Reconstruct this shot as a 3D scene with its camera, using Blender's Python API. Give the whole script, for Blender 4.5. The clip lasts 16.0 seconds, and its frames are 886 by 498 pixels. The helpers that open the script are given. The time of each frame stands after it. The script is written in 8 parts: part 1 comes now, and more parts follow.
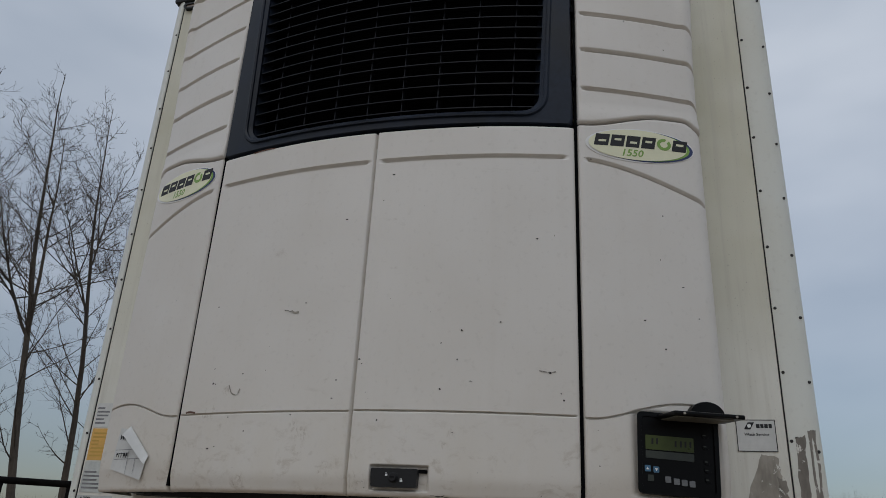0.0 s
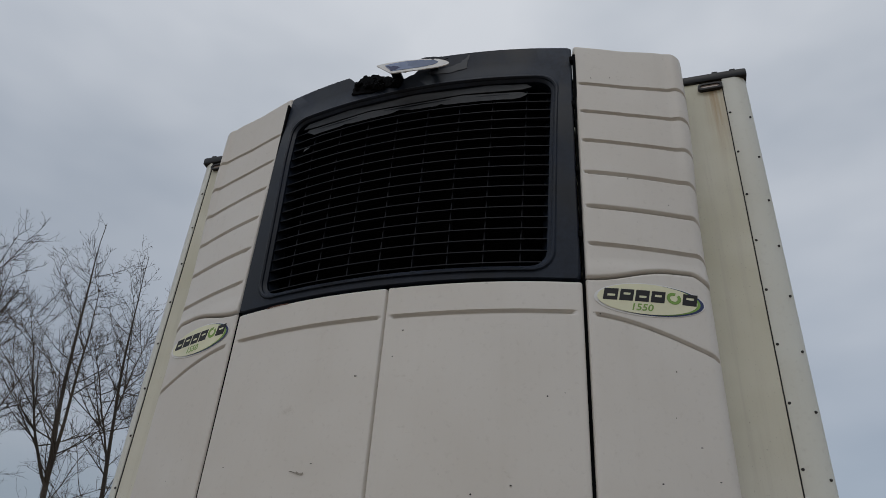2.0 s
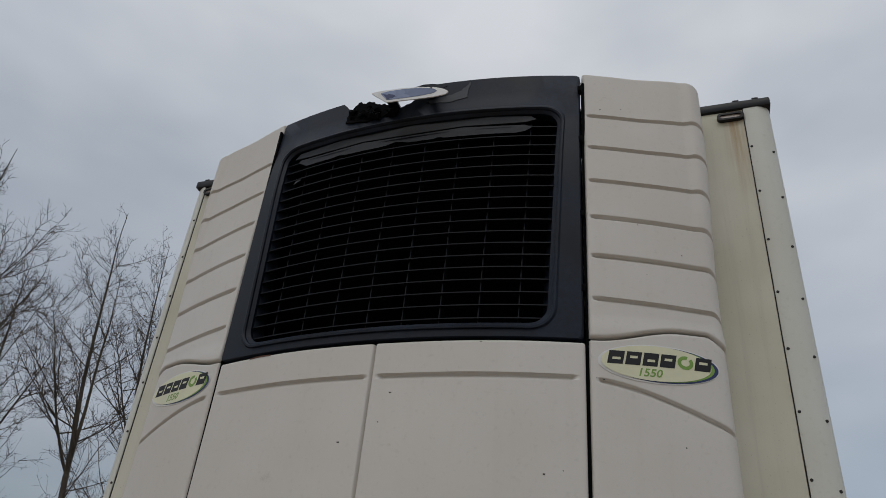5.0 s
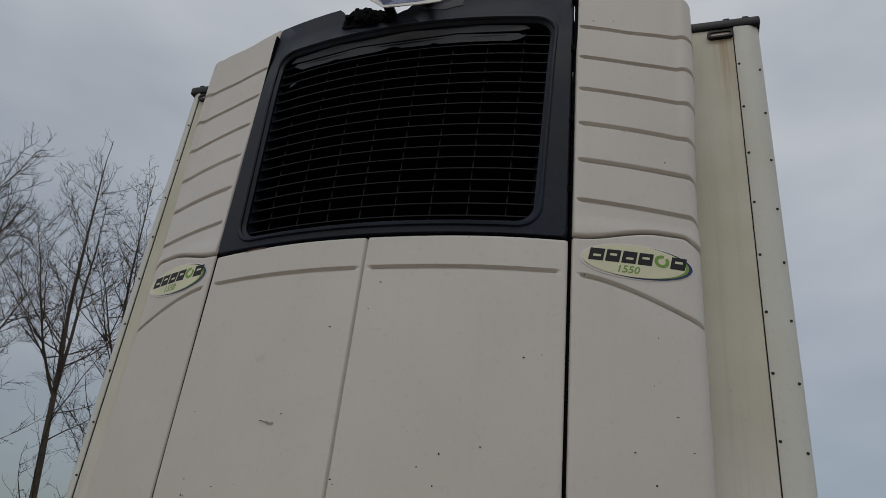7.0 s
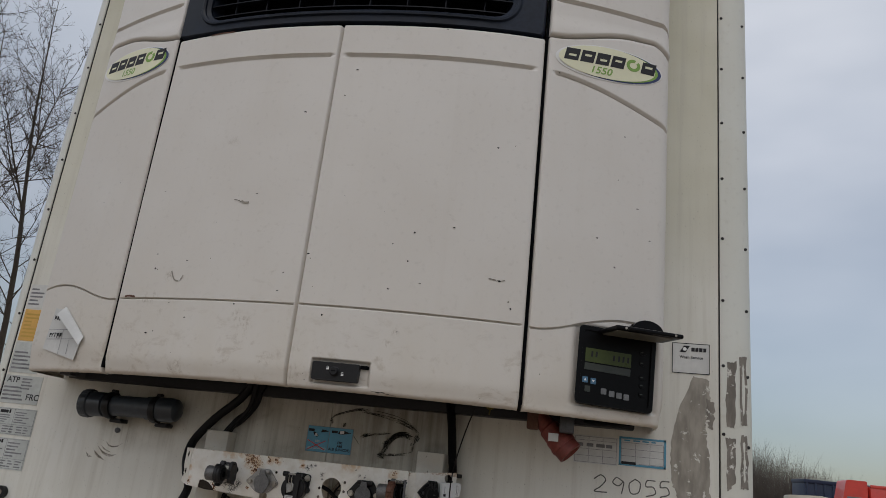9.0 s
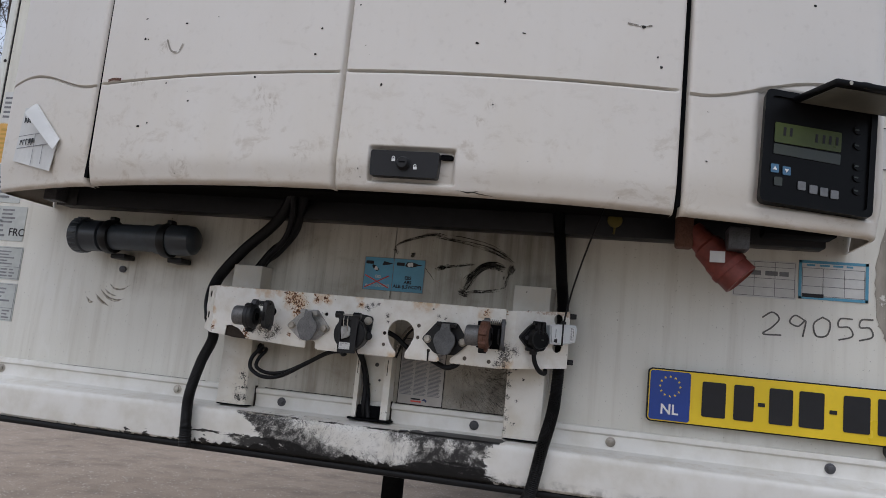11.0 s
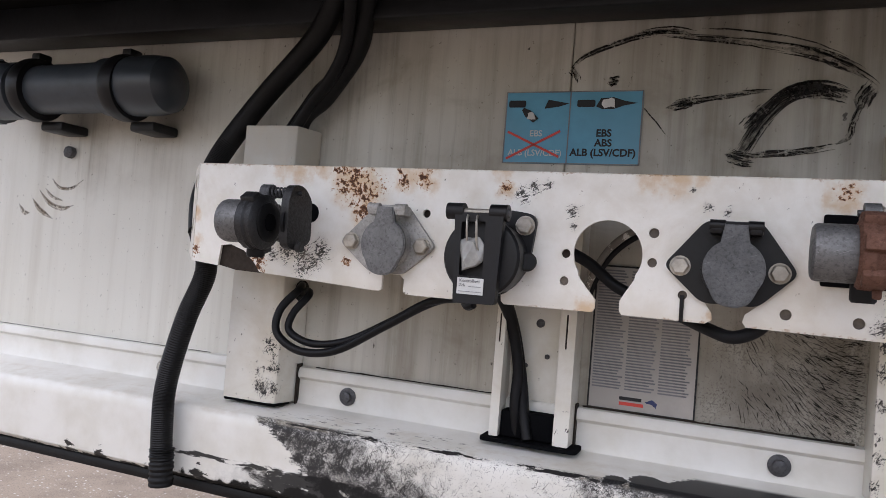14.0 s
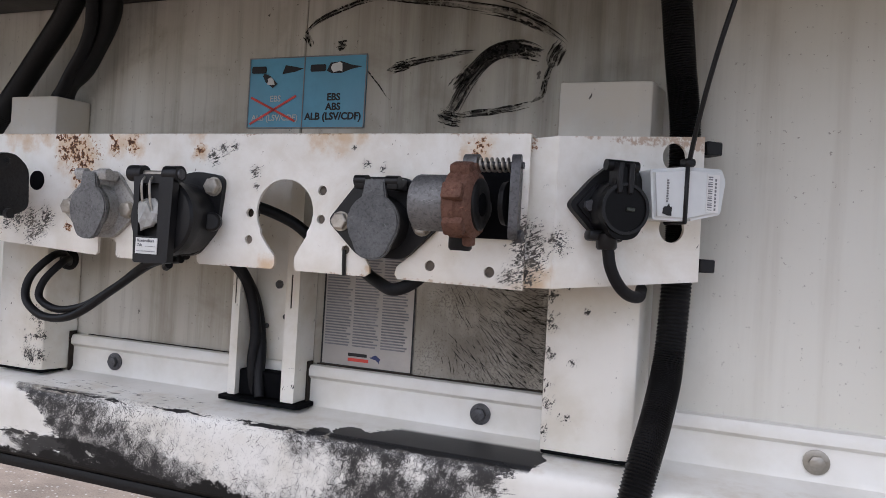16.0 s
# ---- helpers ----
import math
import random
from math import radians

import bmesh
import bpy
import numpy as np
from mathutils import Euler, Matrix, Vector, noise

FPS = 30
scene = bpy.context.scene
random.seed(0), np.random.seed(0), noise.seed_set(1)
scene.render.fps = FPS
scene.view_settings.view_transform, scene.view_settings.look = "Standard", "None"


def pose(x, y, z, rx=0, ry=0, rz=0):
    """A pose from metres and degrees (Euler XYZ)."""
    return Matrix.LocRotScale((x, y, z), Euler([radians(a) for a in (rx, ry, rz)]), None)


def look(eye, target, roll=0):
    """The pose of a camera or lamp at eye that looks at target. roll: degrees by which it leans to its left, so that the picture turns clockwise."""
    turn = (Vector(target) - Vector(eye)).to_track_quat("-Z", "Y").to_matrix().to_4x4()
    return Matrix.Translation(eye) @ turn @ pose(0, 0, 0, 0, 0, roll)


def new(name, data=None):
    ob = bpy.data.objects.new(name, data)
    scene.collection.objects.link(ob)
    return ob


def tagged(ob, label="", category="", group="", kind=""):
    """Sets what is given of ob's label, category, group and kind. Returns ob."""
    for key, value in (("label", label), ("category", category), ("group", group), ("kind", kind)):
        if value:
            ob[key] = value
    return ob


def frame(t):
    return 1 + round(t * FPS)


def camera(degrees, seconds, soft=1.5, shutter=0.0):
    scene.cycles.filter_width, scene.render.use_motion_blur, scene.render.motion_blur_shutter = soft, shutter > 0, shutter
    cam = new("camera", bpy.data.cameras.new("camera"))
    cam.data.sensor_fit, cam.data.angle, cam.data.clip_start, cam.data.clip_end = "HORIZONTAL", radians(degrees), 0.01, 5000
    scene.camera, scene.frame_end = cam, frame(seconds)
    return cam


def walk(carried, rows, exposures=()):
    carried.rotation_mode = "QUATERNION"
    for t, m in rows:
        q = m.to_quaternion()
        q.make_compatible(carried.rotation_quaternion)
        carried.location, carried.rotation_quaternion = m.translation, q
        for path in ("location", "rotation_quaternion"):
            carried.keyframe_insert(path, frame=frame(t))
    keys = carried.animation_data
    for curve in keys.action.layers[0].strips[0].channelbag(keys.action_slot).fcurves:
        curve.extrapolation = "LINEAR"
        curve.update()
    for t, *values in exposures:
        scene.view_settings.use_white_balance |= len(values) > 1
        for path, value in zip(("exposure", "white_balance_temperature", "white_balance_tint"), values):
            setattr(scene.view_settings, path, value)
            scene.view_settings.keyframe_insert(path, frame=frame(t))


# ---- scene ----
cam = camera(61.7, 16.0, 0.45)
PATH = [
    (0, (0.814, -2.424, 1.558), (0.298, -0.643, 2.309), 3.0),
    (0.5, (0.831, -2.417, 1.571), (0.309, -0.722, 2.495), 3.4),
    (1, (0.844, -2.419, 1.576), (0.321, -0.806, 2.637), 3.7),
    (1.5, (0.865, -2.418, 1.589), (0.329, -0.82, 2.665), 3.9),
    (2, (0.873, -2.422, 1.599), (0.318, -0.837, 2.685), 4.1),
    (2.5, (0.884, -2.43, 1.61), (0.317, -0.853, 2.702), 4.1),
    (3, (0.887, -2.404, 1.705), (0.308, -0.835, 2.802), 4.4),
    (5.5, (0.933, -2.34, 1.875), (0.326, -0.746, 2.919), 5.7),
    (6, (0.937, -2.324, 1.843), (0.336, -0.715, 2.868), 5.8),
    (6.5, (0.937, -2.354, 1.781), (0.332, -0.716, 2.757), 5.9),
    (7, (0.932, -2.363, 1.71), (0.343, -0.689, 2.632), 6.5),
    (7.5, (0.914, -2.344, 1.626), (0.442, -0.616, 2.515), 7.0),
    (8, (0.853, -2.358, 1.566), (0.443, -0.592, 2.41), 7.1),
    (8.5, (0.824, -2.365, 1.523), (0.437, -0.546, 2.259), 6.5),
    (9, (0.792, -2.373, 1.487), (0.406, -0.5, 2.076), 6.3),
    (9.5, (0.772, -2.335, 1.429), (0.369, -0.433, 1.9), 6.1),
    (9.7, (0.764, -2.275, 1.407), (0.351, -0.365, 1.836), 6.1),
    (11.8, (0.355, -1.277, 1.394), (-0.258, 0.612, 1.633), 5.2),
    (12, (0.315, -1.16, 1.404), (-0.348, 0.712, 1.637), 5.2),
    (12.5, (0.187, -1.001, 1.425), (-0.504, 0.87, 1.575), 5.0),
    (13, (0.091, -0.885, 1.417), (-0.611, 0.986, 1.5), 5.0),
    (13.5, (0.131, -0.82, 1.407), (-0.592, 1.044, 1.471), 4.8),
    (14, (0.189, -0.812, 1.4), (-0.567, 1.039, 1.452), 4.6),
    (14.5, (0.254, -0.793, 1.392), (-0.529, 1.047, 1.422), 4.3),
    (15, (0.323, -0.767, 1.397), (-0.477, 1.066, 1.413), 3.9),
    (15.5, (0.396, -0.737, 1.394), (-0.32, 1.131, 1.397), 3.5),
    (16, (0.46, -0.726, 1.4), (-0.265, 1.138, 1.398), 3.4),
]
walk(cam, [(t, look(eye, target, roll)) for t, eye, target, roll in PATH], [(0, -0.28, 6350, 9), (1, -0.38, 6400, 9), (3.2, -0.36, 6660, 9), (5.5, -0.32, 6660, 9), (6.5, -0.3, 6720, 9), (7, -0.46, 6730, 9), (7.5, -0.56, 6740, 10), (8.5, -0.46, 6740, 11), (9.0, -0.08, 6640, 11), (9.5, 0.0, 6540, 11), (11.8, 0.68, 6100, 14), (12.1, 0.78, 6150, 14), (12.5, 0.95, 6350, 16), (13.5, 1.1, 6320, 17), (16, 1.13, 6180, 17)])

# (exposure rows: seconds, stops)
scene.view_settings.exposure = 0.0

# ---- sky and light: a flat overcast day, brighter from behind the camera ----
SKY = ((0.0, 0.06), (0.18, 0.45), (0.45, 0.86), (1.0, 1.30))          # an overcast sky is brightest overhead
world = bpy.data.worlds.new("overcast_sky")
scene.world = world
world.use_nodes = True
wn, wl = world.node_tree.nodes, world.node_tree.links
wn.clear()
w_out = wn.new("ShaderNodeOutputWorld")
w_bg = wn.new("ShaderNodeBackground")
w_sky = wn.new("ShaderNodeTexSky")
w_sky.sky_type = "NISHITA"
w_sky.sun_disc = False
w_sky.sun_elevation = radians(38)
w_sky.sun_rotation = radians(200)
w_skybg = wn.new("ShaderNodeBackground")
w_skybg.inputs["Strength"].default_value = 0.05
w_tc = wn.new("ShaderNodeTexCoord")
w_map = wn.new("ShaderNodeMapping")
w_map.inputs["Scale"].default_value = (1.0, 1.0, 2.2)
w_noise = wn.new("ShaderNodeTexNoise")
w_noise.inputs["Scale"].default_value = 2.1
w_noise.inputs["Detail"].default_value = 4.0
w_noise.inputs["Roughness"].default_value = 0.45
w_ramp = wn.new("ShaderNodeValToRGB")
w_ramp.color_ramp.elements[0].position, w_ramp.color_ramp.elements[0].color = 0.36, (0.425, 0.455, 0.495, 1)
w_ramp.color_ramp.elements[1].position, w_ramp.color_ramp.elements[1].color = 0.66, (0.675, 0.69, 0.715, 1)
w_add = wn.new("ShaderNodeAddShader")
wl.new(w_tc.outputs["Generated"], w_map.inputs["Vector"])
wl.new(w_map.outputs["Vector"], w_noise.inputs["Vector"])
wl.new(w_noise.outputs["Fac"], w_ramp.inputs["Fac"])
w_sep = wn.new("ShaderNodeSeparateXYZ")
wl.new(w_tc.outputs["Generated"], w_sep.inputs["Vector"])
w_up = wn.new("ShaderNodeValToRGB")
w_up.color_ramp.elements.new(0.18)
w_up.color_ramp.elements.new(0.45)
for e, (h, v) in zip(w_up.color_ramp.elements, SKY):
    e.position, e.color = h, (v, v, v, 1)
wl.new(w_sep.outputs["Z"], w_up.inputs["Fac"])
wl.new(w_up.outputs["Color"], w_bg.inputs["Strength"])
wl.new(w_ramp.outputs["Color"], w_bg.inputs["Color"])
wl.new(w_sky.outputs["Color"], w_skybg.inputs["Color"])
wl.new(w_bg.outputs["Background"], w_add.inputs[0])
wl.new(w_skybg.outputs["Background"], w_add.inputs[1])
wl.new(w_add.outputs["Shader"], w_out.inputs["Surface"])

sun_data = bpy.data.lights.new("sun", "SUN")
sun_data.energy = 0.42
sun_data.angle = radians(35)
sun_data.color = (1.0, 0.965, 0.92)
sun = new("sun", sun_data)
sun.matrix_world = look((2.0, -6.0, 10.5), (0, 0, 1.5))


# ---- materials ----
def nodes_of(name):
    m = bpy.data.materials.new(name)
    m.use_nodes = True
    return m, m.node_tree.nodes, m.node_tree.links, m.node_tree.nodes["Principled BSDF"]


def coord(n, l, scale=(1, 1, 1), rot=(0, 0, 0)):
    tc, mp = n.new("ShaderNodeTexCoord"), n.new("ShaderNodeMapping")
    mp.inputs["Scale"].default_value = scale
    mp.inputs["Rotation"].default_value = rot
    l.new(tc.outputs["Object"], mp.inputs["Vector"])
    return mp.outputs["Vector"]


def grain_dir(n, l, angle, length, width):
    """Coordinates drawn out along a line in the x-z plane that rises by angle degrees: grains length x width metres."""
    tc, mp = n.new("ShaderNodeTexCoord"), n.new("ShaderNodeMapping")
    mp.vector_type = "TEXTURE"
    mp.inputs["Rotation"].default_value = (0, -radians(angle), 0)
    mp.inputs["Scale"].default_value = (length, width, width)
    l.new(tc.outputs["Object"], mp.inputs["Vector"])
    return mp.outputs["Vector"]


def noise_of(n, l, vec, scale, detail=4.0, rough=0.55, dist=0.0):
    t = n.new("ShaderNodeTexNoise")
    t.inputs["Scale"].default_value, t.inputs["Detail"].default_value = scale, detail
    t.inputs["Roughness"].default_value, t.inputs["Distortion"].default_value = rough, dist
    l.new(vec, t.inputs["Vector"])
    return t.outputs["Fac"]


def span(n, l, value, a, b, lo=0.0, hi=1.0):
    r = n.new("ShaderNodeMapRange")
    r.interpolation_type = "SMOOTHSTEP"
    r.inputs["From Min"].default_value, r.inputs["From Max"].default_value = a, b
    r.inputs["To Min"].default_value, r.inputs["To Max"].default_value = lo, hi
    l.new(value, r.inputs["Value"])
    return r.outputs["Result"]


def calc(n, l, op, a, b):
    m = n.new("ShaderNodeMath")
    m.operation = op
    for k, v in enumerate((a, b)):
        if isinstance(v, (int, float)):
            m.inputs[k].default_value = v
        else:
            l.new(v, m.inputs[k])
    return m.outputs["Value"]


def blend(n, l, fac, a, b):
    m = n.new("ShaderNodeMix")
    m.data_type = "RGBA"
    if isinstance(fac, (int, float)):
        m.inputs[0].default_value = fac
    else:
        l.new(fac, m.inputs[0])
    for k, v in ((6, a), (7, b)):
        if isinstance(v, tuple):
            m.inputs[k].default_value = (*v[:3], 1)
        else:
            l.new(v, m.inputs[k])
    return m.outputs[2]


def blobs(n, l, spots, wobble=0.0, size=30.0):
    """A mask that is 1 at each spot (x, y, z, radius) and fades to 0 at its radius; wobble (metres) makes its outline uneven."""
    tc = n.new("ShaderNodeTexCoord")
    where = tc.outputs["Object"]
    if wobble:
        t = n.new("ShaderNodeTexNoise")
        t.inputs["Scale"].default_value, t.inputs["Detail"].default_value, t.inputs["Roughness"].default_value = size, 5.0, 0.65
        l.new(where, t.inputs["Vector"])
        off = n.new("ShaderNodeVectorMath")
        off.operation = "MULTIPLY_ADD"
        l.new(t.outputs["Color"], off.inputs[0])
        off.inputs[1].default_value = (wobble * 2,) * 3
        off.inputs[2].default_value = (-wobble,) * 3
        add = n.new("ShaderNodeVectorMath")
        add.operation = "ADD"
        l.new(where, add.inputs[0])
        l.new(off.outputs["Vector"], add.inputs[1])
        where = add.outputs["Vector"]
    best = None
    for x, y, z, r in spots:
        d = n.new("ShaderNodeVectorMath")
        d.operation = "DISTANCE"
        l.new(where, d.inputs[0])
        d.inputs[1].default_value = (x, y, z)
        v = span(n, l, d.outputs["Value"], 0.0, r, 1.0, 0.0)
        best = v if best is None else calc(n, l, "MAXIMUM", best, v)
    return best


def axis(n, l, k):
    tc, s = n.new("ShaderNodeTexCoord"), n.new("ShaderNodeSeparateXYZ")
    l.new(tc.outputs["Object"], s.inputs["Vector"])
    return s.outputs[k]


def bump(n, l, b, height, strength=0.2, dist=0.002):
    u = n.new("ShaderNodeBump")
    u.inputs["Strength"].default_value, u.inputs["Distance"].default_value = strength, dist
    l.new(height, u.inputs["Height"])
    l.new(u.outputs["Normal"], b.inputs["Normal"])


def simple(name, base, rough=0.5, metal=0.0, vary=0.25, scale=30.0, relief=0.15, coat=0.0, depth=0.0015, gloss=0.5):
    """One base colour with grain at two sizes and a little relief."""
    m, n, l, b = nodes_of(name)
    v = coord(n, l)
    fine, broad = noise_of(n, l, v, scale * 4), noise_of(n, l, v, scale * 0.35)
    dark = tuple(c * (1 - vary) for c in base)
    light = tuple(min(1, c * (1 + vary)) for c in base)
    col = blend(n, l, span(n, l, broad, 0.3, 0.7), dark, light)
    col = blend(n, l, span(n, l, fine, 0.35, 0.75, 0.0, 0.5), col, dark)
    l.new(col, b.inputs["Base Color"])
    l.new(span(n, l, broad, 0.3, 0.7, max(0.03, rough - 0.08), min(1, rough + 0.1)), b.inputs["Roughness"])
    b.inputs["Metallic"].default_value = metal
    b.inputs["Coat Weight"].default_value = coat
    b.inputs["Specular IOR Level"].default_value = gloss
    bump(n, l, b, fine, relief, depth)
    return m


def paint(name, base, streak, chips=True, streak_amount=0.5, rough=0.38, chip_size=0.035, chip_scale=26.0):
    """Aged white paint or gelcoat: broad yellowing, vertical rain streaks, and small dark chips."""
    m, n, l, b = nodes_of(name)
    v = coord(n, l)
    broad = noise_of(n, l, v, 1.6, 3)
    runs = noise_of(n, l, coord(n, l, (22, 22, 0.9)), 1.0, 5, 0.6)
    mott = noise_of(n, l, v, 60, 4)
    col = blend(n, l, span(n, l, broad, 0.3, 0.7, 0.0, 0.55), base, streak)
    col = blend(n, l, span(n, l, runs, 0.5, 0.8, 0.0, streak_amount), col, streak)
    col = blend(n, l, span(n, l, mott, 0.55, 0.8, 0.0, 0.12), col, (0.2, 0.17, 0.13))
    if chips:
        vo = n.new("ShaderNodeTexVoronoi")
        vo.inputs["Scale"].default_value = chip_scale
        wob = n.new("ShaderNodeVectorMath")
        wob.operation = "MULTIPLY_ADD"
        tn = n.new("ShaderNodeTexNoise")
        tn.inputs["Scale"].default_value, tn.inputs["Detail"].default_value = 140.0, 4.0
        l.new(v, tn.inputs["Vector"])
        l.new(tn.outputs["Color"], wob.inputs[0])
        wob.inputs[1].default_value = (0.012, 0.012, 0.012)
        l.new(v, wob.inputs[2])
        l.new(wob.outputs["Vector"], vo.inputs["Vector"])
        few = noise_of(n, l, v, 5.0, 2)
        chip = calc(n, l, "MULTIPLY", span(n, l, vo.outputs["Distance"], chip_size, chip_size * 1.6, 1, 0), span(n, l, few, 0.53, 0.60))
        col = blend(n, l, calc(n, l, "MULTIPLY", chip, 0.85), col, (0.10, 0.088, 0.075))
        smear = noise_of(n, l, coord(n, l, (9, 9, 13), (0.3, 0.5, 0.2)), 1.0, 7, 0.7, 0.6)
        col = blend(n, l, span(n, l, smear, 0.62, 0.76, 0, 0.30), col, (0.30, 0.25, 0.19))
        low = calc(n, l, "MULTIPLY", span(n, l, axis(n, l, 2), 2.0, 1.70), span(n, l, noise_of(n, l, coord(n, l, (16, 16, 24), (0.2, 0.4, 0)), 1.0, 7, 0.72, 0.5), 0.52, 0.68))
        col = blend(n, l, calc(n, l, "MULTIPLY", low, 0.42), col, (0.26, 0.19, 0.12))
        # smudges where hands and hoses have touched the lower panels
        touched = blobs(n, l, [(-0.160, -0.43, 1.845, 0.035), (-0.188, -0.43, 1.869, 0.030), (-0.167, -0.43, 1.806, 0.030), (-0.354, -0.41, 1.714, 0.040), (-0.449, -0.40, 1.871, 0.020), (-0.523, -0.39, 1.910, 0.035), (-0.49, -0.39, 1.918, 0.03), (0.013, -0.435, 1.792, 0.026), (0.262, -0.42, 1.823, 0.018), (0.283, -0.42, 1.856, 0.018), (-0.445, -0.40, 1.981, 0.030), (-0.078, -0.435, 1.747, 0.035), (0.02, -0.435, 1.72, 0.04)], 0.02, 26)
        touched = calc(n, l, "MULTIPLY", span(n, l, touched, 0.0, 0.7), span(n, l, noise_of(n, l, coord(n, l, (70, 70, 45), (0.1, 0.5, 0.2)), 1.0, 6, 0.7, 0.4), 0.46, 0.66))
        col = blend(n, l, calc(n, l, "MULTIPLY", touched, 0.62), col, (0.25, 0.19, 0.13))
        rimdirt = calc(n, l, "MULTIPLY", span(n, l, axis(n, l, 2), 1.702, 1.686, 0, 0.6), span(n, l, noise_of(n, l, coord(n, l, (14, 14, 60)), 1.0, 6, 0.65), 0.35, 0.6, 0.3, 1.0))
        col = blend(n, l, rimdirt, col, (0.34, 0.26, 0.18))
        dusty = calc(n, l, "MULTIPLY", span(n, l, axis(n, l, 2), 2.15, 1.69, 0, 0.38), span(n, l, noise_of(n, l, coord(n, l, (7, 7, 2.5)), 1.0, 6, 0.6, 0.4), 0.3, 0.7, 0.35, 1.0))
        col = blend(n, l, dusty, col, (0.56, 0.50, 0.40))
    l.new(col, b.inputs["Base Color"])
    l.new(span(n, l, broad, 0.3, 0.7, rough, rough + 0.14), b.inputs["Roughness"])
    bump(n, l, b, noise_of(n, l, v, 7, 3), 0.10, 0.004)
    return m


M = {}
M["shell"] = paint("shell_gelcoat", (0.658, 0.630, 0.588), (0.58, 0.54, 0.485), streak_amount=0.25, rough=0.36, chip_size=0.026)
M["trim"] = paint("corner_trim_paint", (0.66, 0.67, 0.62), (0.58, 0.57, 0.49), streak_amount=0.4, chips=False)
M["dark"] = simple("dark_frame_plastic", (0.0082, 0.0128, 0.0232), 0.44, vary=0.55, scale=14, relief=0.15, gloss=0.22)
M["strip"] = simple("dusty_strip_plastic", (0.013, 0.015, 0.018), 0.42, vary=0.5, scale=9, relief=0.12, gloss=0.25)
M["faded"] = simple("faded_plastic", (0.034, 0.038, 0.045), 0.55, vary=0.4, scale=9)
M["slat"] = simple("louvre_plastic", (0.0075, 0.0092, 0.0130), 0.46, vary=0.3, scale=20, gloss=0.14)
M["black"] = simple("black_plastic", (0.008, 0.008, 0.009), 0.42, vary=0.3, scale=40, gloss=0.3)
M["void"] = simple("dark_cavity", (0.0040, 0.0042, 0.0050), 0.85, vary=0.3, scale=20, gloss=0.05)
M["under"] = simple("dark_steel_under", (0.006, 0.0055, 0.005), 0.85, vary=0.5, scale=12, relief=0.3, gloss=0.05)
# for grime, and for dark fillers that stand in for shade in openings
M["grimeshade"] = simple("brown_black_grime_and_shade", (0.030, 0.023, 0.018), 0.75, vary=0.6, scale=50, relief=0.5, gloss=0.2)
M["beam"] = simple("black_painted_beam", (0.0075, 0.0082, 0.0100), 0.42, vary=0.6, scale=14, relief=0.3, gloss=0.32)
M["beamend"] = simple("worn_beam_end", (0.06, 0.06, 0.06), 0.5, 0.3, vary=0.7, scale=22, relief=0.4)
M["rubber"] = simple("black_rubber", (0.007, 0.007, 0.0075), 0.5, vary=0.4, scale=40, relief=0.25, gloss=0.22)
M["cable"] = simple("cable_sheath", (0.007, 0.007, 0.008), 0.5, vary=0.3, scale=40, gloss=0.2)
M["steel"] = simple("zinc_steel", (0.42, 0.39, 0.34), 0.5, 0.85, vary=0.35, scale=70, relief=0.3)
M["tube"] = simple("grey_plastic_tube", (0.034, 0.041, 0.050), 0.38, vary=0.25, scale=18)
M["red"] = simple("red_connector_plastic", (0.165, 0.034, 0.024), 0.55, vary=0.4, scale=30)
M["paper"] = simple("printed_paper", (0.58, 0.58, 0.56), 0.6, vary=0.12, scale=18, relief=0.05)
M["paperdim"] = simple("weathered_label_paper", (0.46, 0.48, 0.46), 0.6, vary=0.2, scale=16, relief=0.05)
M["orange"] = simple("orange_label", (0.62, 0.36, 0.09), 0.55, vary=0.12, scale=18, relief=0.05)
# label grey lowered to include the shade behind the rail
M["plategrey"] = simple("weathered_shaded_plate", (0.40, 0.375, 0.345), 0.55, vary=0.2, scale=16, relief=0.05)
M["blue"] = simple("blue_label", (0.085, 0.30, 0.44), 0.4, vary=0.12, scale=25, relief=0.05)
M["bluedark"] = simple("plate_blue", (0.010, 0.045, 0.26), 0.35, vary=0.1, scale=25, relief=0.05)
M["yellow"] = simple("plate_yellow", (0.78, 0.55, 0.012), 0.35, vary=0.06, scale=25, relief=0.05)
M["ink"] = simple("black_ink", (0.018, 0.018, 0.02), 0.55, vary=0.2, scale=40, relief=0.05, gloss=0.3)
M["greyink"] = simple("grey_ink", (0.20, 0.20, 0.21), 0.6, vary=0.3, scale=60, relief=0.05)
M["faint"] = simple("faded_marker", (0.11, 0.105, 0.095), 0.6, vary=0.4, scale=60, relief=0.05)
M["redink"] = simple("red_ink", (0.55, 0.05, 0.035), 0.5, vary=0.15, scale=40, relief=0.05)
M["white"] = simple("white_print", (0.75, 0.75, 0.74), 0.5, vary=0.08, scale=30, relief=0.05)
M["cream"] = simple("cream_badge", (0.74, 0.73, 0.52), 0.35, vary=0.06, scale=20, relief=0.05)
M["green"] = simple("green_badge_ink", (0.20, 0.36, 0.06), 0.4, vary=0.1, scale=20, relief=0.05)
M["navy"] = simple("navy_badge_ink", (0.018, 0.030, 0.11), 0.4, vary=0.1, scale=20, relief=0.05)
# yellow darkened to carry the shade the seal hangs in
M["sealyellow"] = simple("shaded_yellow_plastic", (0.11, 0.088, 0.014), 0.7, vary=0.3, scale=40)
M["beige"] = simple("beige_fitting_plastic", (0.50, 0.40, 0.28), 0.5, vary=0.2, scale=30)
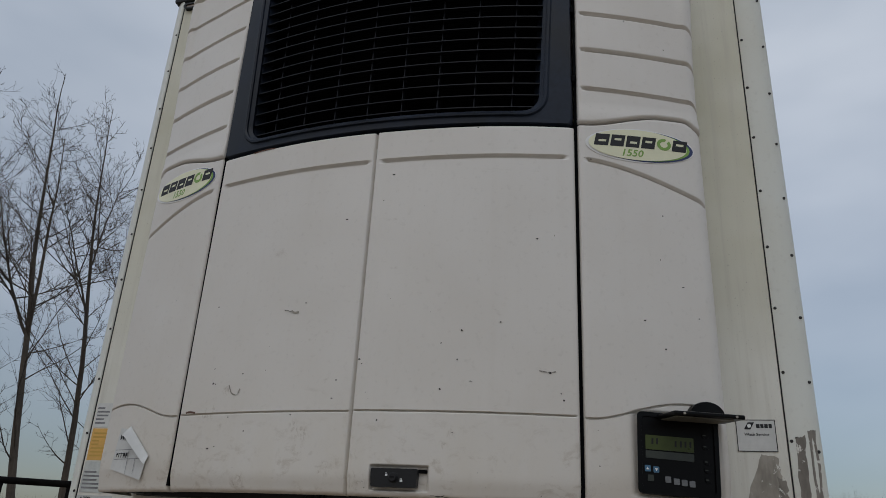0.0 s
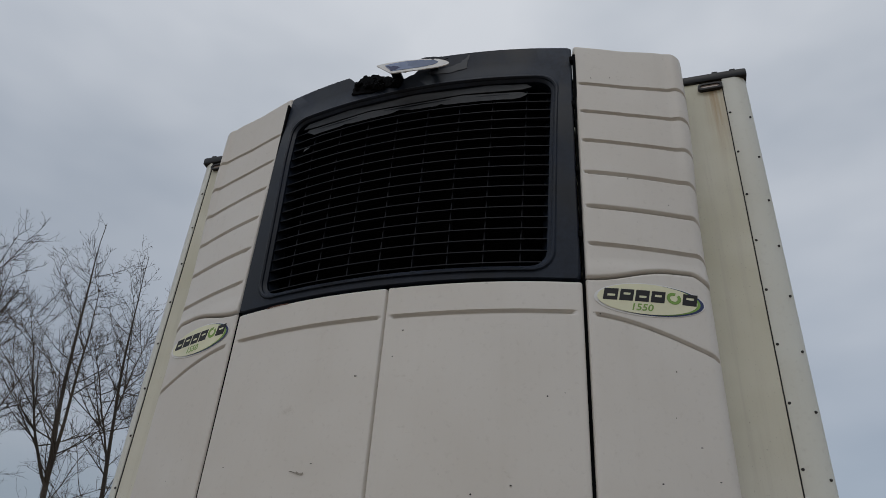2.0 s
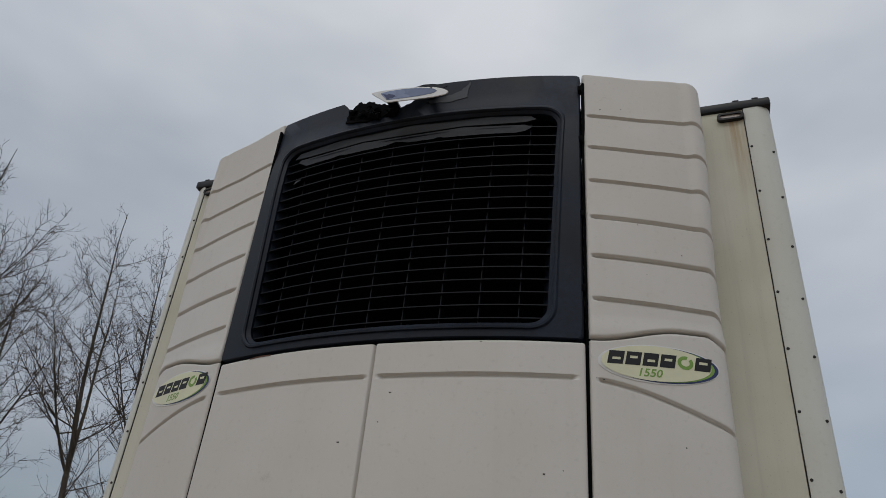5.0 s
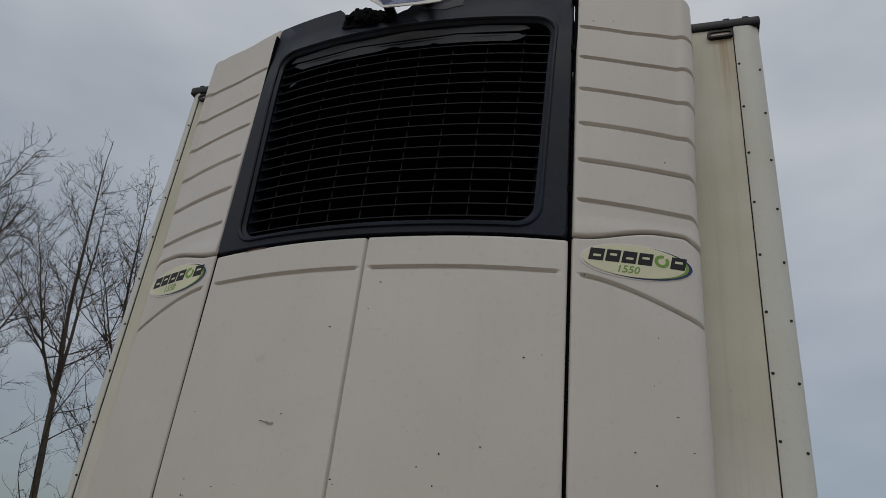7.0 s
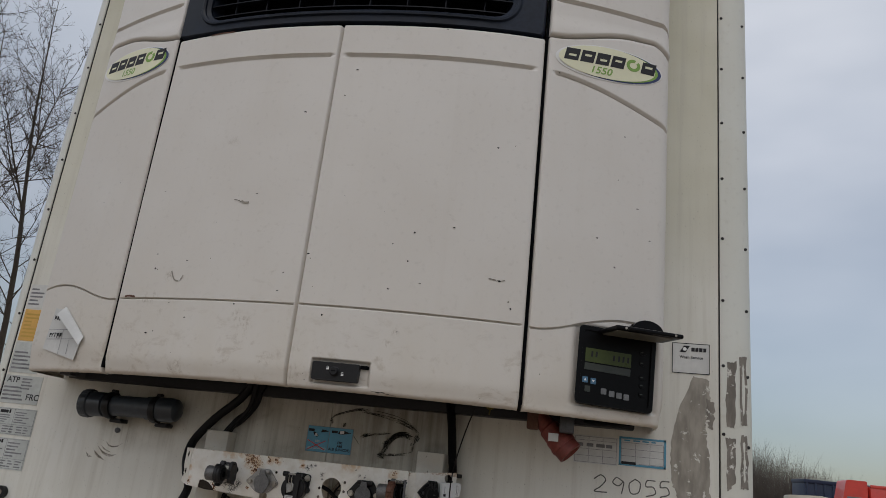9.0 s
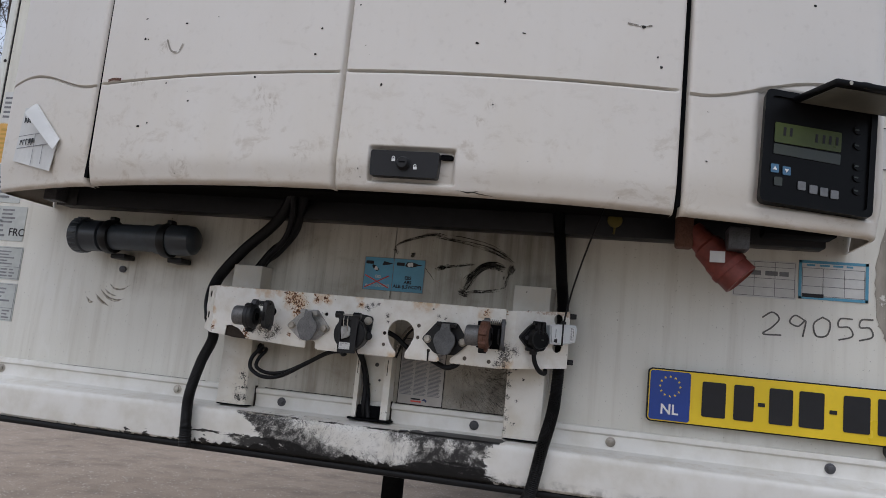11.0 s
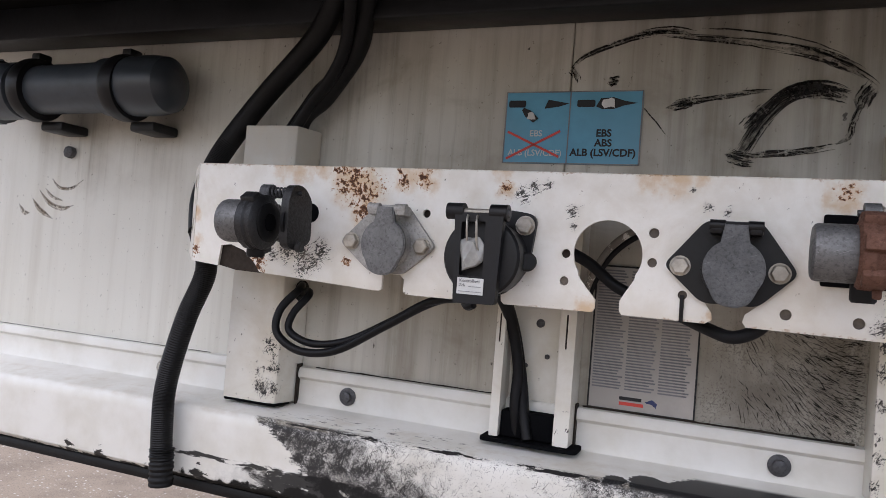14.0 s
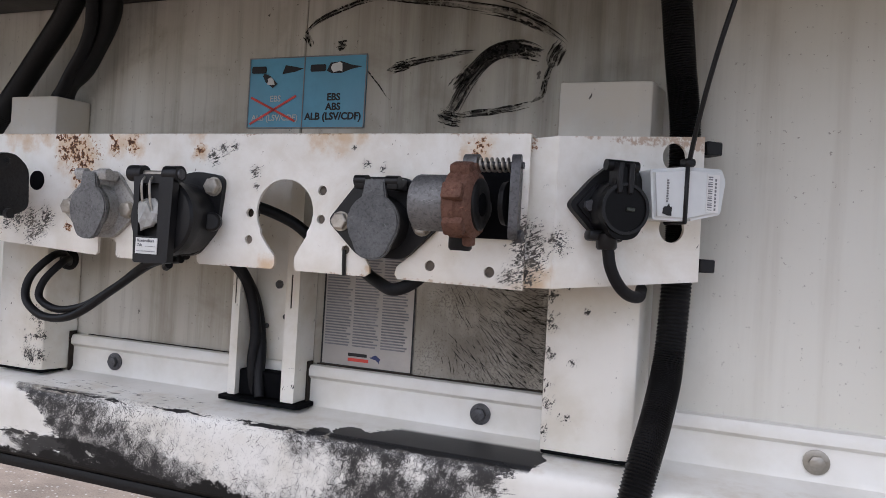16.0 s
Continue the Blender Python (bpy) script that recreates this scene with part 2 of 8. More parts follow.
M["rivetdark"] = simple("weathered_rivet", (0.035, 0.034, 0.033), 0.7, vary=0.4, scale=60, relief=0.2, gloss=0.25)
M["plugdirt"] = simple("dried_dirt_plug", (0.15, 0.128, 0.108), 0.85, vary=0.4, scale=70, relief=0.4, gloss=0.2)
M["scuff"] = simple("scuff_mark", (0.020, 0.019, 0.018), 0.8, vary=0.5, scale=80, relief=0.2, gloss=0.2)
M["tagbox"] = simple("white_tag_plastic", (0.66, 0.68, 0.68), 0.35, vary=0.06, scale=20, relief=0.05)
M["lens"] = simple("clear_lamp_lens", (0.30, 0.24, 0.20), 0.15, vary=0.3, scale=30, relief=0.1, coat=0.6)
M["panelblack"] = simple("black_panel_plastic", (0.0045, 0.0045, 0.005), 0.35, vary=0.3, scale=30, relief=0.06, gloss=0.12)
M["lidgrey"] = simple("dusty_lid_lining", (0.13, 0.125, 0.10), 0.6, vary=0.3, scale=20)
M["panelgrey"] = simple("dim_display_band", (0.030, 0.036, 0.028), 0.4, vary=0.2, scale=30, relief=0.05)
M["lcd"] = simple("green_display", (0.06, 0.078, 0.024), 0.3, vary=0.2, scale=10, relief=0.02, coat=0.05, gloss=0.2)
M["keys"] = simple("blue_keys", (0.06, 0.16, 0.27), 0.4, vary=0.15, scale=30)
M["greykeys"] = simple("grey_keys", (0.15, 0.155, 0.16), 0.45, vary=0.25, scale=60)
M["oval"] = simple("blue_oval_print", (0.20, 0.26, 0.42), 0.3, vary=0.35, scale=12, relief=0.05)
M["torn"] = simple("torn_foil", (0.42, 0.42, 0.40), 0.4, vary=0.4, scale=70, relief=0.6)
M["bark"] = simple("grey_brown_bark", (0.060, 0.048, 0.036), 0.9, vary=0.4, scale=2.0, relief=0.5, depth=0.02)
M["twig"] = simple("bare_twigs", (0.062, 0.048, 0.036), 0.9, vary=0.3, scale=1.0, relief=0.1)
M["brush"] = simple("grey_brown_scrub", (0.11, 0.09, 0.075), 0.95, vary=0.35, scale=0.5, relief=0.3)
M["machine_white"] = simple("chipped_white_steel", (0.60, 0.57, 0.48), 0.6, vary=0.3, scale=1.2, relief=0.2)
M["machine_yellow"] = simple("chipped_yellow_steel", (0.52, 0.32, 0.06), 0.6, vary=0.35, scale=1.2, relief=0.2)
M["machine_orange"] = simple("orange_paint", (0.65, 0.13, 0.03), 0.5, vary=0.2, scale=2)
M["truck_red"] = simple("red_truck_paint", (0.56, 0.040, 0.028), 0.35, vary=0.15, scale=0.8, relief=0.05, coat=0.3)
M["truck_grey"] = simple("grey_tarpaulin", (0.10, 0.12, 0.14), 0.6, vary=0.2, scale=0.8)
M["truck_blue"] = simple("blue_steel", (0.012, 0.026, 0.065), 0.5, vary=0.25, scale=0.8)


def wall_paint():
    """The white front wall: yellowed above, brown-grey road grime and painted shade under the unit, rust run below one
    lamp.
    """
    m, n, l, b = nodes_of("front_wall_paint")
    v = coord(n, l)
    runs = noise_of(n, l, coord(n, l, (30, 30, 1.3)), 1.0, 6, 0.62)
    thin = noise_of(n, l, coord(n, l, (110, 110, 4.5)), 1.0, 5, 0.65)
    runs2 = noise_of(n, l, coord(n, l, (9, 9, 1.0)), 1.0, 4, 0.55)
    broad = noise_of(n, l, v, 2.2, 3)
    cloud = noise_of(n, l, v, 14, 6, 0.62, 0.4)
    spots = noise_of(n, l, v, 160, 4, 0.65)
    col = blend(n, l, span(n, l, broad, 0.3, 0.7), (0.70, 0.69, 0.63), (0.62, 0.605, 0.54))
    high = span(n, l, axis(n, l, 2), 1.9, 2.7, 0.0, 0.8)
    col = blend(n, l, high, col, blend(n, l, span(n, l, broad, 0.3, 0.7), (0.62, 0.60, 0.49), (0.53, 0.51, 0.38)))
    col = blend(n, l, span(n, l, runs, 0.46, 0.72, 0.0, 0.42), col, (0.46, 0.43, 0.365))
    # splashed grime in the middle of the wall, where the hoses and couplings are,
    # coloured darker to include the shade under the unit
    grime_and_shade = blobs(n, l, [(-0.02, 0, 1.44, 0.52), (-0.05, 0, 1.34, 0.48), (0.20, 0, 1.34, 0.33), (0.18, 0, 1.60, 0.42), (0.22, 0, 1.30, 0.20), (-0.30, 0, 1.68, 0.35), (-0.60, 0, 1.60, 0.16), (-0.72, 0, 1.56, 0.13)], 0.06, 7)
    g2 = calc(n, l, "MULTIPLY", grime_and_shade, span(n, l, runs2, 0.25, 0.62, 0.35, 1.0))
    col = blend(n, l, calc(n, l, "MULTIPLY", g2, 0.88), col, (0.31, 0.28, 0.225))
    col = blend(n, l, calc(n, l, "MULTIPLY", span(n, l, runs, 0.50, 0.70), calc(n, l, "MULTIPLY", grime_and_shade, 0.45)), col, (0.17, 0.135, 0.09))
    col = blend(n, l, calc(n, l, "MULTIPLY", span(n, l, thin, 0.50, 0.72), calc(n, l, "MULTIPLY", grime_and_shade, 0.40)), col, (0.16, 0.13, 0.095))
    col = blend(n, l, calc(n, l, "MULTIPLY", span(n, l, thin, 0.46, 0.30), calc(n, l, "MULTIPLY", grime_and_shade, 0.35)), col, (0.56, 0.53, 0.45))
    col = blend(n, l, calc(n, l, "MULTIPLY", span(n, l, cloud, 0.48, 0.72), calc(n, l, "MULTIPLY", grime_and_shade, 0.45)), col, (0.20, 0.16, 0.11))
    # soot plus the unit's painted shade, darkest beside the scrawl, towards the corner hose
    soot_shade = calc(n, l, "MULTIPLY", blobs(n, l, [(0.30, 0, 1.66, 0.24), (0.20, 0, 1.69, 0.28), (0.34, 0, 1.58, 0.10), (0.36, 0, 1.68, 0.16), (0.24, 0, 1.72, 0.22)], 0.05, 9), span(n, l, runs, 0.35, 0.6, 0.55, 1.0))
    col = blend(n, l, calc(n, l, "MULTIPLY", soot_shade, 0.82), col, (0.12, 0.108, 0.088))
    # pale rubbed patch
    rub = calc(n, l, "MULTIPLY", blobs(n, l, [(-0.98, 0, 1.45, 0.22), (-0.93, 0, 1.33, 0.16)]), span(n, l, noise_of(n, l, coord(n, l, (26, 5, 7)), 1.0, 4, 0.5, 1.2), 0.48, 0.62))
    col = blend(n, l, calc(n, l, "MULTIPLY", rub, 0.7), col, (0.70, 0.69, 0.64))
    # rust run below the upper lamp
    rx = span(n, l, calc(n, l, "ABSOLUTE", calc(n, l, "SUBTRACT", axis(n, l, 0), 1.165), 0), 0.0, 0.055, 1, 0)
    rz = span(n, l, axis(n, l, 2), 3.45, 3.90, 0, 1)
    run = calc(n, l, "MULTIPLY", calc(n, l, "MULTIPLY", rx, rz), span(n, l, runs, 0.35, 0.6))
    col = blend(n, l, calc(n, l, "MULTIPLY", run, 0.75), col, (0.36, 0.20, 0.06))
    # dark specks, small and few larger
    col = blend(n, l, span(n, l, spots, 0.63, 0.70, 0, 0.6), col, (0.12, 0.10, 0.08))
    fleck = noise_of(n, l, grain_dir(n, l, 70, 1 / 60, 1 / 120), 1.0, 4, 0.6)
    col = blend(n, l, calc(n, l, "MULTIPLY", span(n, l, fleck, 0.675, 0.71), span(n, l, grime_and_shade, 0.28, 0.6)), col, (0.055, 0.048, 0.04))
    # dark brushed streaks behind the couplings, fanning out
    where = blobs(n, l, [(0.19, 0, 1.34, 0.055), (0.25, 0, 1.315, 0.10), (0.29, 0, 1.28, 0.09), (0.295, 0, 1.34, 0.08), (0.23, 0, 1.27, 0.07), (0.17, 0, 1.29, 0.045)], 0.03, 25)
    fine_ = noise_of(n, l, v, 420, 5, 0.7)
    col = blend(n, l, calc(n, l, "MULTIPLY", span(n, l, calc(n, l, "ADD", fine_, calc(n, l, "MULTIPLY", where, 0.12)), 0.60, 0.68), span(n, l, where, 0.0, 0.4, 0, 0.6)), col, (0.05, 0.044, 0.038))
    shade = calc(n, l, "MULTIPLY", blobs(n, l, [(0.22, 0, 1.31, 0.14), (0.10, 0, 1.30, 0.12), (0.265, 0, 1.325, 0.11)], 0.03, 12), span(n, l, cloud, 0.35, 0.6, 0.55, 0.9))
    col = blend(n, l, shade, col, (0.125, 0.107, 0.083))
    l.new(col, b.inputs["Base Color"])
    l.new(span(n, l, cloud, 0.3, 0.7, 0.36, 0.6), b.inputs["Roughness"])
    bump(n, l, b, calc(n, l, "ADD", broad, calc(n, l, "MULTIPLY", spots, 0.05)), 0.14, 0.005)
    return m


def rail_paint():
    """White paint with rust bleeding through at the edges and black scuffs by the couplings."""
    m, n, l, b = nodes_of("coupling_rail_paint")
    v = coord(n, l)
    mott = noise_of(n, l, v, 28, 5, 0.6)
    fine = noise_of(n, l, v, 170, 5, 0.65)
    pit = noise_of(n, l, v, 240, 6, 0.68)
    soft = noise_of(n, l, v, 75, 4, 0.6)
    col = blend(n, l, span(n, l, mott, 0.35, 0.75), (0.84, 0.82, 0.765), (0.73, 0.695, 0.615))
    smoke = noise_of(n, l, v, 11, 6, 0.65, 0.5)
    col = blend(n, l, span(n, l, smoke, 0.48, 0.75, 0, 0.55), col, (0.60, 0.53, 0.42))
    low = span(n, l, calc(n, l, "ADD", axis(n, l, 2), calc(n, l, "MULTIPLY", smoke, 0.03)), 1.405, 1.380, 0, 0.45)
    col = blend(n, l, low, col, (0.58, 0.51, 0.41))
    Y = -0.143
    rust = blobs(n, l, [(-0.188, Y, 1.484, 0.034), (-0.178, Y, 1.468, 0.030), (-0.172, Y, 1.452, 0.024), (-0.200, Y, 1.476, 0.020), (-0.158, Y, 1.479, 0.018), (-0.205, Y, 1.494, 0.016),
                        (-0.131, Y, 1.484, 0.013), (-0.110, Y, 1.487, 0.016), (-0.105, Y, 1.494, 0.010), (-0.138, Y, 1.493, 0.008), (-0.174, Y, 1.438, 0.012),
                        (-0.024, Y, 1.479, 0.011), (-0.300, Y, 1.392, 0.020), (-0.386, Y, 1.40, 0.012), (-0.19, Y, 1.40, 0.010), (0.262, Y, 1.486, 0.012), (0.40, -0.134, 1.492, 0.012), (0.305, -0.134, 1.490, 0.010)], 0.008, 60)
    stain = blobs(n, l, [(-0.250, Y, 1.4955, 0.030), (-0.275, Y, 1.4955, 0.024), (-0.225, Y, 1.496, 0.022), (0.108, Y, 1.493, 0.022), (0.132, Y, 1.494, 0.026), (0.150, Y, 1.493, 0.014), (0.260, Y, 1.483, 0.024),
                         (-0.186, Y, 1.478, 0.046), (-0.170, Y, 1.455, 0.034), (-0.128, Y, 1.486, 0.026), (-0.108, Y, 1.487, 0.026), (-0.024, Y, 1.478, 0.016), (-0.387, Y, 1.44, 0.014), (-0.383, Y, 1.41, 0.012),
                         (0.06, Y, 1.374, 0.02), (-0.022, Y, 1.40, 0.016), (0.31, -0.134, 1.375, 0.030), (-0.03, Y, 1.495, 0.018), (0.165, Y, 1.375, 0.012)], 0.012, 45)
    halo = span(n, l, calc(n, l, "ADD", soft, calc(n, l, "MULTIPLY", stain, 0.40)), 0.46, 1.0)
    col = blend(n, l, calc(n, l, "MULTIPLY", calc(n, l, "MULTIPLY", halo, span(n, l, stain, 0.0, 0.5)), 0.72), col, (0.58, 0.37, 0.17))
    grow = calc(n, l, "ADD", pit, calc(n, l, "MULTIPLY", rust, 0.175))
    gate = span(n, l, rust, 0.0, 0.15)
    rim_ = calc(n, l, "MULTIPLY", span(n, l, grow, 0.61, 0.66), gate)
    core = calc(n, l, "MULTIPLY", span(n, l, grow, 0.655, 0.70), gate)
    col = blend(n, l, rim_, col, (0.36, 0.155, 0.045))
    col = blend(n, l, core, col, (0.075, 0.030, 0.014))
    # rust creeping down from the upper edge and up from the lower one, in broken runs
    brk = noise_of(n, l, coord(n, l, (22, 22, 9)), 1.0, 5, 0.6, 0.3)
    rimz = calc(n, l, "MAXIMUM", span(n, l, axis(n, l, 2), 1.4985, 1.489, 1, 0), span(n, l, axis(n, l, 2), 1.371, 1.377, 0.8, 0))
    creep = calc(n, l, "MULTIPLY", span(n, l, calc(n, l, "ADD", calc(n, l, "ADD", calc(n, l, "MULTIPLY", rimz, 0.30), calc(n, l, "MULTIPLY", pit, 0.6)), calc(n, l, "MULTIPLY", brk, 0.5)), 0.80, 0.90), span(n, l, rimz, 0, 0.2))
    col = blend(n, l, calc(n, l, "MULTIPLY", creep, 0.62), col, (0.34, 0.17, 0.06))
    # dark drawn-out scuffs
    scuff = blobs(n, l, [(-0.262, Y, 1.406, 0.022), (-0.243, Y, 1.402, 0.028), (-0.222, Y, 1.408, 0.022), (-0.240, Y, 1.390, 0.022), (-0.228, Y, 1.396, 0.018), (-0.28, Y, 1.40, 0.014),
                         (-0.010, Y, 1.477, 0.012), (0.004, Y, 1.481, 0.014), (0.016, Y, 1.484, 0.010), (-0.006, Y, 1.471, 0.010), (0.041, Y, 1.460, 0.012), (0.042, Y, 1.447, 0.008), (0.144, Y, 1.485, 0.006), (0.157, Y, 1.469, 0.007), (0.172, Y, 1.467, 0.007),
                         (0.302, Y, 1.415, 0.028), (0.304, Y, 1.397, 0.024), (0.300, Y, 1.383, 0.020), (0.290, Y, 1.380, 0.014), (0.306, -0.134, 1.41, 0.026), (0.308, -0.134, 1.395, 0.026), (0.306, -0.134, 1.38, 0.018), (0.33, -0.134, 1.41, 0.02)], 0.008, 70)
    s1 = noise_of(n, l, grain_dir(n, l, 25, 0.006, 0.0014), 1.0, 5, 0.65, 0.4)
    s2 = noise_of(n, l, v, 330, 6, 0.72, 0.3)
    sm = span(n, l, calc(n, l, "ADD", calc(n, l, "MAXIMUM", s1, s2), calc(n, l, "MULTIPLY", scuff, 0.20)), 0.675, 0.715)
    col = blend(n, l, calc(n, l, "MULTIPLY", sm, span(n, l, scuff, 0.0, 0.12)), col, (0.026, 0.025, 0.025))
    haze = calc(n, l, "MULTIPLY", scuff, span(n, l, soft, 0.4, 0.7, 0.1, 0.5))
    col = blend(n, l, haze, col, (0.20, 0.165, 0.13))
    # sparse small nicks
    col = blend(n, l, span(n, l, fine, 0.67, 0.73, 0, 0.55), col, (0.20, 0.14, 0.09))
    nick = noise_of(n, l, grain_dir(n, l, 65, 1 / 70, 1 / 190), 1.0, 4, 0.6)
    col = blend(n, l, span(n, l, nick, 0.705, 0.735), col, (0.06, 0.05, 0.045))
    l.new(col, b.inputs["Base Color"])
    l.new(span(n, l, core, 0, 1, 0.40, 0.9), b.inputs["Roughness"])
    bump(n, l, b, calc(n, l, "SUBTRACT", mott, core), 0.15, 0.002)
    return m


def box_paint():
    """White sheet steel, dusty, with sprays of black scuffs low down and shade painted in at the top."""
    m, n, l, b = nodes_of("post_paint")
    v = coord(n, l)
    mott = noise_of(n, l, v, 18, 5, 0.6)
    fine = noise_of(n, l, v, 190, 4, 0.6)
    col = blend(n, l, span(n, l, mott, 0.35, 0.75), (0.73, 0.71, 0.65), (0.62, 0.585, 0.50))
    Y = -0.05
    sc = blobs(n, l, [(-0.343, Y, 1.288, 0.020), (-0.335, Y, 1.284, 0.016), (-0.348, Y, 1.262, 0.020), (-0.335, Y, 1.262, 0.022), (-0.345, Y, 1.238, 0.022), (-0.328, Y, 1.240, 0.022), (-0.346, Y, 1.303, 0.005),
                      (0.306, Y, 1.362, 0.015), (0.308, Y, 1.34, 0.016), (0.306, Y, 1.31, 0.013), (0.306, Y, 1.285, 0.015), (0.310, Y, 1.262, 0.013), (0.306, Y, 1.237, 0.012), (0.322, Y, 1.375, 0.011), (0.341, Y, 1.35, 0.007), (0.33, Y, 1.30, 0.008), (0.325, Y, 1.25, 0.009)], 0.010, 50)
    sc = calc(n, l, "MULTIPLY", sc, span(n, l, noise_of(n, l, v, 70, 5, 0.65), 0.36, 0.58))
    s1 = noise_of(n, l, v, 420, 6, 0.74)
    s2 = noise_of(n, l, grain_dir(n, l, 60, 0.006, 0.0012), 1.0, 4, 0.6, 0.2)
    sm = span(n, l, calc(n, l, "ADD", calc(n, l, "MAXIMUM", s1, calc(n, l, "SUBTRACT", s2, 0.03)), calc(n, l, "MULTIPLY", sc, 0.24)), 0.665, 0.70)
    col = blend(n, l, calc(n, l, "MULTIPLY", sc, 0.22), col, (0.28, 0.26, 0.23))
    # greyer towards the top: the overhanging unit's shade mixed into the paint
    col = blend(n, l, span(n, l, calc(n, l, "ADD", axis(n, l, 2), calc(n, l, "MULTIPLY", mott, 0.06)), 1.50, 1.56, 0, 0.75), col, (0.50, 0.47, 0.41))
    col = blend(n, l, span(n, l, noise_of(n, l, v, 9, 6, 0.65, 0.5), 0.45, 0.70, 0, 0.65), col, (0.55, 0.49, 0.39))
    col = blend(n, l, calc(n, l, "MULTIPLY", sm, span(n, l, sc, 0, 0.15)), col, (0.018, 0.017, 0.016))
    col = blend(n, l, span(n, l, fine, 0.68, 0.74, 0, 0.6), col, (0.08, 0.07, 0.06))
    nick = noise_of(n, l, grain_dir(n, l, 75, 1 / 60, 1 / 170), 1.0, 4, 0.6)
    col = blend(n, l, span(n, l, nick, 0.69, 0.72), col, (0.06, 0.05, 0.045))
    l.new(col, b.inputs["Base Color"])
    b.inputs["Roughness"].default_value = 0.45
    bump(n, l, b, mott, 0.1, 0.002)
    return m


def ledge_paint():
    """White bottom rail, scraped through to black rubber marks along its lower edge and middle."""
    m, n, l, b = nodes_of("bottom_rail_paint")
    v = coord(n, l)
    mott = noise_of(n, l, v, 14, 5, 0.6)
    cloud = noise_of(n, l, v, 45, 6, 0.65)
    edge = noise_of(n, l, v, 24, 5, 0.65)
    col = blend(n, l, span(n, l, mott, 0.35, 0.75), (0.71, 0.695, 0.65), (0.60, 0.575, 0.51))
    z, x, y = axis(n, l, 2), axis(n, l, 0), axis(n, l, 1)
    face = span(n, l, y, -0.074, -0.079)
    Y = -0.085
    torn = noise_of(n, l, coord(n, l, (16, 40, 60)), 1.0, 7, 0.68, 0.3)

    def plus(*vs):
        out = vs[0]
        for v_ in vs[1:]:
            out = calc(n, l, "ADD", out, v_)
        return out

    def times(*vs):
        out = vs[0]
        for v_ in vs[1:]:
            out = calc(n, l, "MULTIPLY", out, v_)
        return out

    ragged = calc(n, l, "SUBTRACT", torn, 0.5)
    down = calc(n, l, "SUBTRACT", 1.209, z)
    # rubber dragged over the face: a slanting left edge, thin in the middle, thick again towards the right end
    left = span(n, l, plus(x, times(down, -1.35), times(ragged, 0.10)), -0.335, -0.318)
    past = plus(x, times(down, -1.75))
    field = plus(span(n, l, past, -0.27, -0.10, 0.95, 0.46), span(n, l, plus(x, times(down, -0.9)), 0.0, 0.11, 0.0, 0.60), span(n, l, down, 0.045, 0.085, 0.0, 0.34))
    pale = blobs(n, l, [(0.10, Y, 1.180, 0.040), (0.150, Y, 1.192, 0.024), (0.195, Y, 1.190, 0.030), (0.245, Y, 1.196, 0.018), (0.255, Y, 1.178, 0.020), (-0.275, Y, 1.135, 0.012), (-0.205, Y, 1.140, 0.020), (-0.165, Y, 1.135, 0.016)], 0.014, 45)
    right = span(n, l, plus(x, times(ragged, 0.12)), 0.275, 0.295, 1, 0)
    amount = times(calc(n, l, "SUBTRACT", field, times(pale, 0.40)), left, right)
    amount = times(amount, span(n, l, noise_of(n, l, v, 60, 5, 0.65), 0.32, 0.66, 0.74, 1.14))
    # short crossing strokes, finer and more upright in the thin middle
    strokes = None
    for turn_, ln_, wd_, most in ((-38, 0.009, 0.0009, 0.0), (24, 0.010, 0.0008, 0.0), (58, 0.013, 0.0008, 0.0), (80, 0.018, 0.0008, 0.0), (104, 0.008, 0.0010, 0.03), (8, 0.006, 0.0011, 0.03)):
        g_ = calc(n, l, "SUBTRACT", noise_of(n, l, grain_dir(n, l, turn_, ln_, wd_), 1.0, 4, 0.62, 0.45), most)
        strokes = g_ if strokes is None else calc(n, l, "MAXIMUM", strokes, g_)
    grit = noise_of(n, l, v, 420, 6, 0.74, 0.3)
    strokes = calc(n, l, "MAXIMUM", strokes, plus(grit, -0.01))
    lines = times(span(n, l, plus(strokes, times(amount, 0.235)), 0.738, 0.785), span(n, l, amount, 0.0, 0.2), face)
    wash = times(span(n, l, plus(amount, times(calc(n, l, "SUBTRACT", cloud, 0.5), 0.9)), 0.42, 1.15, 0, 0.72), face)
    col = blend(n, l, wash, col, (0.095, 0.092, 0.092))
    smudge = times(blobs(n, l, [(-0.142, Y, 1.172, 0.012), (-0.125, Y, 1.164, 0.016), (-0.105, Y, 1.155, 0.018), (-0.08, Y, 1.146, 0.018), (-0.055, Y, 1.138, 0.018)], 0.012, 60), face, span(n, l, grit, 0.40, 0.58))
    col = blend(n, l, times(span(n, l, smudge, 0.0, 0.6), 0.6), col, (0.05, 0.048, 0.047))
    col = blend(n, l, times(lines, 0.92), col, (0.020, 0.019, 0.019))
    # the black band along the bottom, pale where it has torn off
    crest = plus(1.156, span(n, l, x, -0.20, -0.06, 0.0, -0.034), span(n, l, x, 0.02, 0.17, 0.0, 0.030), times(ragged, 0.050))
    reach = calc(n, l, "SUBTRACT", crest, z)
    begun = times(span(n, l, plus(x, times(ragged, 0.25)), -0.335, -0.30), span(n, l, plus(x, times(ragged, 0.2)), 0.26, 0.30, 1, 0))
    tears = span(n, l, plus(noise_of(n, l, coord(n, l, (55, 90, 120)), 1.0, 6, 0.66, 0.6), times(pale, -0.10)), 0.33, 0.37)
    solid = times(span(n, l, reach, -0.002, 0.002), begun, tears, face)
